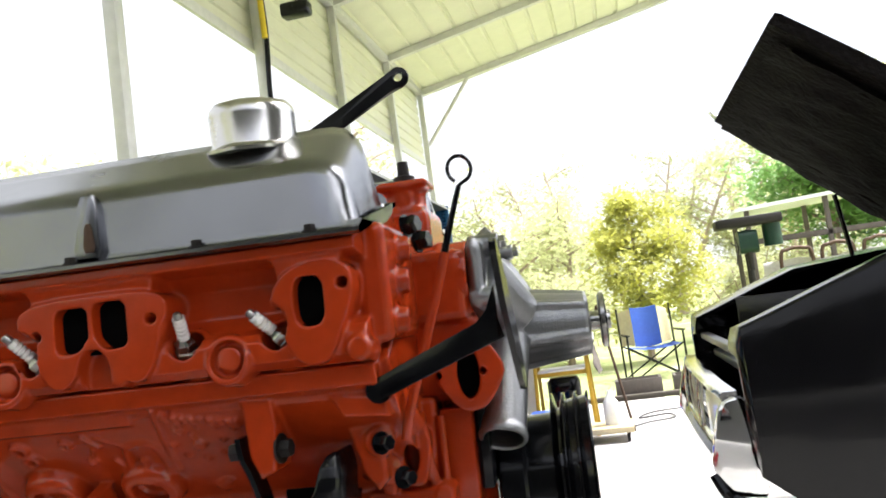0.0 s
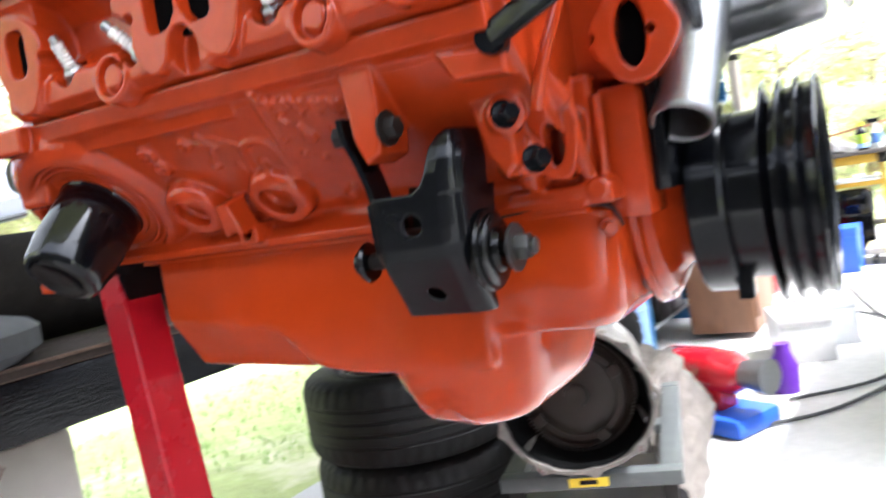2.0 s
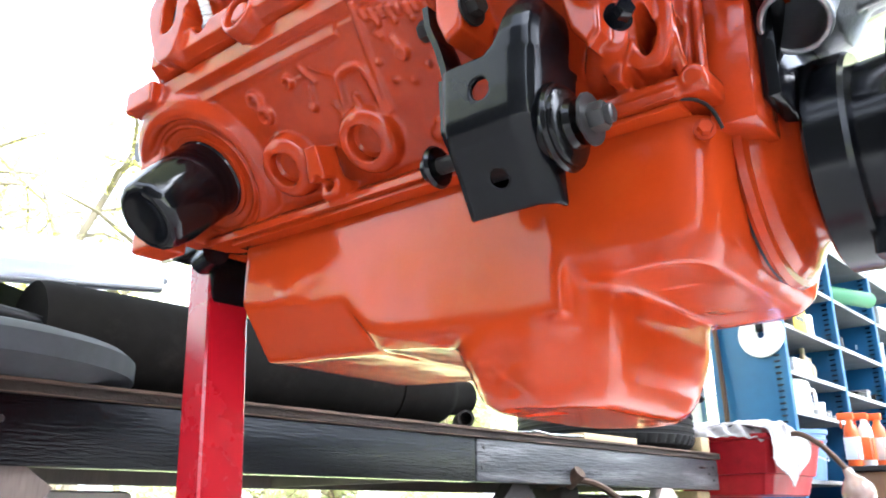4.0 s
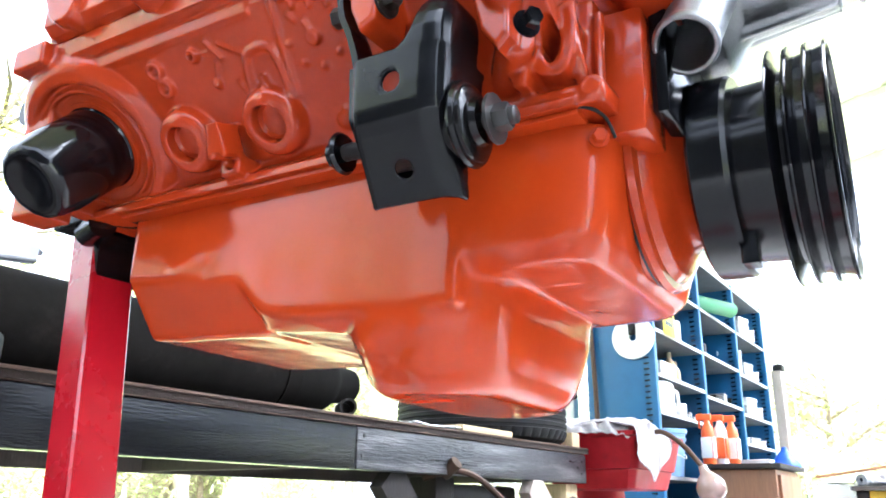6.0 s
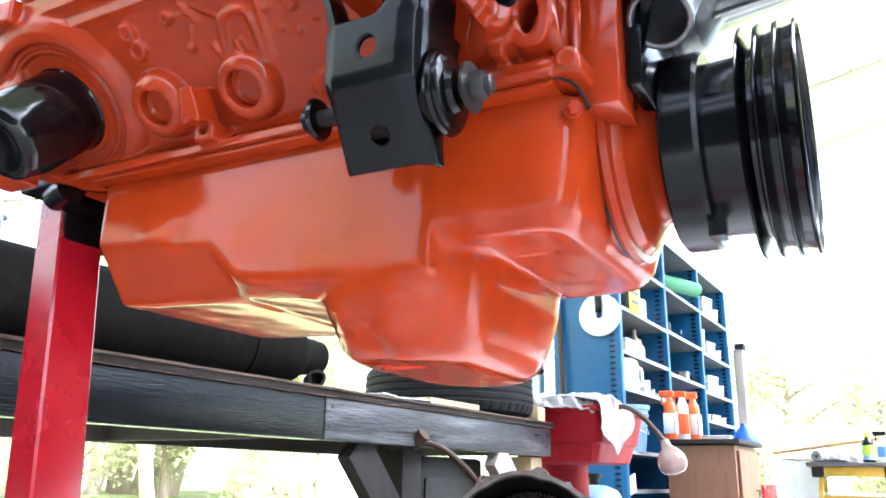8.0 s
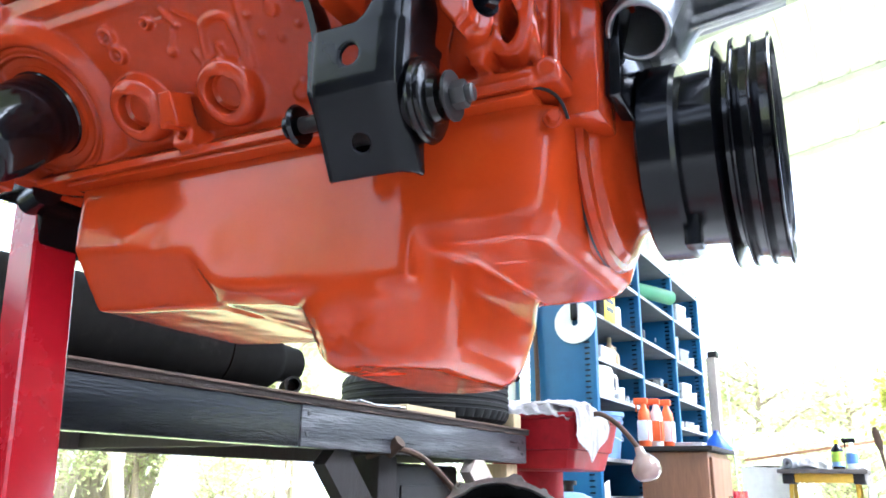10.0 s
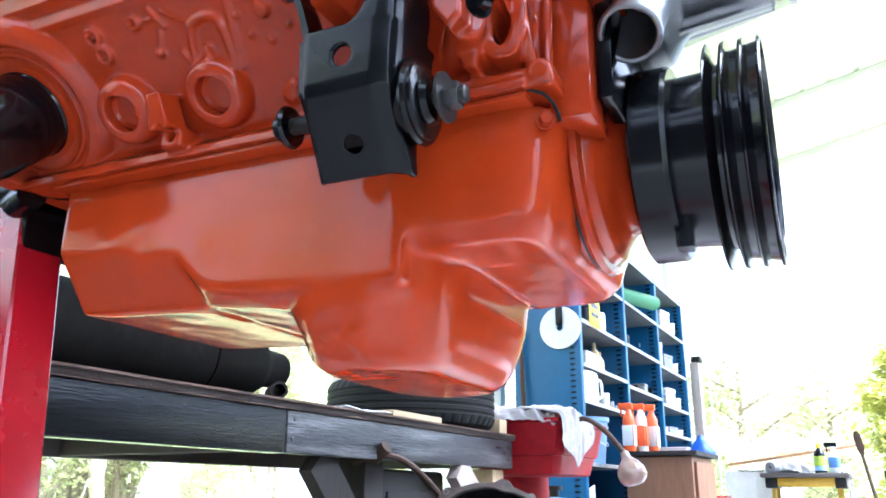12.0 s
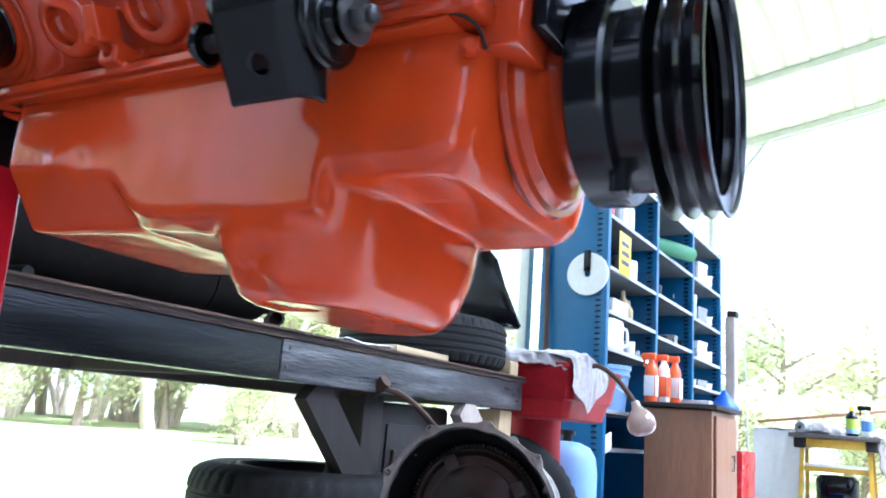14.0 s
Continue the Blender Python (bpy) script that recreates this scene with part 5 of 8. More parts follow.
def bench():
    b = thing("workbench", (BX - 0.35, 0.2, 0), "long rough timber workbench with black painted edge beam", "workbench")
    bm = B()
    box(bm, (BX - 0.04, -1.9, BZ - 0.118), (BX, 0.739, BZ - 0.022), 0.004)
    part("edge_beam", bm, M_PLANKBLK, b, "black painted edge beam")
    bm = B()
    box(bm, (BX - 0.041, 0.741, BZ - 0.117), (BX + 0.001, 1.97, BZ - 0.023), 0.005)
    far = part("edge_beam", bm, M_WORNBLK, b, "black edge beam worn to grey wood")
    for y, z in ((0.76, 0.03), (0.765, 0.075), (1.93, 0.03), (1.935, 0.07), (1.9, 0.05), (-0.42, 0.05), (-0.25, 0.06)):
        bm = B()
        lathe(bm, [(0, 0), (0, 0.0055), (0.0015, 0.005), (0.002, 0)], (BX + 0.001, y, BZ - 0.117 + z), (1, 0, 0), 10)
        part("nail", bm, M_NUT, far)
    # thin layered sheets on the boards, with ragged edges
    for k, (z, x) in enumerate(((0.0, 0.012), (-0.0205, 0.004))):
        bm = B()
        n = 60
        edge = [(BX + x + 0.004 * noise.noise((i * 0.7, k * 9.0, 2)), -1.9 + 3.87 * i / n) for i in range(n + 1)]
        lo = [(px, py, BZ - 0.006 + z * 0.75) for px, py in edge]
        loft(bm, [[(px, py, pz), (px, py, pz + 0.005), (BX - 0.1, py, pz + 0.005), (BX - 0.1, py, pz)] for px, py, pz in lo])
        part("sheet_layer", bm, M_PLYEDGE, b, "split plywood layer")
    bm = B()
    box(bm, (BX - 0.72, -1.9, BZ - 0.118), (BX - 0.68, 1.97, BZ - 0.022), 0.004)
    part("back_beam", bm, M_GREYWOOD, b)
    for k in range(5):
        bm = B()
        x = BX + 0.006 - k * 0.148
        box(bm, (x - 0.146, -1.92, BZ - 0.02), (x, 1.985, BZ), 0.003)
        part("plank", bm, M_PLY, b)
    for y in (-1.6, -0.5, 0.7, 1.9):
        bm = B()
        box(bm, (BX - 0.68, y - 0.02, BZ - 0.115), (BX - 0.042, y + 0.02, BZ - 0.024), 0.003)
        part("cross_beam", bm, M_GREYWOOD, b)
    for x, y, m in ((BX - 0.075, 1.915, M_PINE), (BX - 0.64, 1.9, M_GREYWOOD), (BX - 0.1, 1.18, M_DARKWOOD), (BX - 0.64, -1.75, M_GREYWOOD), (BX - 0.1, -1.7, M_GREYWOOD)):
        bm = B()
        box(bm, (x - 0.045, y - 0.045, 0), (x + 0.045, y + 0.045, BZ - 0.12), 0.005)
        part("leg", bm, m, b)
    for p, q, m in (((BX - 0.045, 0.9, BZ - 0.12), (BX - 0.045, 1.33, 0.26), M_DARKWOOD), ((BX - 0.02, 1.58, BZ - 0.12), (BX - 0.03, 1.95, 0.4), M_PALEWOOD), ((BX - 0.03, -0.2, BZ - 0.12), (BX - 0.1, -0.52, 0.25), M_DUSTYWOOD)):
        bm = B()
        p, q = Vector(p), Vector(q)
        d = (q - p)
        s = d.cross(Vector((1, 0, 0))).normalized() * 0.045
        n = Vector((0.019, 0, 0))
        loft(bm, [[c + s + n, c - s + n, c - s - n, c + s - n] for c in (p, q)])
        part("brace", bm, m, b)


bench()


def tyre_bm(bm, R, W, rim, p=(0, 0, 0), axis=(0, 0, 1), lugs=48):
    """A tyre lying with its middle at p: rounded shoulders, sidewall, and a tread of grooves and notched shoulder blocks."""
    h = W / 2
    prof = [(-h * 0.62, rim, 0), (-h * 0.9, rim + 0.006, 0), (-h * 0.97, rim + (R - rim) * 0.2, 0), (-h * 0.94, rim + (R - rim) * 0.22, 0), (-h, rim + (R - rim) * 0.6, 0), (-h * 0.92, R - 0.026, 0), (-h * 0.82, R - 0.01, 1), (-h * 0.62, R - 0.001, 1)]
    for k in (-0.42, -0.14, 0.14, 0.42):
        prof += [(h * k - 0.006, R, 0), (h * k - 0.0035, R - 0.004, 0), (h * k + 0.0035, R - 0.004, 0), (h * k + 0.006, R, 0)]
    prof += [(-a, b, c) for a, b, c in reversed(prof[:8])] + [(h * 0.62, rim - 0.004, 0), (-h * 0.62, rim - 0.004, 0)]
    q = Vector(axis).to_track_quat("Z", "Y").to_matrix().to_4x4()
    m = Matrix.Translation(p) @ q
    seg = lugs * 4
    rings = []
    for a, r, c in prof:
        rings.append([m @ Vector((math.cos(2 * math.pi * i / seg) * (r - (0.006 if c and i % 4 == 3 else 0)), math.sin(2 * math.pi * i / seg) * (r - (0.006 if c and i % 4 == 3 else 0)), a)) for i in range(seg)])
    loft(bm, rings + [rings[0]], caps=False)


def tyre(at, R, W, rim, label, axis=(0, 0, 1), wheel=None):
    t = thing("tyre", at, label, "tyre", "old tyres")
    bm = B()
    ax = Vector(axis).normalized()
    c = (0, 0, W / 2 if abs(ax.z) > 0.7 else R)
    tyre_bm(bm, R, W, rim, c, axis)
    part("rubber", bm, M_TYRE, t, local=True, angle=30)
    h = W / 2
    for s in (-1, 1):
        bm = B()
        lathe(bm, [(s * h * 0.9, rim + 0.004), (s * h * 0.98, rim + 0.008), (s * h * 0.99, rim + 0.014), (s * h * 0.9, rim + 0.018)], c, axis, 64, closed=True)
        part("bead", bm, M_RUBBER, t, local=True)
    if wheel is not None:
        bm = B()
        h = W / 2
        lathe(bm, [(h * 0.75, rim + 0.004), (h * 0.8, rim - 0.004), (h * 0.6, rim - 0.02), (h * 0.3, rim - 0.03), (h * 0.35, rim * 0.55), (h * 0.55, rim * 0.4), (h * 0.4, rim * 0.28), (h * 0.4, 0.0)], c, axis, 48)
        part("wheel_disc", bm, wheel, t, "dull steel wheel", local=True)
    return t


tyre((-1.2, 1.2, 0.0), 0.32, 0.25, 0.185, "worn black tyre lying flat on the slab")
tyre((-1.18, 1.17, 0.251), 0.32, 0.25, 0.185, "worn black tyre on top of another, rim still fitted", wheel=M_ALU)
tyre((-1.2, 1.72, BZ), 0.29, 0.17, 0.18, "worn black tyre lying flat on the workbench")
tyre((-1.05, 2.05, 0.0), 0.315, 0.19, 0.19, "black tyre standing upright beside the workbench", axis=(0.75, -0.62, 0.1))


def wheel_cover():
    w = thing("wheel_cover", (-1.14, -0.3, BZ), "dusty grey round wheel cover lying on the workbench", "wheel cover")
    bm = B()
    lathe(bm, [(0, 0.2), (0, 0.27), (0.02, 0.3), (0.05, 0.3), (0.062, 0.285), (0.072, 0.25), (0.08, 0.16), (0.078, 0.1), (0.085, 0.05), (0.085, 0)], (0, 0, 0), (0, 0, 1), 56)
    part("disc", bm, M_COVER, w, local=True)
    bm = B()
    lathe(bm, [(0.08, 0.055), (0.1, 0.05), (0.105, 0.03), (0.105, 0)], (0, 0, 0), (0, 0, 1), 24)
    part("hub", bm, M_GREASE, w, "dark hub", local=True)


wheel_cover()


def gearbox():
    d = Vector((0.28, -0.955, 0.06)).normalized()
    c = Vector((-0.461, 0.79, 0.479))
    g = thing("transmission", (-0.3, 1.05, 0.2), "greasy automatic transmission with an open bell housing on a low dolly", "transmission")
    q = d.to_track_quat("Z", "Y").to_matrix().to_4x4()
    m = Matrix.Translation(c) @ q

    def ring(h, r, lob, ph=0.0, n=88):
        out = []
        for i in range(n):
            a = 2 * math.pi * i / n
            k = 1 + lob * max(0, math.cos(a * 9 + ph)) ** 4 + 0.035 * math.cos(2 * a) + 0.02 * math.cos(a * 3 + 1)
            out.append(m @ Vector((math.cos(a) * r * k, math.sin(a) * r * k, h)))
        return out
    bm = B()
    outer = [ring(0.0, 0.17, 0.075), ring(-0.012, 0.17, 0.075), ring(-0.018, 0.168, 0.015), ring(-0.09, 0.16, 0.0), ring(-0.15, 0.14, 0.0)]
    inner = [ring(-0.14, 0.128, 0.0), ring(-0.03, 0.156, 0.0), ring(-0.008, 0.159, -0.02, 0.1), ring(0.0, 0.162, -0.02, 0.1)]
    vs = outer + inner
    loft(bm, vs + [vs[0]], caps=False)
    bell = part("bell_housing", bm, M_DIRTALU, g, "grimy cast aluminium bell housing", angle=45)
    # black lining paints the deep shade behind the rim of the bell
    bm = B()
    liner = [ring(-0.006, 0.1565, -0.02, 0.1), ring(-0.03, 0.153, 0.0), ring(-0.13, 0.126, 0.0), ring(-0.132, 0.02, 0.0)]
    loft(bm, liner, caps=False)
    part("greasy_lining", bm, M_HOLLOW, bell, "black lining for the shade inside the bell")
    # strengthening ribs behind the rim
    for k in range(9):
        a = 2 * math.pi * (k + 0.5) / 9
        bm = B()
        rod(bm, m @ Vector((math.cos(a) * 0.163, math.sin(a) * 0.163, -0.016)), m @ Vector((math.cos(a) * 0.142, math.sin(a) * 0.142, -0.14)), 0.008, 0.012, seg=8)
        part("rib", bm, M_DIRTALU, bell)
    for k in (0, 1, 3, 4, 6, 8):
        a = 2 * math.pi * k / 9
        p = m @ Vector((math.cos(a) * 0.173, math.sin(a) * 0.173, 0.0))
        bm = B()
        lathe(bm, [(0, 0.003), (0.0, 0.0065), (0.0025, 0.0065), (0.0025, 0.003)], p, d, 14, closed=True)
        part("dowel", bm, M_ZINC, bell)
    bm = B()
    lathe(bm, [(-0.135, 0), (-0.135, 0.112), (-0.075, 0.127), (-0.069, 0.125), (-0.067, 0.122), (-0.071, 0.117), (-0.067, 0.109), (-0.06, 0.107), (-0.058, 0.092), (-0.063, 0.088), (-0.05, 0.05), (-0.05, 0.028), (-0.038, 0.026), (-0.036, 0.012), (-0.042, 0.0)], c - d * 0.012, d, 72)
    conv = part("torque_converter", bm, M_CONV, g, "dark rusty torque converter")
    bm = B()
    for k in range(96):
        a = 2 * math.pi * k / 96
        mm = m @ Matrix.Rotation(a, 4, "Z")
        box(bm, (0.125, -0.002, -0.085), (0.131, 0.002, -0.074), 0, mm)
    part("ring_gear", bm, M_CONV, conv)
    for k in range(4):
        a = math.pi / 2 * k + 0.5
        bm = B()
        box(bm, (0.09, -0.014, -0.064), (0.116, 0.014, -0.053), 0.003, m @ Matrix.Rotation(a, 4, "Z"))
        part("drive_lug", bm, M_CONV, conv)
    bm = B()
    for r0, r1, h0, h1 in ((0.15, 0.125, -0.13, -0.26), (0.13, 0.12, -0.25, -0.5), (0.12, 0.06, -0.49, -0.62), (0.06, 0.05, -0.6, -0.84)):
        lathe(bm, [(h0, 0), (h0, r0), (h1, r1), (h1, 0)], c, d, 28)
    for h in (-0.28, -0.34, -0.4, -0.46):
        lathe(bm, [(h, 0), (h, 0.13), (h - 0.014, 0.13), (h - 0.014, 0)], c, d, 28)
    bm = shaped(bm, None, 0.006, 2)
    part("case", bm, M_DIRTALU, g, "grimy ribbed aluminium case", angle=180)
    bm = B()
    box(bm, (-0.13, -0.11, -0.5), (0.13, -0.17, -0.2), 0.012, m)
    part("oil_tray", bm, M_GREASE, g)
    # low dolly
    y = thing("transmission_dolly", (-0.3, 1.05, 0.0), "grey steel low dolly with small wheels", "dolly")
    u = Vector((-d.y, d.x, 0)).normalized()
    w = Vector((d.x, d.y, 0)).normalized()
    o = Vector((c.x, c.y, 0))
    mm = Matrix((( -u.x, w.x, 0, o.x), (-u.y, w.y, 0, o.y), (0, 0, 1, 0), (0, 0, 0, 1)))
    for a, b in (((-0.208, -0.1, 0.258), (0.208, -0.055, 0.292)), ((-0.208, -0.78, 0.258), (0.208, -0.735, 0.292)), ((-0.208, -0.735, 0.26), (-0.158, -0.1, 0.29)), ((0.158, -0.735, 0.26), (0.208, -0.1, 0.29)), ((-0.158, -0.45, 0.262), (0.158, -0.39, 0.288))):
        bm = B()
        box(bm, a, b, 0.003, mm)
        part("rail", bm, M_DOLLY, y)
    bm = B()
    box(bm, (-0.045, -0.055, 0.265), (0.045, -0.0525, 0.286), 0, mm)
    lb = part("warning_label", bm, M_YELLOW, y, "yellow label")
    bm = B()
    box(bm, (-0.02, -0.0524, 0.271), (0.02, -0.0516, 0.281), 0, mm)
    part("print_bar", bm, M_BLACK, lb)
    for a in (-0.175, 0.18):
        for b in (-0.08, -0.75):
            bm = B()
            lathe(bm, [(0, 0), (0, 0.03), (0.004, 0.034), (0.002, 0.05), (0.008, 0.056), (0.032, 0.056), (0.038, 0.05), (0.038, 0)], mm @ Vector((a, b + 0.03, 0.056)), mm.to_3x3() @ Vector((0, -1, 0)), 28)
            wh = part("wheel", bm, M_DOLLY, y)
            bm = B()
            box(bm, (a - 0.018, b - 0.018, 0.05), (a + 0.018, b - 0.012, 0.26), 0.002, mm)
            part("fork", bm, M_GREASE, wh)
    # oily blanket hanging over its side to the slab
    bm = B()
    cloth_sheet(bm, (-0.45, 1.12, 0.312), (-0.14, 0.8, 0.0), (0.12, 0.03, -0.25), 0.03, 5, 36)
    cloth_sheet(bm, (-0.66, 1.12, 0.32), (-0.14, 0.78, 0.0), (0.22, 0.02, -0.005), 0.03, 8, 30)
    solo("blanket", bm, M_BLANKET, "oily grey blanket draped over the transmission dolly", "blanket", angle=70)


def cloth_sheet(bm, corner, a, b, amp, seed, n=26, arch=0.0):
    """A crumpled cloth with thickness between two directions from a corner."""
    a, b = Vector(a), Vector(b)
    nn = a.cross(b).normalized()
    g = []
    for i in range(n + 1):
        row = []
        for j in range(n + 1):
            u, v = i / n, j / n
            k = noise.noise((u * 3.5 + seed, v * 3.5, seed)) + 0.5 * noise.noise((u * 9, v * 9 + seed, seed * 2))
            p = Vector(corner) + a * (u + 0.03 * noise.noise((v * 6, seed, 1))) + b * (v + 0.05 * noise.noise((u * 6, seed, 4))) + nn * (k * amp) + Vector((0, 0, arch * math.sin(math.pi * v)))
            row.append(p)
        g.append(row)
    top = [[bm.verts.new(p) for p in r] for r in g]
    low = [[bm.verts.new(p - nn * 0.003) for p in r] for r in g]
    for i in range(n):
        for j in range(n):
            bm.faces.new((top[i][j], top[i + 1][j], top[i + 1][j + 1], top[i][j + 1]))
            bm.faces.new((low[i][j + 1], low[i + 1][j + 1], low[i + 1][j], low[i][j]))
    for i in range(n):
        bm.faces.new((top[i][0], low[i][0], low[i + 1][0], top[i + 1][0]))
        bm.faces.new((top[i + 1][n], low[i + 1][n], low[i][n], top[i][n]))
        bm.faces.new((top[0][i + 1], low[0][i + 1], low[0][i], top[0][i]))
        bm.faces.new((top[n][i], low[n][i], low[n][i + 1], top[n][i + 1]))


def drape(bm, rim, fall, amp, seed, n=44, point=0.0):
    """A creased cloth laid over a line of points; fall: how it runs across that line. point: how far its hanging hem narrows to a tip."""
    a, f = curve_pts(rim, 15), curve_pts(fall, 9)
    top = []
    for i, p in enumerate(a):
        u = i / (len(a) - 1)
        row = []
        for j, q in enumerate(f):
            v = j / (len(f) - 1)
            hem = max(0.0, v - 0.5) * 2
            k = 1 - point * hem * abs(u - 0.45) * 2
            fold = noise.noise((u * 7 + seed, v * 2.2, seed)) + 0.6 * noise.noise((u * 15, v * 6 + seed, seed * 2)) - 0.5 * abs(noise.noise((u * 11 + v * 5, seed, v * 4)))
            d = Vector((0.5, -0.6, 0.6)) * (fold * amp * (0.4 + 0.6 * k))
            row.append(bm.verts.new(p + Vector((q.x, q.y, q.z * (k if q.z < 0 else 1))) + d))
        top.append(row)
    low = [[bm.verts.new(w.co - Vector((0.0016, -0.0016, 0.0016))) for w in r] for r in top]
    m, k = len(a) - 1, len(f) - 1
    for i in range(m):
        for j in range(k):
            bm.faces.new((top[i][j], top[i + 1][j], top[i + 1][j + 1], top[i][j + 1]))
            bm.faces.new((low[i][j + 1], low[i + 1][j + 1], low[i + 1][j], low[i][j]))
    for i in range(m):
        bm.faces.new((top[i][0], low[i][0], low[i + 1][0], top[i + 1][0]))
        bm.faces.new((top[i + 1][k], low[i + 1][k], low[i][k], top[i][k]))
    for j in range(k):
        bm.faces.new((top[0][j + 1], low[0][j + 1], low[0][j], top[0][j]))
        bm.faces.new((top[m][j], low[m][j], low[m][j + 1], top[m][j + 1]))


gearbox()


# ---- things on the bench ----
def bench_things():
    p = thing("propeller_shaft", (-1.16, 0.4, BZ), "long dirty black drive shaft lying on the workbench", "drive shaft")
    ax = (0.03, 1, 0.0)
    o = Vector((-1.18, -0.15, BZ + 0.105))
    bm = B()
    lathe(bm, [(0, 0), (0, 0.1), (0.02, 0.104), (0.78, 0.1), (0.8, 0.096), (0.8, 0)], o, ax, 40)
    part("tube", bm, M_SHAFT, p)
    bm = B()
    lathe(bm, [(0.8, 0), (0.8, 0.1), (0.84, 0.102), (0.85, 0.09), (0.97, 0.084), (1.0, 0.07), (1.03, 0.05), (1.1, 0.045), (1.1, 0)], o, ax, 36)
    part("coupling", bm, M_SHAFT, p)
    # small pipe end near the edge
    bm = B()
    rod(bm, (-1.02, 0.79, BZ + 0.0205), (-0.955, 0.735, BZ + 0.0205), 0.02, seg=24)
    cut = B()
    rod(cut, (-1.0, 0.773, BZ + 0.0205), (-0.94, 0.7225, BZ + 0.0205), 0.0145, seg=20)
    bm = shaped(bm, cut)
    solo("pipe_offcut", bm, M_GREASE, "short dark pipe lying on the workbench", "pipe")
    bm = B()
    box(bm, (-1.02, 1.22, BZ), (-0.955, 1.5, BZ + 0.022), 0.003)
    solo("wood_offcut", bm, M_PINE, "small pale board on the workbench edge", "board")
    bm = B()
    cloth_sheet(bm, (-1.04, 1.0, BZ + 0.012), (0.08, 0, 0), (0, 0.22, 0), 0.006, 2, 12)
    solo("paper_sheet", bm, M_LABEL, "crumpled white paper on the workbench", "paper")
    bm = B()
    box(bm, (-0.99, 1.9, BZ), (-0.945, 1.96, BZ + 0.05), 0.003)
    solo("wood_block", bm, M_PINE, "pale timber block at the workbench end", "board")
    # leaning black sheet panel
    bm = B()
    slab(bm, [(0.0, 0.0), (0.43, 0.0), (0.44, 0.012), (0.36, 0.17), (0.32, 0.27), (0.26, 0.33), (0.0, 0.44)], (-1.39, 1.93, BZ + 0.171), (1, 0.12, 0), (0.0, 0.1, 1), 0.012, 0.002)
    box(bm, (-1.39, 1.9, BZ + 0.1705), (-0.97, 1.99, BZ + 0.182), 0.003)
    solo("body_panel", bm, M_CARBLK, "black painted body panel leaning over a tyre", "car panel")
    # black body parts and hose at the dark end
    c = thing("inner_fender", (-1.3, -0.5, BZ), "black pressed steel wheel arch piled on the workbench", "car panel")
    bm = B()
    rings = []
    for i in range(13):
        a = radians(15 + 150 * i / 12)
        y, z = -0.25 - 0.34 * math.cos(a), BZ + 0.02 + 0.2 * math.sin(a)
        rings.append([(-1.52, y, z), (-1.3, y, z + 0.012), (-1.27, y, z - 0.035), (-1.5, y, z - 0.035)])
    loft(bm, rings)
    part("arch", bm, M_CARBLK, c)
    bm = B()
    box(bm, (-1.5, -0.9, BZ + 0.1), (-1.2, -0.02, BZ + 0.145), 0.01)
    part("flange", bm, M_CARBLK, c)
    bm = B()
    tube(bm, curve_pts([(-1.05, -0.75, BZ + 0.1), (-1.1, -0.4, BZ + 0.13), (-1.12, -0.1, BZ + 0.11), (-1.2, 0.15, BZ + 0.035), (-1.05, 0.2, BZ + 0.02)], 8), 0.014, 10)
    solo("rubber_hose", bm, M_RUBBER, "black rubber hose over the parts on the workbench", "hose")
    bm = B()
    rings = []
    for i in range(13):
        t = i / 12
        low = Vector((-1.2, 0.1, 1.072)).lerp(Vector((-1.2, -0.75, 0.965)), t)
        lip = low + Vector((0.004, 0, 0.03 + 0.008 * t))
        back = Vector((-2.1, 0.5, 1.44)).lerp(Vector((-2.1, -0.6, 1.32)), t)
        row = [low, lip, lip + Vector((-0.03, 0.01, 0.022)), lip.lerp(back, 0.5) + Vector((0, 0, 0.03)), back]
        rings.append(row + [q + Vector((-0.008, 0, -0.01)) for q in reversed(row)])
    loft(bm, rings)
    hood = thing("car_bonnet", (-1.42, -0.2, 1.1), "pale grey car bonnet lying across parts on the workbench", "car panel")
    part("skin", bm, M_SILVER, hood)
    bm = B()
    tube(bm, [Vector((-1.204, 0.1, 1.07)).lerp(Vector((-1.204, -0.75, 0.963)), i / 8) for i in range(9)], 0.005, 8)
    part("folded_edge", bm, M_GREYP, hood)
    bm = B()
    tube(bm, [Vector((-1.2, 0.103, 1.085)).lerp(Vector((-2.1, 0.503, 1.435)), i / 8) for i in range(9)], 0.006, 8)
    part("side_edge", bm, M_GREYP, hood)
    bm = B()
    rod(bm, (-1.42, -0.2, BZ), (-1.42, -0.2, 1.125), 0.03, seg=12)
    solo("prop_pipe", bm, M_GREASE, "dark pipe standing under the loose car bonnet", "pipe")
    bm = B()
    box(bm, (-1.5, -1.7, BZ), (-1.25, -1.4, BZ + 0.2), 0.01)
    solo("crate", bm, M_GREYWOOD, "old timber crate on the workbench", "crate")
    for x, y in ((-0.972, -0.315), (-0.965, -0.27)):
        bm = B()
        lathe(bm, [(0, 0), (0, 0.014), (0.02, 0.014), (0.022, 0.012), (0.026, 0.012), (0.026, 0)], (x, y, BZ), (0, 0, 1), 16)
        solo("brass_fitting", bm, M_RUST, "small brown brass fitting on the workbench", "fitting", "brass fittings")


bench_things()


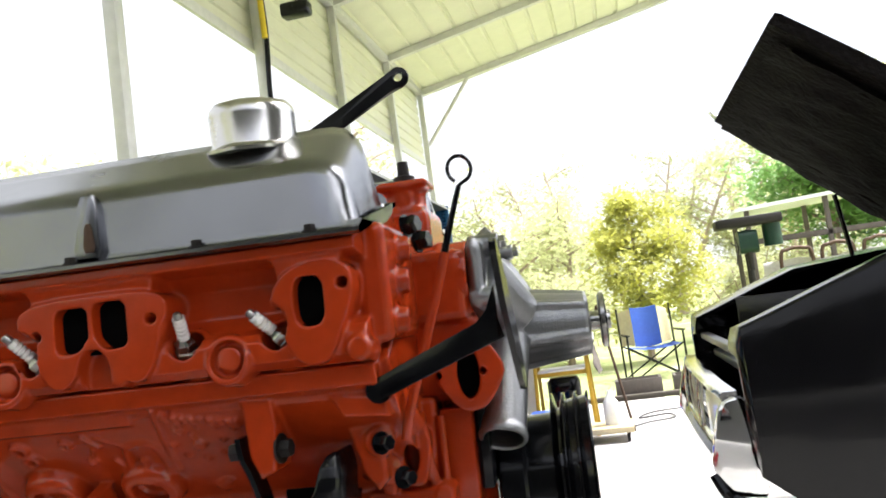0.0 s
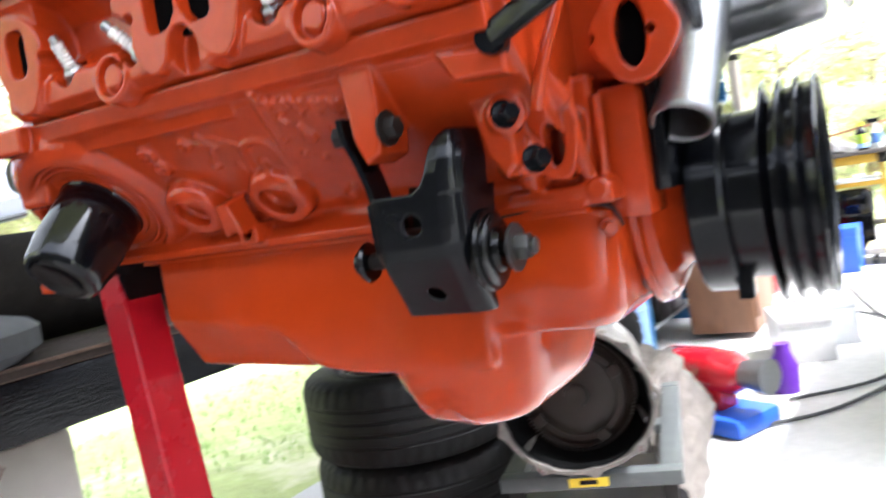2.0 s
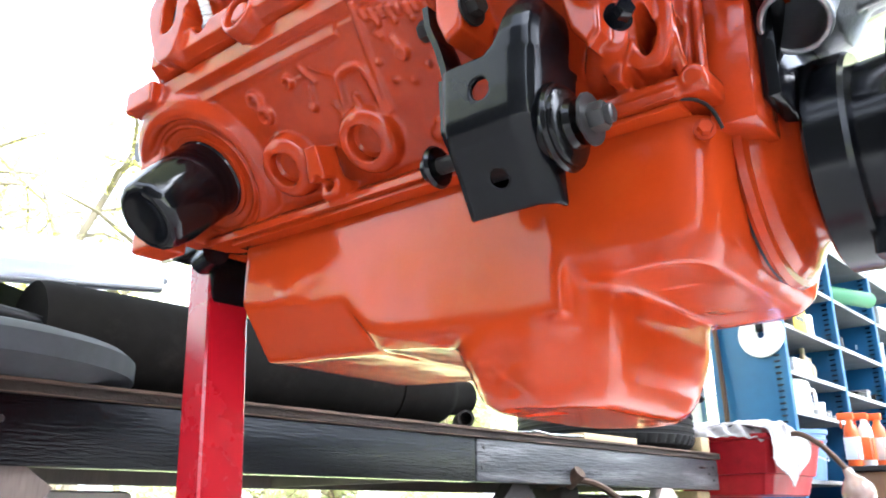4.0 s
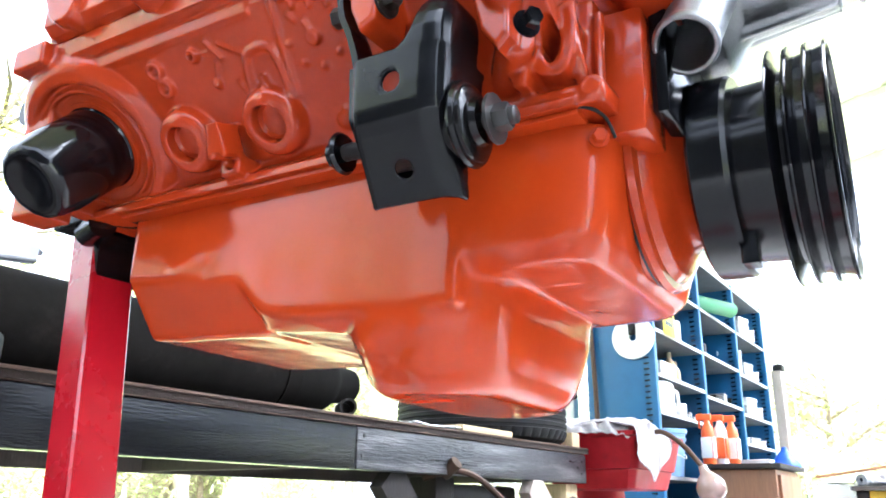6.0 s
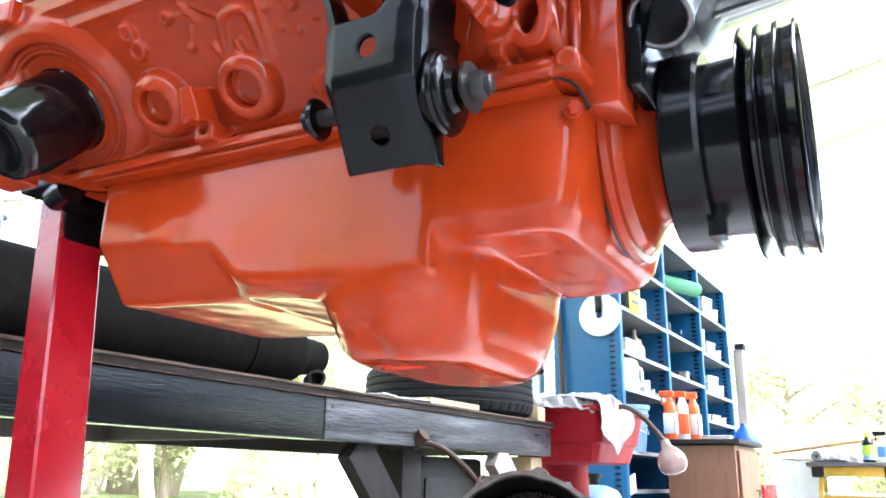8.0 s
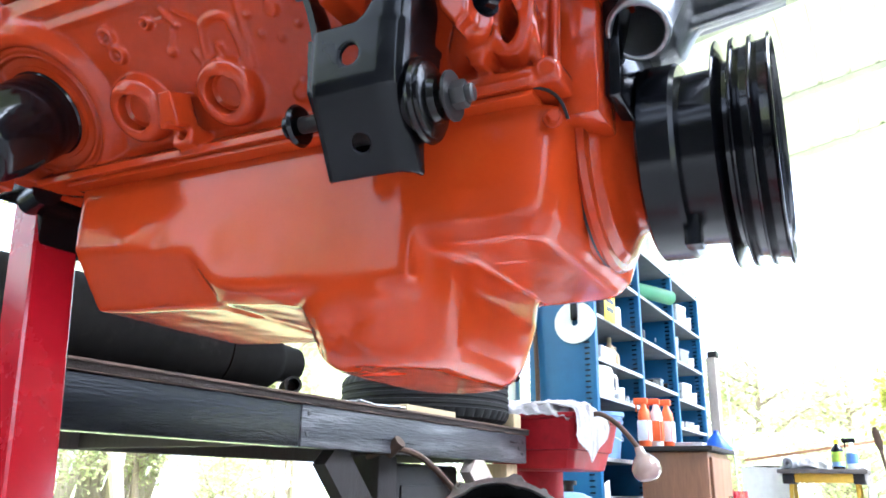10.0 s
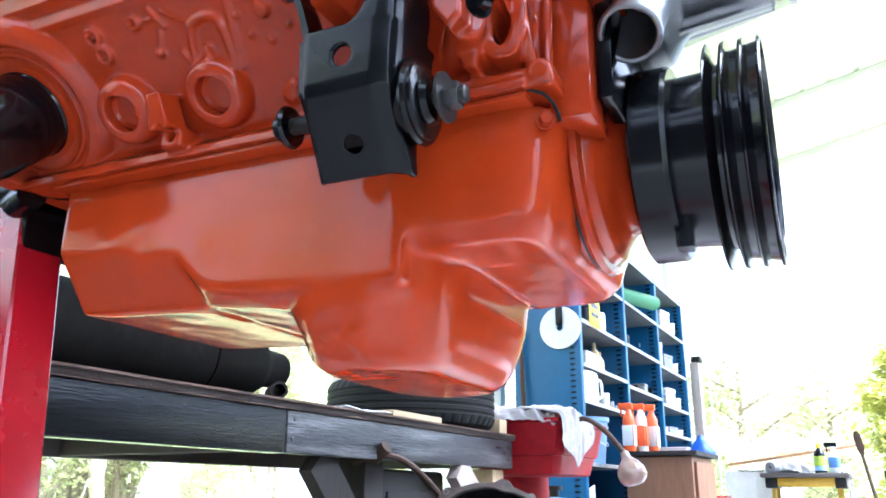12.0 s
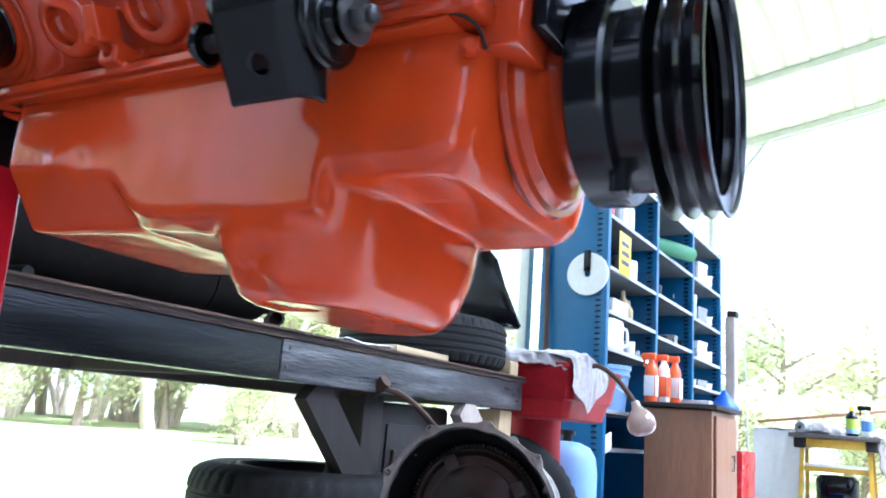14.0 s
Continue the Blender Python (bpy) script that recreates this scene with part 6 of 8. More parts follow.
def under_bench():
    # pale steel cabinet side under the bench
    a = thing("old_freezer", (-1.35, -0.75, 0), "dented white steel chest under the workbench", "freezer")
    bm = B()
    box(bm, (-1.62, -1.5, 0.02), (-1.06, 0.02, 0.68), 0.012)
    part("body", bm, M_APPL, a)
    bm = B()
    lathe(bm, [(0, 0), (0, 0.009), (0.004, 0.008), (0.006, 0)], (-1.06, -0.25, 0.5), (1, 0, 0), 12)
    part("screw", bm, M_CHROME, a)
    bm = B()
    slab(bm, [(0, 0.0), (0.012, 0.0), (0.012, 0.028), (0.007, 0.034), (0.007, 0.01), (0, 0.01)], (-1.056, -0.06, 0.5), (0, 1, 0), (0, 0, 1), 0.004)
    part("chip", bm, M_GREASE, a, "dark chipped patch")
    bm = B()
    tube(bm, curve_pts([(-1.0, 1.1, 0.7), (-0.93, 1.12, 0.72), (-0.88, 1.18, 0.7), (-0.85, 1.3, 0.62), (-0.82, 1.42, 0.5), (-0.86, 1.5, 0.36)], 6), 0.009, 8)
    rod(bm, (-0.95, 1.12, 0.71), (-0.91, 1.12, 0.74), 0.018, seg=12)
    tr = solo("steering_rod", bm, M_RUST, "rusty bent steering rod hung under the workbench", "steering rod")
    bm = B()
    box(bm, (-1.19, 1.24, 0.0), (-1.005, 1.61, 0.69), 0.014)
    tb = thing("steel_box", (-1.2, 1.42, 0), "dark greasy steel box under the workbench", "steel box")
    part("body", bm, M_GREASE, tb)
    bm = B()
    box(bm, (-1.0045, 1.27, 0.06), (-0.998, 1.58, 0.63), 0.003)
    dr = part("door", bm, M_GREASE, tb)
    bm = B()
    rod(bm, (-0.992, 1.3, 0.5), (-0.992, 1.3, 0.56), 0.006, seg=10)
    rod(bm, (-0.999, 1.3, 0.53), (-0.992, 1.3, 0.53), 0.005, seg=8)
    part("handle", bm, M_RUST, dr)


under_bench()


# ---- parts washer, tank, lamp ----
def parts_washer():
    w = thing("parts_washer", (-0.92, 2.25, 0), "red steel parts washer tub on a round red drum", "parts washer")
    bm = B()
    x0, x1, y0, y1, z1 = -1.16, -0.76, 2.02, 2.5, 0.885
    rings = []
    for z, s in ((0.69, -0.06), (0.695, -0.045), (z1 - 0.02, 0.0), (z1 - 0.014, 0.014), (z1, 0.014), (z1, 0.004), (0.76, -0.02), (0.755, -0.04)):
        rings.append([(a, b, z) for a, b in round_poly([(x0 - s, y0 - s), (x1 + s, y0 - s), (x1 + s, y1 + s), (x0 - s, y1 + s)], 0.06, 2)])
    loft(bm, rings)
    part("tub", bm, M_TUB, w)
    bm = B()
    lathe(bm, [(0, 0), (0, 0.11), (0.01, 0.115), (0.2, 0.11), (0.21, 0.116), (0.22, 0.11), (0.44, 0.11), (0.45, 0.116), (0.66, 0.11), (0.692, 0.11), (0.692, 0)], (-1.1, 2.44, 0.0), (0, 0, 1), 40)
    part("drum", bm, M_TUB, w)
    bm = B()
    drape(bm, [(-1.2, 2.06, 0.9), (-1.05, 2.03, 0.925), (-0.9, 2.05, 0.93), (-0.79, 2.08, 0.915)], [(0.02, 0.22, -0.02), (0.01, 0.12, 0.012), (0.0, 0.0, 0.0), (0.0, -0.05, -0.012), (0.01, -0.066, -0.05)], 0.03, 7)
    solo("rag", bm, M_CLOTH, "dirty crumpled rag heaped on the parts washer", "rag", angle=75)
    bm = B()
    drape(bm, [(-0.78, 1.995, 0.905), (-0.765, 2.08, 0.918), (-0.76, 2.17, 0.915), (-0.755, 2.26, 0.895)], [(-0.2, 0.02, 0.01), (-0.1, 0.01, 0.014), (0.0, 0.0, 0.0), (0.028, 0.0, -0.02), (0.034, 0.0, -0.09), (0.03, -0.01, -0.2)], 0.02, 9, point=0.55)
    solo("rag", bm, M_CLOTH, "dirty grey rag hanging over the parts washer rim", "rag", angle=75)
    # lamp on a bent neck
    l = thing("clamp_lamp", (-0.66, 2.25, 0.86), "round frosted lamp on a bent rusty neck", "lamp")
    bm = B()
    tube(bm, curve_pts([(-0.765, 2.12, 0.87), (-0.71, 2.12, 0.885), (-0.645, 2.13, 0.845), (-0.582, 2.15, 0.765)], 6), 0.009, 10)
    part("neck", bm, M_RUST, l)
    bm = B()
    c, d = (-0.582, 2.15, 0.765), (0.3, 0.05, -0.95)
    lathe(bm, [(-0.005, 0), (-0.005, 0.014), (0.02, 0.018), (0.035, 0.034), (0.06, 0.049), (0.085, 0.05), (0.1, 0.044), (0.112, 0.03), (0.118, 0)], c, d, 32)
    part("bulb", bm, M_BULB, l, "shiny pinkish bulb")


parts_washer()


def gas_tank():
    t = thing("gas_tank", (-1.06, 2.7, 0), "pale blue steel gas cylinder standing on the slab", "gas cylinder")
    bm = B()
    lathe(bm, [(0, 0), (0, 0.09), (0.03, 0.128), (0.08, 0.132), (0.3, 0.132), (0.303, 0.1345), (0.312, 0.1345), (0.315, 0.132), (0.49, 0.132), (0.55, 0.124), (0.59, 0.1), (0.61, 0.055), (0.615, 0)], (-1.06, 2.7, 0), (0, 0, 1), 40)
    part("body", bm, M_LBLUE, t)
    bm = B()
    lathe(bm, [(0.605, 0), (0.605, 0.022), (0.64, 0.02), (0.64, 0.035), (0.66, 0.035), (0.66, 0)], (-1.06, 2.7, 0), (0, 0, 1), 16)
    part("valve", bm, M_GREASE, t)


gas_tank()


# ---- blue steel shelving, three bays along y ----
SX, SD = -1.06, 0.36
SY = [3.15, 3.97, 4.78, 5.58]
BAY_Z = [[0.12, 0.59, 0.775, 1.08, 1.265, 1.49, 1.76, 2.06], [0.12, 0.47, 0.83, 1.245, 1.495, 1.76, 2.06], [0.12, 0.47, 0.83, 1.03, 1.22, 1.48, 1.76, 2.06]]


def shelving():
    u = thing("shelving_unit", (SX - SD / 2, 4.3, 0), "blue steel open shelving, cluttered", "shelves")
    for k, y in enumerate(SY):
        bm = B()
        box(bm, (SX - SD, y - 0.012, 0.0), (SX - 0.004, y + 0.012, 2.08), 0.002)
        p = part("side_panel", bm, M_BLUE, u)
        for x in (SX - 0.02, SX - SD + 0.02):
            bm = B()
            box(bm, (x - 0.02, y - 0.02, 0), (x + 0.02, y + 0.02, 2.08), 0.002)
            part("upright", bm, M_BLUE, u)
        # slots in the near face
        bm = B()
        for i in range(70):
            z = 0.1 + i * 0.028
            box(bm, (SX - 0.058, y - 0.0215, z), (SX - 0.03, y - 0.0122, z + 0.007))
            if k < 3:
                box(bm, (SX - 0.05, y + 0.0122, z), (SX - 0.03, y + 0.0215, z + 0.007))
        tagged(part("slotting", bm, M_BLACK, p, "dark slots"), "dark slots", kind="stuff")
    for a, b, rows in zip(SY, SY[1:], BAY_Z):
        bm = B()
        box(bm, (SX - SD - 0.006, a + 0.014, 0.05), (SX - SD - 0.002, b - 0.014, 2.08))
        part("back_panel", bm, M_BLUE, u)
        for z in rows:
            bm = B()
            box(bm, (SX - SD + 0.004, a + 0.022, z - 0.016), (SX - 0.003, b - 0.022, z), 0.002)
            s = part("shelf", bm, M_DOLLY, u)
            bm = B()
            box(bm, (SX - 0.003, a + 0.022, z - 0.017), (SX + 0.0, b - 0.022, z + 0.002))
            part("lip", bm, M_SHELFEDGE, s, "scuffed pale edge")


shelving()


def bottle(at, r, h, m, cap, label, name="bottle", cat="bottle", group=""):
    t = thing(name, at, label, cat, group)
    bm = B()
    lathe(bm, [(0, 0), (0, r * 0.92), (h * 0.03, r), (h * 0.62, r), (h * 0.72, r * 0.8), (h * 0.8, r * 0.4), (h * 0.86, r * 0.36), (h * 0.86, 0)], (0, 0, 0), (0, 0, 1), 20)
    part("body", bm, m, t, local=True)
    bm = B()
    lathe(bm, [(h * 0.85, 0), (h * 0.85, r * 0.42), (h * 0.98, r * 0.4), (h, r * 0.3), (h, 0)], (0, 0, 0), (0, 0, 1), 16)
    part("cap", bm, cap, t, local=True)
    return t


def can(at, r, h, m, label, name="can"):
    t = thing(name, at, label, "can")
    bm = B()
    lathe(bm, [(0, 0), (0, r), (h * 0.9, r), (h * 0.95, r * 0.9), (h * 0.95, r * 0.5), (h, r * 0.45), (h, 0)], (0, 0, 0), (0, 0, 1), 18)
    part("body", bm, m, t, local=True)
    return t


def carton(at, size, m, label, name="carton", cat="box", turn=0.0):
    t = thing(name, at, label, cat, turn=turn)
    bm = B()
    x, y, z = size
    box(bm, (-x / 2, -y / 2, 0), (x / 2, y / 2, z), 0.003)
    part("body", bm, m, t, local=True)
    bm = B()
    box(bm, (-x / 2 - 0.003, -y / 2 - 0.003, z * 0.82), (x / 2 + 0.003, y / 2 + 0.003, z + 0.004), 0.003)
    part("lid", bm, m, t, local=True)
    return t


def shelf_items():
    X = SX - 0.108
    z = [0.12, 0.775, 1.08, 1.265, 1.49, 1.76]
    # top rows: cans, cartons, folders
    rnd = random.Random(11)
    for i, m in enumerate((M_WHITEP, M_RED, M_GREYP, M_LABEL, M_WHITEP)):
        can((X, 3.3 + i * 0.11, z[5]), 0.035, 0.2, m, "tall spray can on a blue shelf", "spray_can")
    can((X, 3.62, z[4]), 0.05, 0.16, M_GREYP, "grey paint tin on a blue shelf", "paint_tin")
    can((X, 3.76, z[4]), 0.05, 0.16, M_WHITEP, "white paint tin on a blue shelf", "paint_tin")
    y0 = thing("yellow_notice", (SX + 0.01, 3.4, 1.49), "yellow printed notice taped to the shelves", "notice")
    bm = B()
    box(bm, (SX + 0.004, 3.28, 1.48), (SX + 0.007, 3.46, 1.7), 0.0008)
    sh = part("sheet", bm, M_YELLOW, y0)
    for k in range(3):
        bm = B()
        box(bm, (SX + 0.0072, 3.31, 1.63 - k * 0.05), (SX + 0.0082, 3.43, 1.655 - k * 0.05))
        part("print_bar", bm, M_BLACK, sh)
    carton((X, 3.42, z[3]), (0.16, 0.24, 0.08), M_WHITEP, "white plastic tub on a blue shelf", "plastic_tub", "tub")
    bottle((X, 3.68, z[3]), 0.03, 0.19, M_PINE, M_TAN, "tan bottle on a blue shelf")
    bottle((X, 3.77, z[3]), 0.028, 0.15, M_PINE, M_TAN, "tan bottle on a blue shelf")
    j = thing("plastic_jug", (X + 0.02, 3.36, z[2]), "large white plastic jug with a side handle on a blue shelf", "jug")
    bm = B()
    rings = []
    for h, k in ((0.0, 0.92), (0.008, 1.0), (0.14, 1.0), (0.16, 0.94), (0.166, 0.6), (0.168, 0.2)):
        rings.append([(a * k, b * k, h) for a, b in round_poly([(-0.08, -0.13), (0.08, -0.13), (0.08, 0.13), (-0.08, 0.13)], 0.22, 3)])
    loft(bm, rings)
    part("body", bm, M_WHITEP, j, local=True)
    bm = B()
    tube(bm, curve_pts([(0.05, 0.12, 0.13), (0.06, 0.16, 0.125), (0.06, 0.165, 0.05), (0.05, 0.12, 0.04)], 4), 0.009, 8)
    part("handle", bm, M_WHITEP, j, local=True)
    mg = thing("mug", (X + 0.05, 3.63, z[2]), "white mug on a blue shelf", "mug")
    bm = B()
    lathe(bm, [(0, 0), (0, 0.034), (0.004, 0.037), (0.08, 0.04), (0.08, 0.036), (0.006, 0.033), (0.006, 0)], (0, 0, 0), (0, 0, 1), 24)
    part("body", bm, M_LABEL, mg, local=True)
    bm = B()
    tube(bm, curve_pts([(0.0, 0.037, 0.065), (0.0, 0.062, 0.06), (0.0, 0.062, 0.03), (0.0, 0.036, 0.02)], 4), 0.005, 8)
    part("handle", bm, M_LABEL, mg, local=True)
    for y, r, h in ((3.7, 0.022, 0.035), (3.76, 0.016, 0.05), (3.81, 0.02, 0.03)):
        can((X + 0.06, y, z[2]), r, h, M_GREYP, "tiny grey tin on a blue shelf", "tin")
    t = thing("bucket", (X + 0.03, 3.37, z[1]), "pale blue plastic bucket with a ribbed rim on a blue shelf", "bucket")
    bm = B()
    lathe(bm, [(0, 0), (0, 0.098), (0.17, 0.114), (0.172, 0.12), (0.186, 0.121), (0.188, 0.116), (0.205, 0.117), (0.207, 0.126), (0.228, 0.127), (0.23, 0.112), (0.05, 0.095), (0.05, 0)], (0, 0, 0), (0, 0, 1), 36)
    part("body", bm, M_LBLUE, t, local=True)
    bm = B()
    tube(bm, [(0.12 * math.cos(a), 0.12 * math.sin(a), 0.185 - 0.1 * max(0, math.cos(a))) for a in (-1.57, -1.1, -0.6, 0, 0.6, 1.1, 1.57)], 0.003, 6)
    part("bail", bm, M_LABEL, t, "thin white wire handle", local=True)
    bm = B()
    slab(bm, [(-0.04, -0.05), (0.03, -0.035), (0.035, 0.045), (-0.03, 0.04)], (SX + 0.004, 3.2, 0.62), (0.1, 1, 0.2), (0, -0.2, 1), 0.002)
    solo("paper_tag", bm, M_LABEL, "white paper tag hanging at a shelf edge", "tag")
    carton((X, 3.4, z[0]), (0.2, 0.2, 0.14), M_GREASE, "dark box on the lowest shelf", "parts_box")
    carton((X, 3.72, z[0]), (0.16, 0.16, 0.1), M_GREYP, "grey tin box on the lowest shelf", "parts_box")
    # second bay
    bm = B()
    lathe(bm, [(0, 0), (0, 0.042), (0.006, 0.046), (0.39, 0.046), (0.396, 0.042), (0.396, 0)], (SX - 0.05, 4.0, z[5] + 0.048), (0.35, 0.94, 0.0), 28)
    solo("green_roll", bm, M_GREENP, "green wrapped roll lying across the shelves", "roll")
    for y, h, m in ((4.02, 0.14, M_GREASE), (4.09, 0.17, M_BLACK), (4.18, 0.09, M_GREASE)):
        can((X + 0.04, y, 1.495), 0.03, h, m, "small dark tin on a blue shelf", "tin")
    for i, h in enumerate((0.03, 0.055, 0.04)):
        carton((X + 0.03, 4.3 + i * 0.13, 1.245), (0.12, 0.09, h), (M_GREASE, M_GREYP, M_BLACK)[i], "low dark parts box on a blue shelf", "parts_box", turn=12 * i - 8)
    # third bay: pale bags, boards and trays
    for zz, hs in ((1.03, (0.03, 0.045, 0.035)), (1.22, (0.05, 0.12, 0.07)), (1.48, (0.15, 0.1, 0.06)), (1.76, (0.1, 0.14, 0.08))):
        for i, h in enumerate(hs):
            carton((X + 0.03, 4.86 + i * 0.2, zz), (0.15, 0.15, h), (M_WHITEP, M_LABEL, M_GREYP)[(i + int(zz * 100)) % 3], "pale carton on a blue shelf", "carton", turn=(14, -9, 22)[i])
    # grinding disc hung on the end panel
    g = thing("grinding_disc", (SX - 0.1, 3.12, 1.44), "large white abrasive disc hung on the blue end panel", "disc")
    bm = B()
    lathe(bm, [(0.0, 0.018), (0.0, 0.108), (0.004, 0.11), (0.01, 0.11), (0.014, 0.108), (0.014, 0.018)], (SX - 0.1, 3.127, 1.44), (0, -1, 0), 44, closed=True)
    part("disc", bm, M_WHITEP, g)
    bm = B()
    box(bm, (SX - 0.118, 3.103, 1.45), (SX - 0.082, 3.112, 1.56), 0.006)
    part("hanger", bm, M_BLACK, g, "dark metal hook")
    bm = B()
    tube(bm, [(SX - 0.29, 3.08, 0.6), (SX - 0.31, 3.11, 1.2), (SX - 0.335, 3.12, 1.75)], 0.012, 10)
    solo("steel_rod", bm, M_RUST, "rusty steel rod leaning on the blue end panel", "rod")


shelf_items()


def brown_cabinet():
    c = thing("cabinet", (-0.69, 3.85, 0), "brown laminate cabinet in front of the shelves", "cabinet")
    bm = B()
    box(bm, (-0.93, 3.36, 0.03), (-0.605, 3.86, 0.805), 0.004)
    part("body", bm, M_WOODCAB, c)
    bm = B()
    box(bm, (-0.95, 3.33, 0.81), (-0.575, 3.89, 0.832), 0.005)
    part("top", bm, M_DARKWOOD, c, "dark top board")
    bm = B()
    box(bm, (-0.605, 3.39, 0.1), (-0.59, 3.83, 0.78), 0.003)
    d = part("door", bm, M_WOODCAB, c)
    bm = B()
    rod(bm, (-0.575, 3.71, 0.52), (-0.575, 3.71, 0.6), 0.006, seg=10)
    for z in (0.525, 0.595):
        rod(bm, (-0.591, 3.71, z), (-0.575, 3.71, z), 0.005, seg=8)
    part("handle", bm, M_ZINC, d)
    for i, (x, y, m) in enumerate(((-0.915, 3.41, M_ORP), (-0.87, 3.47, M_LABEL), (-0.83, 3.53, M_ORP))):
        t = thing("spray_bottle", (x, y, 0.832), "orange and white spray bottle on the brown cabinet", "bottle", "spray bottles")
        bm = B()
        rings = []
        for h, w, d in ((0, 0.034, 0.027), (0.01, 0.037, 0.03), (0.07, 0.036, 0.029), (0.15, 0.037, 0.03), (0.175, 0.032, 0.027), (0.195, 0.016, 0.016), (0.215, 0.013, 0.013)):
            rings.append([(a, b, h) for a, b in round_poly([(-d, -w), (d, -w), (d, w), (-d, w)], 0.25, 2)])
        loft(bm, rings)
        part("body", bm, m, t, local=True)
        bm = B()
        box(bm, (-0.05, -0.012, 0.212), (0.022, 0.012, 0.245), 0.005)
        box(bm, (-0.042, -0.006, 0.175), (-0.034, 0.006, 0.214), 0.002)
        part("trigger_head", bm, M_ORP, t, "orange trigger head", local=True)
        bm = B()
        box(bm, (-0.026, -0.0395, 0.03), (0.026, -0.0365, 0.13), 0.001)
        box(bm, (0.0275, -0.03, 0.03), (0.0325, 0.03, 0.13), 0.001)
        part("label", bm, M_LABEL if m is M_ORP else M_ORP, t, "printed wraparound label", local=True)
    t = thing("funnel", (-0.645, 3.8, 0.832), "bright blue plastic funnel upside down on the cabinet", "funnel")
    bm = B()
    lathe(bm, [(0, 0.075), (0.012, 0.075), (0.07, 0.03), (0.082, 0.016), (0.1, 0.012), (0.1, 0.009), (0.08, 0.012), (0.068, 0.026), (0.0, 0.07)], (0, 0, 0), (0, 0, 1), 28, closed=True)
    part("cone", bm, M_BLUEP, t, local=True)
    carton((-0.76, 3.72, 0.832), (0.14, 0.12, 0.03), M_LABEL, "stack of white papers on the cabinet", "paper_stack", "papers")
    # thin post with a dark cap at the end of the shelves
    bm = B()
    box(bm, (-1.055, 5.7, 0), (-0.985, 5.8, 1.62), 0.006)
    p = thing("timber_post", (-1.02, 5.75, 0), "grey weathered timber post with a dark cap", "post")
    part("shaft", bm, M_PALEWOOD, p)
    bm = B()
    box(bm, (-1.04, 5.69, 1.62), (-0.97, 5.795, 1.665), 0.006)
    part("cap", bm, M_GREASE, p, "dark cap")
    bm = B()
    rod(bm, (-0.86, 5.6, 0.0), (-0.91, 5.66, 1.5), 0.007, seg=8)
    solo("thin_pole", bm, M_FRAME, "thin pale pole standing beside the timber post", "pole")


brown_cabinet()


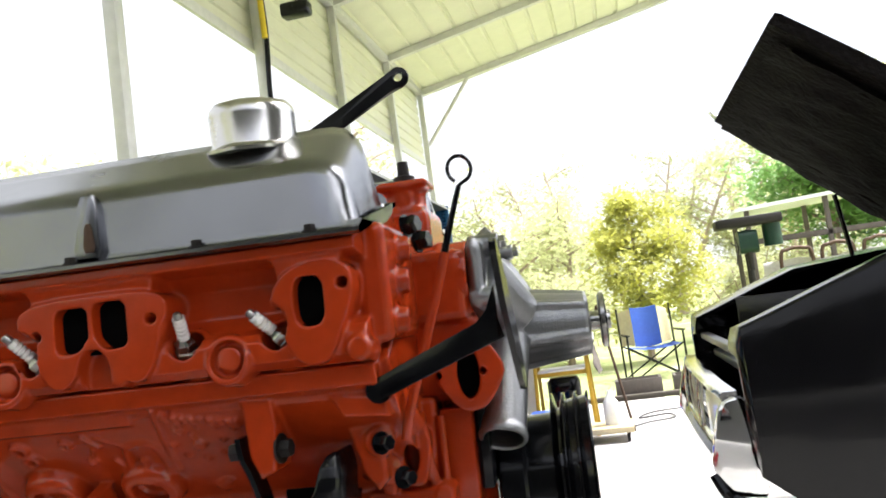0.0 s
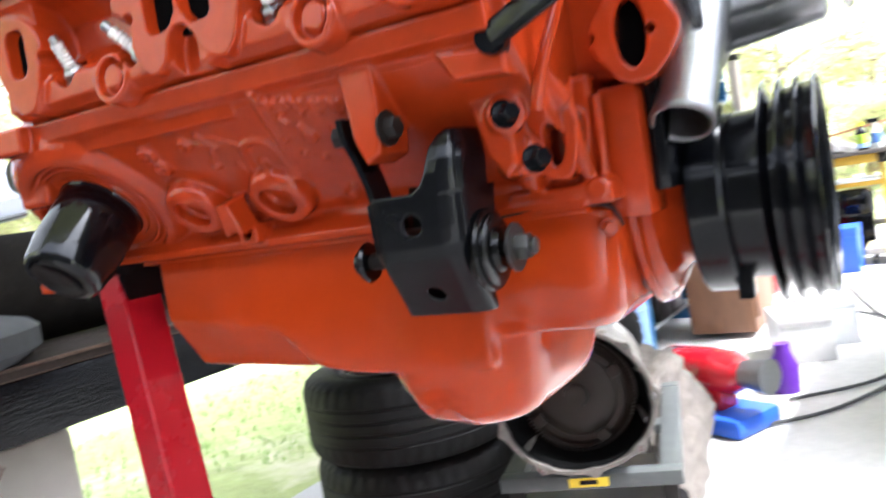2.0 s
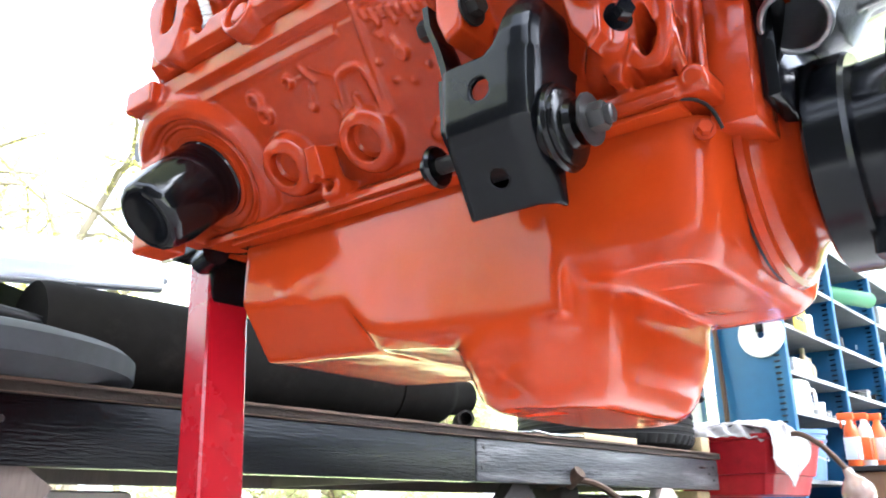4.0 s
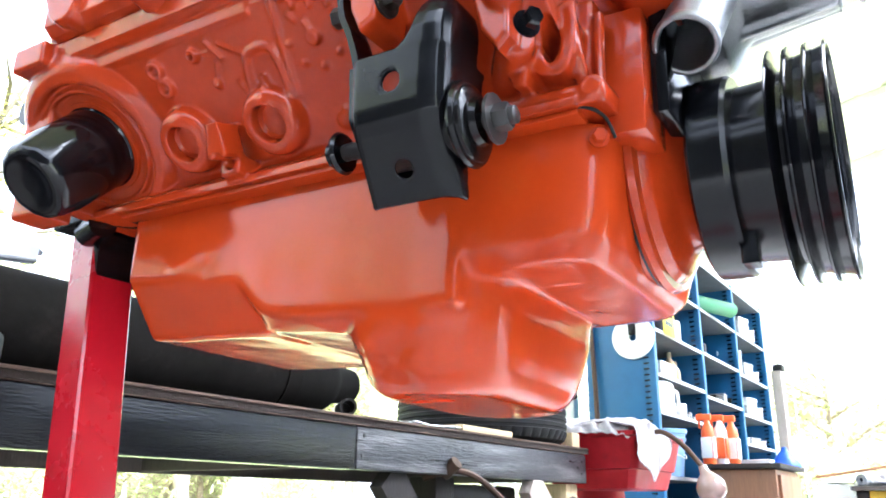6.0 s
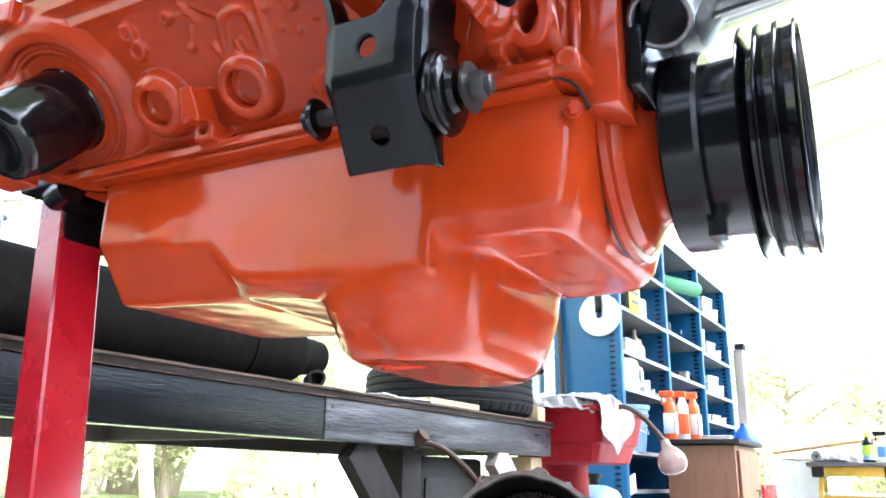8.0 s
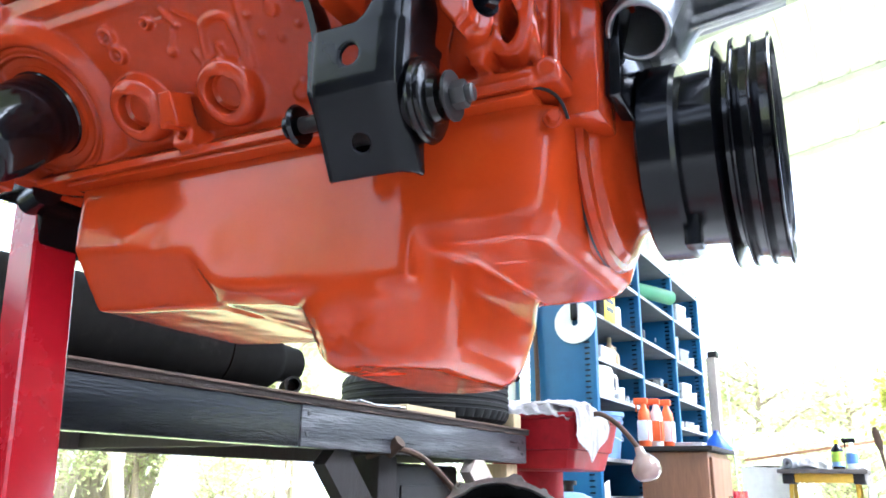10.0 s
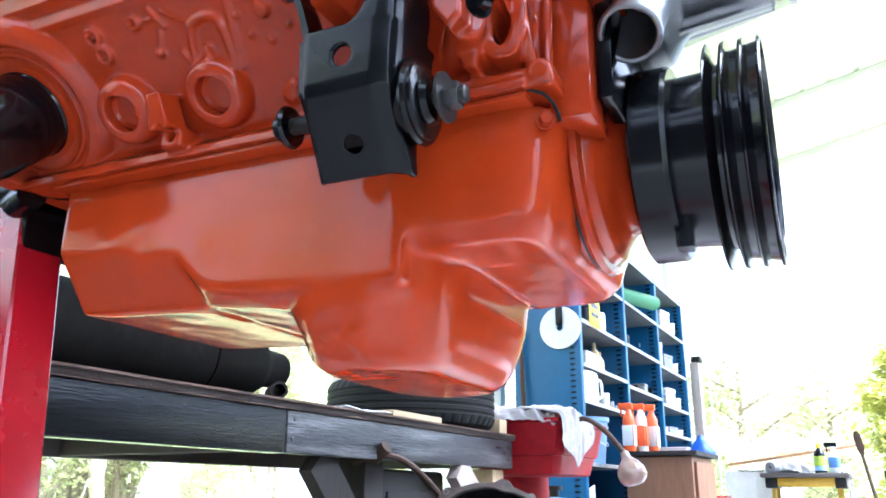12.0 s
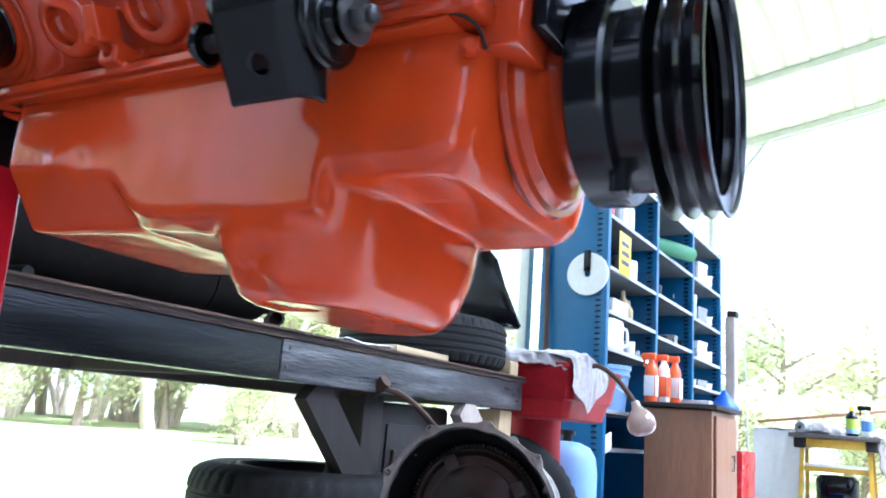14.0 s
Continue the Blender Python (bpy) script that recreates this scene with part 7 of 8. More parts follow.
# ---- the black car with its bonnet up ----
def car():
    c = thing("car", (2.6, 2.6, 0), "black primed two-door car with bonnet raised and chrome grille surround", "car")
    yn, yf = 1.74, 3.5
    # near and far wings
    for y, s in ((yn, 1), (yf, -1)):
        bm = B()
        rings = []
        for x, zt, zb, pk in ((0.585, 0.93, 0.68, 0.02), (0.6, 0.985, 0.5, 0.0), (0.7, 1.02, 0.42, 0.0), (0.9, 1.095, 0.38, -0.01), (1.1, 1.165, 0.36, -0.02), (1.5, 1.2, 0.34, -0.03), (2.1, 1.22, 0.3, -0.035), (2.6, 1.225, 0.3, -0.03)):
            yy = y + s * pk
            rings.append([(x, yy + s * 0.24, zt - 0.012), (x, yy + s * 0.05, zt + 0.004), (x, yy + s * 0.012, zt), (x, yy, zt - 0.03), (x, yy - s * 0.015, (zt + zb) / 2 + 0.05), (x, yy + s * 0.0, zb + 0.06), (x, yy + s * 0.03, zb),
                          (x, yy + s * 0.05, zb), (x, yy + s * 0.03, zb + 0.1), (x, yy + s * 0.05, zt - 0.05), (x, yy + s * 0.24, zt - 0.035)])
        loft(bm, rings)
        part("wing", bm, M_CARBLK, c)
    # body behind the wings, cabin
    bm = B()
    rings = []
    for x, zt in ((2.6, 1.2), (3.4, 1.18), (4.6, 1.16), (5.3, 1.08), (5.5, 0.95)):
        rings.append([(x, a, b) for a, b in round_poly([(yn + 0.02, 0.32), (yf - 0.02, 0.32), (yf, 0.8), (yf - 0.06, zt), (yn + 0.06, zt), (yn, 0.8)], 0.15, 1)])
    loft(bm, rings)
    part("body", bm, M_CARBLK, c)
    bm = B()
    rings = []
    for x, zt in ((2.6, 1.21), (3.15, 1.6), (3.4, 1.66), (4.3, 1.64), (5.0, 1.2)):
        k = (zt - 1.15) * 0.3
        rings.append([(x, yn + 0.08, 1.12), (x, yf - 0.08, 1.12), (x, yf - 0.1 - k, zt), (x, yn + 0.1 + k, zt)])
    loft(bm, rings)
    part("cabin", bm, M_CARBLK, c)
    # engine bay: radiator support, inner walls, firewall
    bm = B()
    box(bm, (0.74, yn + 0.1, 0.42), (0.78, yf - 0.1, 0.9), 0.006)
    box(bm, (0.7, yn + 0.2, 0.86), (0.82, yf - 0.2, 0.9), 0.006)
    part("radiator_support", bm, M_CARBLK, c)
    bm = B()
    box(bm, (2.35, yn + 0.06, 0.4), (2.4, yf - 0.06, 1.12), 0.006)
    part("firewall", bm, M_CARBLK, c)
    bm = B()
    box(bm, (0.8, yn + 0.2, 0.38), (2.35, yf - 0.2, 0.42), 0.004)
    part("bay_floor", bm, M_CARBLK, c)
    for y in (yn + 0.22, yf - 0.26):
        bm = B()
        box(bm, (0.8, y, 0.4), (2.35, y + 0.03, 1.05), 0.006)
        part("inner_wing", bm, M_BLACKG, c)
    for i in range(2):
        bm = B()
        box(bm, (0.62 + i * 0.05, yn + 0.14, 0.86 - i * 0.09), (0.66 + i * 0.05, yf - 0.14, 0.89 - i * 0.09), 0.004)
        part("grille_rail", bm, M_ALU, c, "dull alloy grille rail")
    # chrome frame of the grille and lamps, facing forward, with its tall end caps
    def bar(bm, line, w, h):
        """A bar with a rolled face along a line in plan; w: its depth, h: its height."""
        loft(bm, [[(x + w, y, z - h), (x + 0.004, y, z - h), (x - 0.004, y, z - h * 0.6), (x - 0.009, y, z), (x - 0.004, y, z + h * 0.6), (x + 0.004, y, z + h), (x + w, y, z + h)] for x, y, z in line])
    top = curve_pts([(0.524, 1.87, 0.752), (0.5, 2.1, 0.772), (0.486, 2.62, 0.79), (0.498, 2.95, 0.792), (0.53, 3.34, 0.77)], 6)
    low = [Vector((p.x - 0.012, p.y, p.z - 0.185)) for p in top]
    for nm, line in (("grille_top_bar", top), ("grille_low_bar", low)):
        bm = B()
        bar(bm, line, 0.05, 0.017)
        part(nm, bm, M_CHROME, c, "chrome grille surround bar")
    for p, q in ((top[8], low[8]), (top[16], low[16]), (top[-1], low[-1])):
        bm = B()
        tube(bm, [q, (p + q) / 2 + Vector((-0.006, 0, 0)), p], 0.011, 10)
        part("grille_upright", bm, M_CHROME, c, "chrome upright")
    # pale yellow base colour stands for the yellow-green reflection in the glass
    for i, j in ((0, 8), (16, len(top) - 1)):
        bm = B()
        ins = Vector((0.022, 0, 0))
        loft(bm, [[q + ins, (p + q) / 2 + ins * 0.7, p + ins, p + ins * 1.5, q + ins * 1.5] for p, q in zip(top[i:j + 1], low[i:j + 1])])
        part("lamp_glass", bm, M_GLASSY, c, "lamp glass behind the chrome frame, yellow reflection in its colour")
    for k in range(4):
        bm = B()
        tube(bm, [p.lerp(q, 0.2 + 0.2 * k) + Vector((0.03, 0, 0)) for p, q in zip(top[8:17], low[8:17])], 0.005, 6)
        part("grille_blade", bm, M_ALU, c)
    for y, s in ((1.84, 1), (3.36, 1)):
        bm = B()
        slab(bm, round_poly([(0.457, 0.526), (0.501, 0.425), (0.629, 0.415), (0.616, 0.585), (0.602, 0.726), (0.585, 0.748), (0.562, 0.753), (0.53, 0.745), (0.506, 0.723), (0.478, 0.62)], 0.12, 1), (0, y + 0.05, 0), (1, 0, 0), (0, 0, 1), 0.05, 0.012)
        part("end_cap", bm, M_CHROME, c, "tall chrome corner cap")
    bm = B()
    loft(bm, [[(x, y, z), (x - 0.02, y, z - 0.012), (x - 0.012, y, z - 0.045), (x + 0.02, y, z - 0.07), (x + 0.05, y, z - 0.05), (x + 0.05, y, z)] for x, y, z in [(p.x - 0.004, p.y, p.z - 0.022) for p in low]])
    part("valance", bm, M_CARBLK, c)
    bm = B()
    tube(bm, curve_pts([(0.462, 1.86, 0.5), (0.5, 1.83, 0.43), (0.58, 1.82, 0.405), (0.68, 1.82, 0.39)], 5), [0.02] * 5 + [0.016] * 5 + [0.012] * 6, 8)
    part("lower_lip", bm, M_CARBLK, c)
    # bonnet, raised
    hx, hz, ang, L = 2.25, 0.0, radians(40), 1.95
    far = Vector((0.865, 3.42, 1.985))
    dirb = Vector((0.752, 0, -0.66)).normalized()
    nn = Vector((0.66, 0, 0.752)).normalized()
    bm = B()
    rings = []
    for t, w, k in ((0.0, 0.0, 0.03), (0.02, 0.0, 0.0), (0.3, 0.02, -0.025), (1.0, 0.03, -0.04), (1.62, 0.03, -0.03), (1.66, 0.03, 0.0)):
        y0, y1 = 1.84 - w, 3.42 + w
        p = far + dirb * t
        rings.append([(p.x + nn.x * k * 0, y, p.z) for y in (y1, y1 - 0.3, (y0 + y1) / 2, y0 + 0.3, y0)] + [(p.x + nn.x * (0.045 - k * 0.2), y, p.z + nn.z * (0.045 - k * 0.2)) for y in (y0, y0 + 0.3, (y0 + y1) / 2, y1 - 0.3, y1)])
    loft(bm, rings)
    hood = part("bonnet", bm, M_HOODPAD, c, "dull black bonnet propped open", angle=30)
    bm = B()
    for y in (2.0, 2.63, 3.2):
        a, b = far + dirb * 0.12, far + dirb * 1.5
        d = b - a
        loft(bm, [[(p.x - nn.x * q, yy, p.z - nn.z * q) for yy, q in ((y - 0.06, 0.0), (y + 0.06, 0.0), (y + 0.045, 0.025), (y - 0.045, 0.025))] for p in (a, b)])
    part("bonnet_ribs", bm, M_HOODPAD, hood)
    bm = B()
    g = []
    n = 30
    for i in range(n + 1):
        row = []
        for j in range(n + 1):
            p = far + dirb * (0.05 + 1.5 * i / n)
            k = 0.03 + 0.018 * noise.noise((i * 0.35, j * 0.35, 2)) + 0.008 * noise.noise((i * 1.1, j * 1.1, 5))
            row.append(bm.verts.new((p.x - nn.x * k, 3.36 - 1.46 * j / n, p.z - nn.z * k)))
        g.append(row)
    for i in range(n):
        for j in range(n):
            bm.faces.new((g[i][j], g[i + 1][j], g[i + 1][j + 1], g[i][j + 1]))
    part("insulation_pad", bm, M_HOODPAD, hood, "dusty black quilted pad")
    bm = B()
    rod(bm, (1.42, 3.4, 1.14), (1.38, 3.4, 1.5), 0.012, seg=10)
    part("bonnet_hinge", bm, M_BLACK, c)
    bm = B()
    rod(bm, (0.875, 3.38, 1.995), (0.845, 3.38, 2.03), 0.016, 0.01, seg=10)
    part("bonnet_ornament", bm, M_CHROME, hood)
    # wheels
    for x in (1.35, 4.4):
        for y in (yn + 0.12, yf - 0.12):
            bm = B()
            tyre_bm(bm, 0.32, 0.2, 0.19, (x, y, 0.32), (0, 1, 0), 30)
            w = part("wheel", bm, M_TYRE, c, "black tyre")
            bm = B()
            lathe(bm, [(-0.07, 0.188), (-0.08, 0.15), (-0.05, 0.1), (-0.07, 0.04), (-0.07, 0)], (x, y, 0.32), (0, 1 if y < 2.6 else -1, 0), 28)
            part("rim", bm, M_GREYP, w)


car()


# ---- trees ----
def tree_thing(name, at, label, seed, h, spread, leaf, bark, leaves, size, group="", trunk=0.09, first=0.35, lean=0.0, stems=1):
    """A tree: tapered trunk and limbs, and a crown of many small bent leaves in uneven clumps."""
    rnd = random.Random(seed)
    t = thing(name, at, label, "tree", group)
    bm = B()
    tips = []
    for s in range(stems):
        a0 = rnd.uniform(0, 6.28)
        k = 0.0 if stems == 1 else 0.25
        base = Vector((math.cos(a0) * k * 0.4, math.sin(a0) * k * 0.4, -0.05))
        pts = [base]
        d = Vector((lean + k * math.cos(a0), k * math.sin(a0), 1)).normalized()
        n = 6
        for i in range(n):
            d = (d + Vector((rnd.uniform(-0.16, 0.16), rnd.uniform(-0.16, 0.16), 0.05))).normalized()
            pts.append(pts[-1] + d * (h * 0.82 / n))
        rr = [trunk * (1 - 0.8 * i / n) * (1.25 if i == 0 else 1) for i in range(n + 1)]
        tube(bm, pts, rr, 9)
        for i in range(11):
            f = first + (0.95 - first) * (i + rnd.random()) / 11
            j = min(int(f * n), n - 1)
            p = pts[j].lerp(pts[j + 1], f * n - j)
            a = rnd.uniform(0, 6.28)
            ln = spread * (1.1 - 0.6 * f) * rnd.uniform(0.6, 1.1)
            q = p + Vector((math.cos(a) * ln * 0.5, math.sin(a) * ln * 0.5, ln * rnd.uniform(0.15, 0.4)))
            e = q + Vector((math.cos(a + rnd.uniform(-0.5, 0.5)) * ln * 0.5, math.sin(a + rnd.uniform(-0.5, 0.5)) * ln * 0.5, ln * rnd.uniform(0.05, 0.35)))
            tube(bm, [p, q, e], [trunk * 0.4 * (1 - f * 0.5), trunk * 0.22, trunk * 0.07], 6)
            tips += [q, e, (q + e) / 2, p.lerp(q, 0.6)]
        tips.append(pts[-1])
    part("trunk", bm, bark, t, local=True)
    verts, faces = [], []
    per = max(1, leaves // len(tips))
    for tip in tips:
        r = spread * rnd.uniform(0.22, 0.42)
        for _ in range(int(per * rnd.uniform(0.5, 1.5))):
            v = Vector((rnd.gauss(0, 1), rnd.gauss(0, 1), rnd.gauss(0, 0.75)))
            v = v.normalized() * r * rnd.random() ** 0.45
            c = tip + v
            u = Vector((rnd.uniform(-1, 1), rnd.uniform(-1, 1), rnd.uniform(-0.5, 0.5))).normalized()
            w = u.cross(Vector((rnd.uniform(-0.6, 0.6), rnd.uniform(-0.6, 0.6), 1))).normalized()
            s = size * rnd.uniform(0.6, 1.4)
            k = len(verts)
            verts += [c - u * s, c + w * s * 0.45 - Vector((0, 0, s * 0.12)), c + u * s, c - w * s * 0.45 - Vector((0, 0, s * 0.12))]
            faces += [(k, k + 1, k + 2), (k, k + 2, k + 3)]
    me = bpy.data.meshes.new("crown")
    me.from_pydata([tuple(v) for v in verts], [], faces)
    part("crown", me, leaf, t, local=True)
    return t


tree_thing("tree", (0.62, 13.2, -0.06), "bushy yellow-green young tree in full sun", 3, 3.4, 1.2, M_LEAFY, M_BARK, 9000, 0.055, trunk=0.06, first=0.12)
tree_thing("tree", (5.2, 20, -0.06), "broad deep green leafy tree behind the yard", 8, 5.6, 2.7, M_LEAFG, M_BARK, 15000, 0.1, trunk=0.16)
wood_a = tree_thing("tree", (-2.6, 17.0, -0.06), "pale sunlit tree at the wood's edge", 21, 4.1, 2.0, M_LEAFP, M_BARK, 4200, 0.075, "wood edge trees", trunk=0.13, first=0.2)
wood_b = tree_thing("tree", (-20.5, 8.0, -0.06), "thin pale trunks with sparse sunlit leaves", 34, 8.5, 2.3, M_LEAFP, M_BARKP, 3000, 0.12, "wood edge trees", trunk=0.15, first=0.35, stems=3)
wood_c = tree_thing("tree", (-23.0, 13.0, -0.06), "slim pale tree with a forked trunk", 55, 9.0, 2.6, M_LEAFP, M_BARKP, 3200, 0.12, "wood edge trees", trunk=0.17, first=0.3, stems=2)
rnd = random.Random(77)
for k in range(46):
    a = radians(rnd.uniform(-8, 122))
    r = rnd.uniform(17, 34) if a < 0.6 else rnd.uniform(22, 40)
    x, y = -math.sin(a) * r, math.cos(a) * r
    if k % 5 == 4:
        a = radians(rnd.uniform(-40, -4))
        r = rnd.uniform(24, 36)
        x, y = -math.sin(a) * r, math.cos(a) * r
    low = k % 5 != 4 and a < 0.65 and k % 2 == 0
    copy_thing(wood_a if low else (wood_a, wood_b, wood_c)[k % 3], pose(x, y, -0.06, 0, 0, rnd.uniform(0, 360)))
for k in range(60):
    a, r = radians(rnd.uniform(40, 112)), rnd.uniform(24, 40)
    copy_thing((wood_b, wood_c)[k % 2], pose(-math.sin(a) * r, math.cos(a) * r, -0.06, 0, 0, rnd.uniform(0, 360)))
wood_d = tree_thing("tree", (-13.4, 3.6, -0.06), "bare forked tan trunk with a few leaves", 57, 9.5, 2.4, M_LEAFY, M_BARKD, 1500, 0.07, "wood edge trees", trunk=0.15, first=0.4, stems=2)
for x, y, a in ((-14.5, 5.4, 140), (-15.6, 4.2, 250), (-13.0, 1.6, 80)):
    copy_thing(wood_d, pose(x, y, -0.06, 0, 0, a))
# unseen trees added behind the camera for mottled reflections on the engine
for k, (x, y) in enumerate(((-9.5, -7.5), (-13.0, -5.0), (-7.5, -12.0), (-15.0, -9.5), (-11.5, -13.5), (-4.5, -14.0))):
    copy_thing((wood_c, wood_a, wood_b)[k % 3], pose(x, y, -0.06, 0, 0, 61 * k))
bush = tree_thing("bush", (-0.9, 14.5, -0.06), "low pale green bush at the yard's edge", 91, 1.9, 1.3, M_LEAFP, M_BARK, 4200, 0.05, "bushes", trunk=0.04, first=0.05, stems=3)
for k, (x, y) in enumerate(((-2.6, 13.0), (-4.5, 14.0), (2.6, 16.5), (-6.5, 13.0), (-14.5, 14.5), (-20.5, 6.0), (-19.0, 10.0), (-21, 2), (4.6, 18.0), (6.8, 18.5), (-12.5, 12.0), (-16, 0.5), (8.5, 16.0))):
    copy_thing(bush, pose(x, y, -0.06, 0, 0, 47 * k))


def grass():
    rnd = random.Random(5)
    verts, faces = [], []
    for _ in range(16000):
        x, y = -1.85 - abs(rnd.gauss(0, 2.2)), rnd.uniform(-2, 9)
        if rnd.random() < 0.25:
            x, y = rnd.uniform(-3, 6), 7.95 + abs(rnd.gauss(0, 3))
        if noise.noise((x * 0.7, y * 0.7, 4)) < -0.05:
            continue
        h, a = rnd.uniform(0.02, 0.07), rnd.uniform(0, 6.28)
        w = 0.006
        k = len(verts)
        dx, dy = math.cos(a), math.sin(a)
        verts += [(x - dy * w, y + dx * w, -0.08), (x + dy * w, y - dx * w, -0.08), (x + dx * h * 0.5, y + dy * h * 0.5, -0.08 + h)]
        faces.append((k, k + 1, k + 2))
    me = bpy.data.meshes.new("grass")
    me.from_pydata(verts, [], faces)
    me.materials.append(M_BLADE)
    tagged(new("grass", me), "short sparse sunlit grass", "grass", kind="stuff")


grass()


# ---- yard things beyond the slab ----
def folding_chair():
    c = thing("folding_chair", (0.62, 10.55, -0.07), "blue and tan canvas folding camp chair on the grass", "chair", m=pose(0.58, 10.55, -0.07, 0, 0, 8) @ Matrix.Diagonal((1.35, 1.25, 1.0, 1.0)))
    def sheet(name, pts, m, label=""):
        bm = B()
        n = len(pts[0])
        loft(bm, [p + [(x, y + 0.008, z) for x, y, z in reversed(p)] for p in pts])
        part(name, bm, m, c, label, local=True)
    sheet("backrest", [[(-0.14 + 0.028 * i, 0.22 + 0.02 * math.sin(i * 0.31) + 0.12 * (z - 0.45), z - 0.02 * math.sin(math.pi * i / 10)) for i in range(11)] for z in (0.44, 0.6, 0.8, 1.0)], M_CANVAS, "blue canvas panel")
    for s in (-1, 1):
        sheet("back_side", [[(s * (0.145 + 0.03 * i), 0.22 + 0.03 * i + 0.12 * (z - 0.45), z - 0.012 * i * (1 if z > 0.9 else 0)) for i in range(5)] for z in (0.46, 0.6, 0.8, 0.98)], M_TAN, "tan canvas panel")
    sheet("seat", [[(-0.26 + 0.052 * i, y, 0.45 - 0.04 * math.sin(math.pi * i / 10)) for i in range(11)] for y in (-0.22, 0.0, 0.22)], M_CANVAS, "blue canvas seat")
    for a, b in (((-0.27, -0.25, 0), (0.27, -0.25, 0.46)), ((0.27, -0.25, 0), (-0.27, -0.25, 0.46)), ((-0.27, 0.27, 0), (0.27, 0.24, 0.46)), ((0.27, 0.27, 0), (-0.27, 0.24, 0.46)), ((-0.28, 0.26, 0), (-0.28, 0.32, 1.0)), ((0.28, 0.26, 0), (0.28, 0.32, 1.0)), ((-0.28, -0.25, 0), (-0.28, -0.25, 0.63)), ((0.28, -0.25, 0), (0.28, -0.25, 0.63))):
        bm = B()
        rod(bm, a, b, 0.011, seg=8)
        part("leg", bm, M_BLACK, c, local=True)
    for s in (-1, 1):
        bm = B()
        box(bm, (s * 0.28 - 0.03, -0.27, 0.62), (s * 0.28 + 0.03, 0.28, 0.64), 0.008)
        part("armrest", bm, M_BLACK, c, local=True)


folding_chair()


def drill_press():
    d = thing("drill_press", (2.15, 11.2, -0.07), "old dark green drill press standing in the yard", "drill press")
    for a, b, m, nm in (((-0.25, -0.25, 0), (0.25, 0.25, 0.06), M_GREASE, "base"), ((-0.16, -0.2, 0.95), (0.16, 0.2, 1.0), M_GREASE, "table")):
        bm = B()
        box(bm, a, b, 0.02)
        part(nm, bm, m, d, local=True)
    bm = B()
    rod(bm, (0, 0.1, 0.05), (0, 0.1, 1.9), 0.05, seg=20)
    part("column", bm, M_GREASE, d, local=True)
    bm = B()
    rings = [[(x, a, b) for a, b in round_poly([(-0.14, 1.55), (0.2, 1.55), (0.2, 1.88), (-0.14, 1.88)], 0.15, 2)] for x in (-0.13, 0.13)]
    loft(bm, rings)
    part("head", bm, M_DKGREEN, d, "dark green cast head", local=True)
    bm = B()
    box(bm, (-0.42, -0.16, 1.94), (0.5, 0.22, 2.08), 0.03)
    part("belt_guard", bm, M_GREASE, d, local=True)
    bm = B()
    rod(bm, (0.36, 0.05, 1.62), (0.36, 0.05, 1.94), 0.13, seg=24)
    part("motor", bm, M_DKGREEN, d, "green motor", local=True)
    bm = B()
    rod(bm, (0, -0.06, 1.3), (0, -0.06, 1.6), 0.04, 0.05, seg=16)
    part("chuck", bm, M_GREASE, d, local=True)
    for k in range(3):
        a = radians(120 * k + 20)
        bm = B()
        rod(bm, (-0.14, -0.05, 1.65), (-0.2, -0.05 + 0.24 * math.cos(a), 1.65 + 0.24 * math.sin(a)), 0.01, seg=8)
        part("feed_handle", bm, M_GREASE, d, local=True)


drill_press()


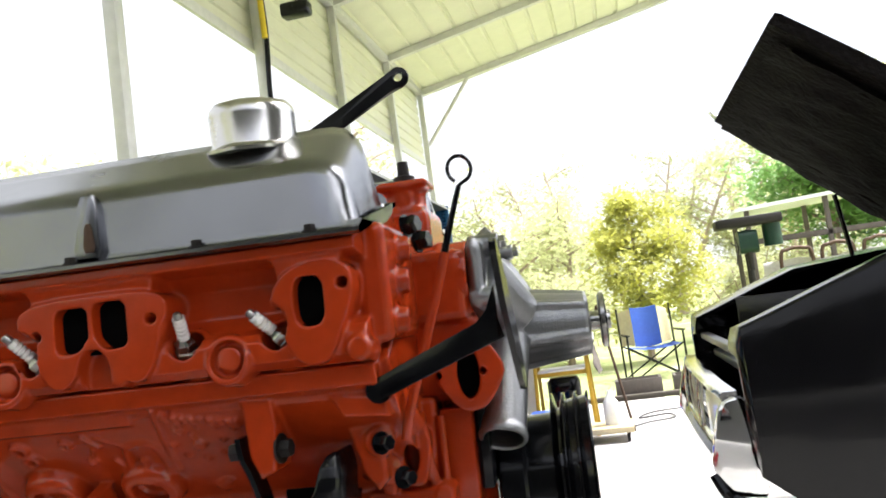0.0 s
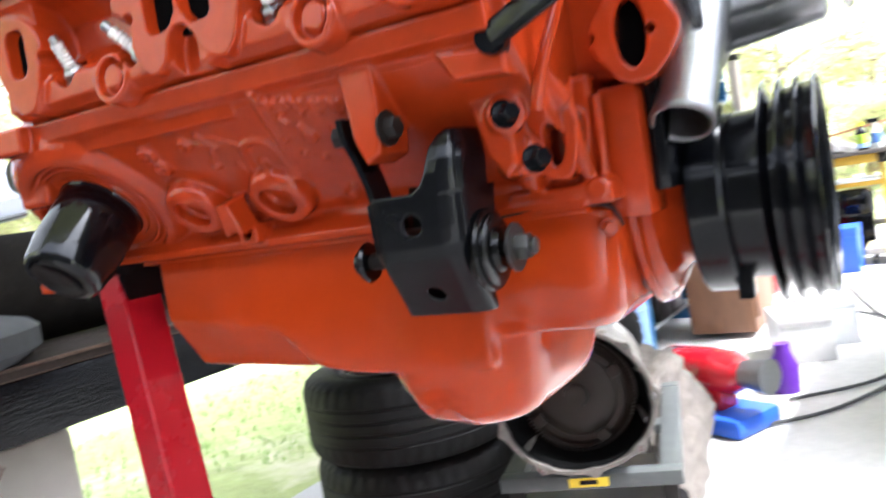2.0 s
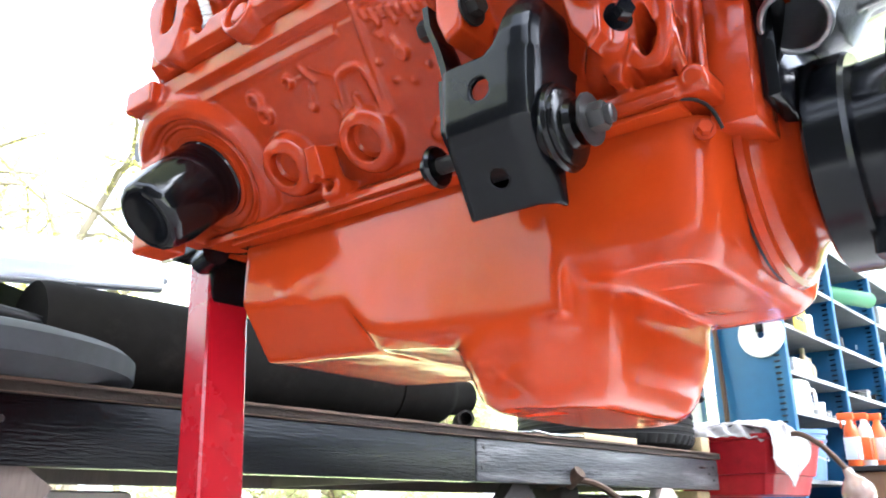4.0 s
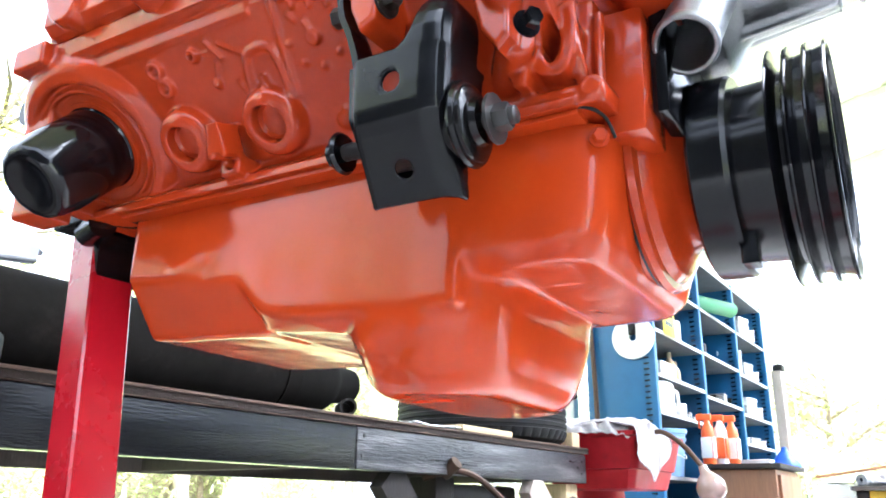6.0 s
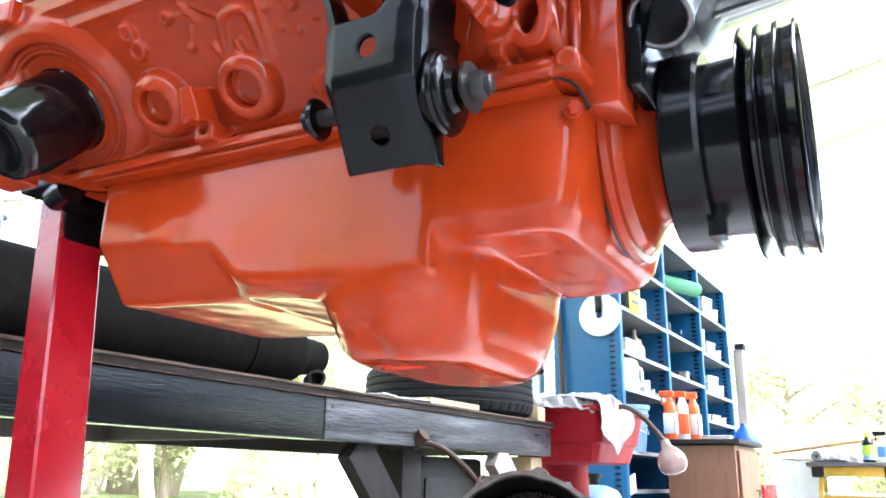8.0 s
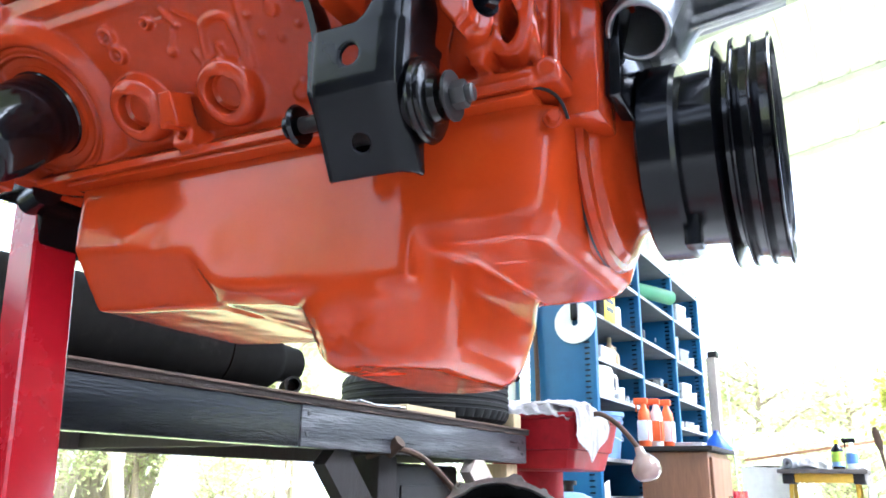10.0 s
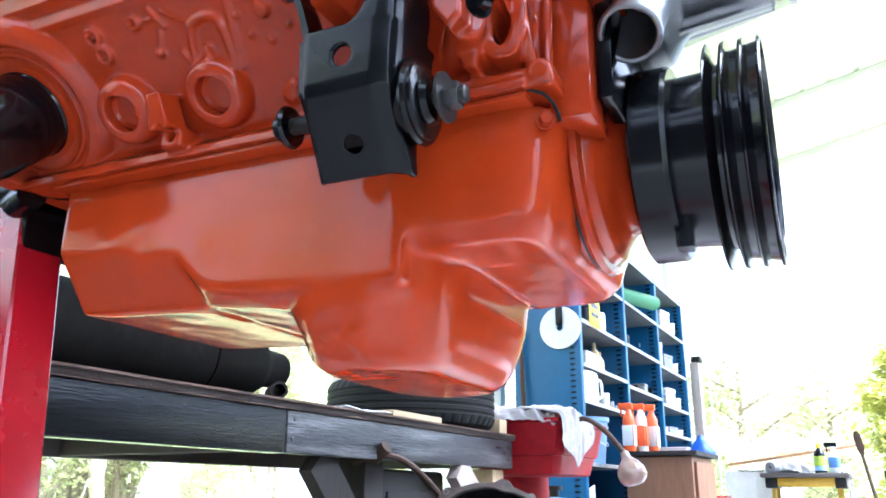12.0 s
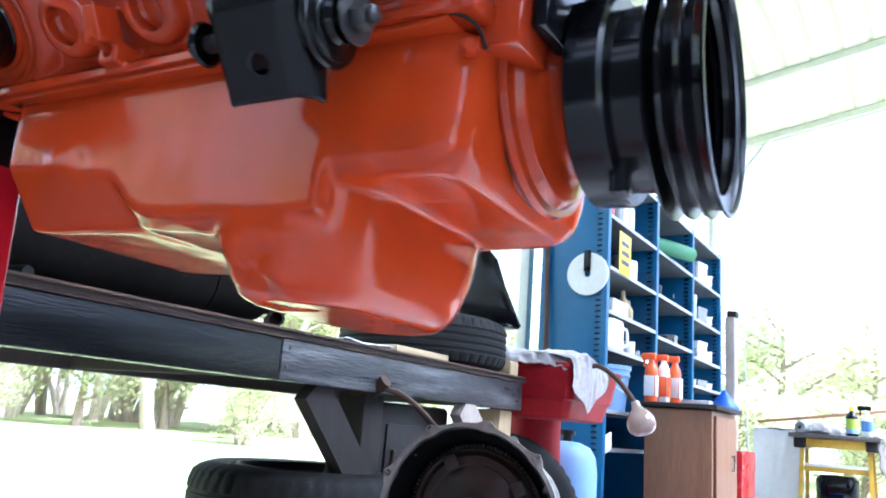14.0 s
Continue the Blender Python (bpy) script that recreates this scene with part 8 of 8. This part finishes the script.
def yard():
    s = thing("open_shed", (4.0, 14.5, -0.07), "low open shed with a pale sheet roof on thin posts", "shed")
    bm = B()
    slab(bm, [(-1.6, 0), (1.8, 0.16), (1.8, 0.22), (-1.6, 0.06)], (4.0, 13.6, 2.28), (1, 0, 0), (0, 0, 1), -1.8)
    part("roof", bm, M_LABEL, s, "pale sheet roof")
    for x in (2.6, 3.9, 5.5):
        for y in (13.7, 15.3):
            bm = B()
            box(bm, (x - 0.04, y - 0.04, -0.07), (x + 0.04, y + 0.04, 2.3 + (x - 2.4) * 0.05), 0.005)
            part("post", bm, M_GREYWOOD, s)
    bm = B()
    box(bm, (2.6, 13.66, 1.68), (5.6, 13.72, 1.78), 0.004)
    part("rail", bm, M_GREYWOOD, s)
    # clutter in front of it
    b = thing("metal_bench", (3.4, 12.4, -0.07), "rusty tubular frame piled with pale junk", "frame")
    for x in (2.75, 3.35, 3.95):
        bm = B()
        tube(bm, curve_pts([(x, 12.2, -0.07), (x, 12.2, 1.3), (x + 0.12, 12.2, 1.48), (x + 0.35, 12.2, 1.48), (x + 0.47, 12.2, 1.3), (x + 0.47, 12.2, -0.07)], 5), 0.03, 8)
        part("hoop", bm, M_RUST, b)
    bm = B()
    cloth_sheet(bm, (2.5, 12.3, 1.32), (2.2, 0.2, 0.0), (0, 0.5, -1.0), 0.12, 3, 20)
    solo("tarpaulin", bm, M_CLOTH, "faded pale tarpaulin over junk in the yard", "tarpaulin", angle=70)
    # timber troughs on the slab's edge
    for x, l in ((0.3, 0.5), (0.95, 0.55)):
        t = thing("timber_trough", (x, 8.15, -0.07), "dark weathered timber trough on the slab's edge", "trough", "timber troughs")
        bm = B()
        box(bm, (-l / 2, -0.16, 0.0), (l / 2, -0.13, 0.27), 0.005)
        part("board", bm, M_GREYWOOD, t, local=True)
        for q in (((-l / 2, 0.13, 0), (l / 2, 0.16, 0.27)), ((-l / 2, -0.13, 0), (-l / 2 + 0.03, 0.13, 0.27)), ((l / 2 - 0.03, -0.13, 0), (l / 2, 0.13, 0.27)), ((-l / 2, -0.13, 0), (l / 2, 0.13, 0.03))):
            bm = B()
            box(bm, q[0], q[1], 0.004)
            part("board", bm, M_GREYWOOD, t, local=True)
    bm = B()
    box(bm, (-0.4, 7.9, 0.0), (1.6, 8.0, 0.05), 0.006)
    solo("edge_plank", bm, M_GREYWOOD, "weathered plank along the slab's edge", "plank")


yard()


def saw_table():
    t = thing("folding_workbench", (-0.34, 6.06, 0.0), "worn yellow and black folding workbench loaded with bottles and rags", "folding bench")
    for k in (-1, 1):
        for q in (-1, 1):
            bm = B()
            slab(bm, [(-0.016, 0), (0.016, 0), (0.014, 0.7), (-0.014, 0.7)], (q * 0.24, k * 0.24, 0.0), (1, 0, 0), (-0.03 * q, -0.18 * k, 1), 0.022, 0.003)
            part("leg", bm, M_OCHRE, t, local=True)
        bm = B()
        box(bm, (-0.235, k * 0.135 - 0.012, 0.52), (0.235, k * 0.135 + 0.012, 0.555), 0.003)
        part("cross_bar", bm, M_OCHRE, t, local=True)
        bm = B()
        box(bm, (-0.3, k * 0.12 - 0.1, 0.755), (0.3, k * 0.12 + 0.1, 0.785), 0.005)
        part("jaw", bm, M_GREYWOOD, t, local=True)
        bm = B()
        box(bm, (-0.19, k * 0.15 - 0.02, 0.69), (0.2, k * 0.15 + 0.02, 0.754), 0.006)
        part("beam", bm, M_OCHRE, t, "worn ochre beam", local=True)
        bm = B()
        box(bm, (k * 0.235 - 0.04, -0.17, 0.68), (k * 0.235 + 0.04, 0.17, 0.754), 0.01)
        part("end_block", bm, M_GREASE, t, "dark end casting", local=True)
    bm = B()
    box(bm, (-0.2, -0.15, 0.555), (0.2, 0.15, 0.575), 0.004)
    part("shelf", bm, M_WHITEP, t, "pale shelf board", local=True)
    bm = B()
    rings = []
    for z, k in ((0.3, 0.9), (0.32, 1.0), (0.47, 1.0), (0.5, 0.8), (0.505, 0.2)):
        rings.append([(-0.34 + a * k, 6.02 + b * k, z) for a, b in round_poly([(-0.14, -0.1), (0.14, -0.1), (0.14, 0.1), (-0.14, 0.1)], 0.2, 2)])
    loft(bm, rings)
    box(bm, (-0.47, 5.93, 0.0), (-0.21, 6.11, 0.31), 0.01)
    solo("tool_case", bm, M_CARBLK, "dark tool case standing under the folding bench", "tool case")
    # rags, roll, boxes
    for x, y, sx, sy, h, m, lab, turn in ((-0.47, 6.02, 0.14, 0.12, 0.05, M_GREYP, "dull grey box in the clutter on the folding bench", 12), (-0.34, 6.08, 0.12, 0.14, 0.045, M_TAN, "tan carton in the clutter on the folding bench", -20), (-0.1, 6.12, 0.1, 0.1, 0.06, M_WHITEP, "white carton in the clutter on the folding bench", 30)):
        carton((x, y, 0.785), (sx, sy, h), m, lab, "parts_box", turn=turn)
    bm = B()
    drape(bm, [(-0.62, 5.93, 0.8), (-0.56, 5.95, 0.87), (-0.48, 5.98, 0.875), (-0.36, 5.98, 0.85), (-0.25, 5.98, 0.815)], [(0, -0.05, -0.06), (0, 0, 0), (0, 0.1, 0.012), (0, 0.2, -0.06)], 0.022, 6)
    solo("rag", bm, M_CLOTH, "heap of dirty grey rags on the folding bench", "rag", angle=70)
    bm = B()
    lathe(bm, [(0, 0.012), (0, 0.036), (0.004, 0.04), (0.11, 0.04), (0.114, 0.036), (0.114, 0.012)], (-0.565, 5.86, 0.827), (0.25, 0.95, 0), 24, closed=True)
    solo("paper_roll", bm, M_GREYP, "grey tape roll lying on the folding bench", "roll")
    bm = B()
    box(bm, (-0.5, -0.045, -0.009), (0.5, 0.045, 0.009), 0.003, Matrix.Translation((-0.42, 6.22, 0.93)) @ Matrix.Rotation(radians(-8), 4, "Y"))
    solo("board", bm, M_PLANKORG, "orange brown board lying aslant across the folding bench", "board")
    # cloth over the end of the bench
    bm = B()
    cloth_sheet(bm, (-0.09, 5.9, 0.8), (0.03, 0.3, 0.0), (0.055, 0, -0.3), 0.02, 9, 20)
    solo("cloth", bm, M_BLANKET, "dark cloth hanging over the end of the folding bench", "cloth", angle=70)
    sp = thing("long_paddle", (0.2, 5.93, 0), "dark wooden paddle leaning on the folding bench", "paddle")
    bm = B()
    rod(bm, (0.2, 5.9, 0.0), (0.055, 5.93, 0.93), 0.012, seg=10)
    part("shaft", bm, M_RUST, sp)
    bm = B()
    slab(bm, [(-0.013, 0), (0.013, 0), (0.026, 0.05), (0.026, 0.13), (0.012, 0.17), (-0.012, 0.17), (-0.026, 0.13), (-0.026, 0.05)], (0.06, 5.928, 0.91), (1, 0, 0.16), (-0.16, 0.05, 1), 0.016, 0.003)
    part("blade", bm, M_RUST, sp)
    bt = bottle((-0.225, 5.92, 0.785), 0.042, 0.21, M_BLACK, M_YELLOW, "dark bottle with lime label and yellow cap on folding bench")
    bm = B()
    lathe(bm, [(0.05, 0.0425), (0.05, 0.0432), (0.12, 0.0432), (0.12, 0.0425)], (0, 0, 0), (0, 0, 1), 20, closed=True)
    part("label", bm, M_LIME, bt, "lime label", local=True)
    bm = B()
    lathe(bm, [(0.018, 0.0425), (0.018, 0.0432), (0.0495, 0.0432), (0.0495, 0.0425)], (0, 0, 0), (0, 0, 1), 20, closed=True)
    part("label", bm, M_LBLUE, bt, "pale blue label", local=True)
    sb = thing("spray_bottle", (-0.135, 6.0, 0.785), "clear spray bottle with a dark trigger and violet label", "bottle", "spray bottles")
    bm = B()
    lathe(bm, [(0, 0), (0, 0.036), (0.006, 0.04), (0.12, 0.038), (0.16, 0.016), (0.19, 0.014), (0.19, 0)], (0, 0, 0), (0, 0, 1), 22)
    part("body", bm, M_WHITEP, sb, local=True)
    bm = B()
    lathe(bm, [(0.04, 0.0395), (0.04, 0.0408), (0.115, 0.0395), (0.115, 0.038)], (0, 0, 0), (0, 0, 1), 22, closed=True)
    part("label", bm, M_BLUELBL, sb, "violet blue label", local=True)
    bm = B()
    box(bm, (-0.06, -0.012, 0.188), (0.03, 0.012, 0.222), 0.006)
    box(bm, (-0.046, -0.006, 0.15), (-0.036, 0.006, 0.19), 0.002)
    part("trigger_head", bm, M_BLACK, sb, "dark trigger head", local=True)
    bm = B()
    rings = []
    for z, w in ((0.0, 0.09), (0.02, 0.1), (0.2, 0.1), (0.25, 0.06), (0.3, 0.025), (0.32, 0.025)):
        rings.append([(0.04 + a * 0.62, 5.6 + b * 0.62, 0.12 + z * 0.85) for a, b in round_poly([(-w, -w * 0.7), (w, -w * 0.7), (w, w * 0.7), (-w, w * 0.7)], 0.2, 2)])
    loft(bm, rings)
    solo("jug", bm, M_WHITEP, "white plastic jug on a low tan dolly", "jug")
    d = thing("low_dolly", (0.0, 5.6, 0), "dull tan low dolly on small black castors", "dolly")
    bm = B()
    box(bm, (-0.25, -0.2, 0.075), (0.2, 0.2, 0.12), 0.006)
    part("deck", bm, M_TAN, d, local=True)
    for x in (-0.2, 0.15):
        for y in (-0.15, 0.15):
            bm = B()
            rod(bm, (x - 0.012, y, 0.035), (x + 0.012, y, 0.035), 0.035, seg=18)
            part("castor", bm, M_BLACK, d, local=True)
    f = thing("covered_crate", (-0.78, 6.45, 0), "crate under a white crumpled sheet behind the cabinet", "crate")
    bm = B()
    box(bm, (-0.93, 6.3, 0.0), (-0.64, 6.6, 0.8), 0.01)
    part("crate", bm, M_GREYWOOD, f)
    bm = B()
    cloth_sheet(bm, (-0.965, 6.27, 0.81), (0.36, 0, 0.0), (0, -0.02, -0.66), 0.014, 21, 30)
    cloth_sheet(bm, (-0.965, 6.27, 0.82), (0.36, 0, 0.0), (0, 0.34, 0.0), 0.01, 5, 20)
    part("sheet", bm, M_WHITEP, f, "white crumpled sheet")
    carton((-0.42, 5.3, 0), (0.3, 0.3, 0.3), M_BLUEP, "bright blue plastic crate on the slab", "plastic_crate", "crate")
    carton((-0.86, 4.75, 0.0), (0.3, 0.4, 0.62), M_RED, "red tool chest beside the brown cabinet", "tool_chest", "tool chest")


saw_table()


def floor_things():
    # shop vacuum bits and a red sander on the slab behind the gearbox
    v = thing("floor_grinder", (-0.5, 2.05, 0), "red and grey power tool with a blue base on the slab", "power tool", turn=-25)
    bm = B()
    rings = []
    for x, r in ((-0.22, 0.05), (-0.18, 0.075), (0.0, 0.08), (0.1, 0.075), (0.14, 0.05)):
        rings.append([(x, math.cos(a) * r, 0.2 + math.sin(a) * r) for a in [2 * math.pi * i / 20 for i in range(20)]])
    loft(bm, rings)
    part("motor", bm, M_RED, v, "red motor housing", local=True)
    bm = B()
    box(bm, (-0.2, -0.12, 0.0), (0.18, 0.12, 0.07), 0.02)
    part("base", bm, M_BLUEP, v, "blue base", local=True)
    bm = B()
    box(bm, (-0.06, -0.05, 0.06), (0.06, 0.05, 0.16), 0.01)
    part("pedestal", bm, M_RED, v, local=True)
    bm = B()
    rod(bm, (0.12, 0, 0.2), (0.24, 0, 0.2), 0.045, 0.06, seg=20)
    part("wheel_guard", bm, M_ALU, v, local=True)
    bm = B()
    rod(bm, (-0.28, 0.0, 0.2), (-0.2, 0, 0.2), 0.05, seg=18)
    part("end_cap", bm, M_GREYP, v, local=True)
    bm = B()
    lathe(bm, [(0, 0), (0, 0.05), (0.1, 0.055), (0.16, 0.03), (0.19, 0.03), (0.19, 0)], (-0.33, 2.45, 0), (0, 0, 1), 20)
    solo("purple_bottle", bm, mat("purple_plastic", (0.1, 0.02, 0.3), 0.4), "squat purple plastic bottle on the slab", "bottle")
    for k, pts in enumerate((((-0.3, 2.3, 0.012), (0.0, 2.6, 0.012), (0.1, 3.2, 0.012), (-0.1, 3.8, 0.012), (-0.3, 4.6, 0.012)), ((0.1, 5.9, 0.012), (0.3, 6.2, 0.012), (0.55, 6.35, 0.012), (0.5, 6.6, 0.012), (0.25, 6.5, 0.012), (0.4, 6.8, 0.012), (0.8, 6.9, 0.012)), ((-0.35, 2.0, 0.012), (-0.1, 2.25, 0.012), (0.15, 2.9, 0.012), (0.05, 3.5, 0.012), (-0.35, 4.0, 0.012)))):
        bm = B()
        tube(bm, curve_pts(pts, 8), 0.007, 7)
        solo("power_cord", bm, M_CORD, "dark power cord lying on the slab", "cord", "power cords")
    for x, y, m in ((-0.35, 3.0, M_WHITEP), (-0.28, 3.3, M_LABEL)):
        carton((x, y, 0), (0.22, 0.3, 0.2), m, "white plastic bin on the slab by the cabinet", "plastic_bin", "bin", 20)
    # strap and work light on the carport frame
    s = thing("tie_strap", (EAVE_X + 0.045, 3.4, 2.4), "black and yellow strap tied to a carport post", "strap")
    bm = B()
    tube(bm, curve_pts([(EAVE_X + 0.05, 3.38, 3.4), (EAVE_X + 0.055, 3.4, 3.0), (EAVE_X + 0.045, 3.38, 2.6), (EAVE_X + 0.07, 3.36, 2.3), (EAVE_X + 0.08, 3.36, 2.1)], 6), 0.016, 8)
    part("webbing", bm, M_BLACK, s)
    bm = B()
    tube(bm, [(EAVE_X + 0.053, 3.37, 3.2), (EAVE_X + 0.058, 3.37, 2.95)], 0.018, 8)
    part("yellow_tab", bm, M_YELLOW, s)
    bm = B()
    lathe(bm, [(-0.02, 0.038), (-0.02, 0.05), (0.02, 0.05), (0.02, 0.038)], (EAVE_X, 3.42, 2.45), (0, 0, 1), 16, closed=True)
    part("knot", bm, M_BLACK, s)
    w = thing("work_light", (-1.4, 3.42, 3.1), "small black work light hung under the roof", "lamp")
    bm = B()
    box(bm, (-1.48, 3.36, 3.05), (-1.3, 3.46, 3.14), 0.02)
    part("housing", bm, M_BLACK, w)
    bm = B()
    rod(bm, (-1.39, 3.42, 3.14), (-1.39, 3.42, 3.42), 0.006, seg=8)
    part("stem", bm, M_BLACK, w)


floor_things()


# ---- unseen walls added behind and beside the camera to block light ----
def house():
    h = thing("house", (1.5, -3.2, 0), "unseen dark walls added to block sun and sky", "house", kind="structure")
    # the tall one keeps sun off the engine, the low one darkens reflections
    for nm, a, b in (("wall", (-1.35, -3.1, -0.07), (3.1, -2.8, 2.6)), ("low_wall", (-6.5, -3.05, -0.07), (-1.352, -2.85, 1.45)),
                     ("wall", (2.8, -1.5, -0.07), (3.1, 0.75, 6.8))):
        bm = B()
        box(bm, a, b)
        part(nm, bm, M_LIGHTBLOCK, h)
    bm = B()
    box(bm, (2.62, -1.6, 6.8), (5.8, 0.85, 6.95), 0.01)
    part("roof", bm, M_FRAME, h)


house()
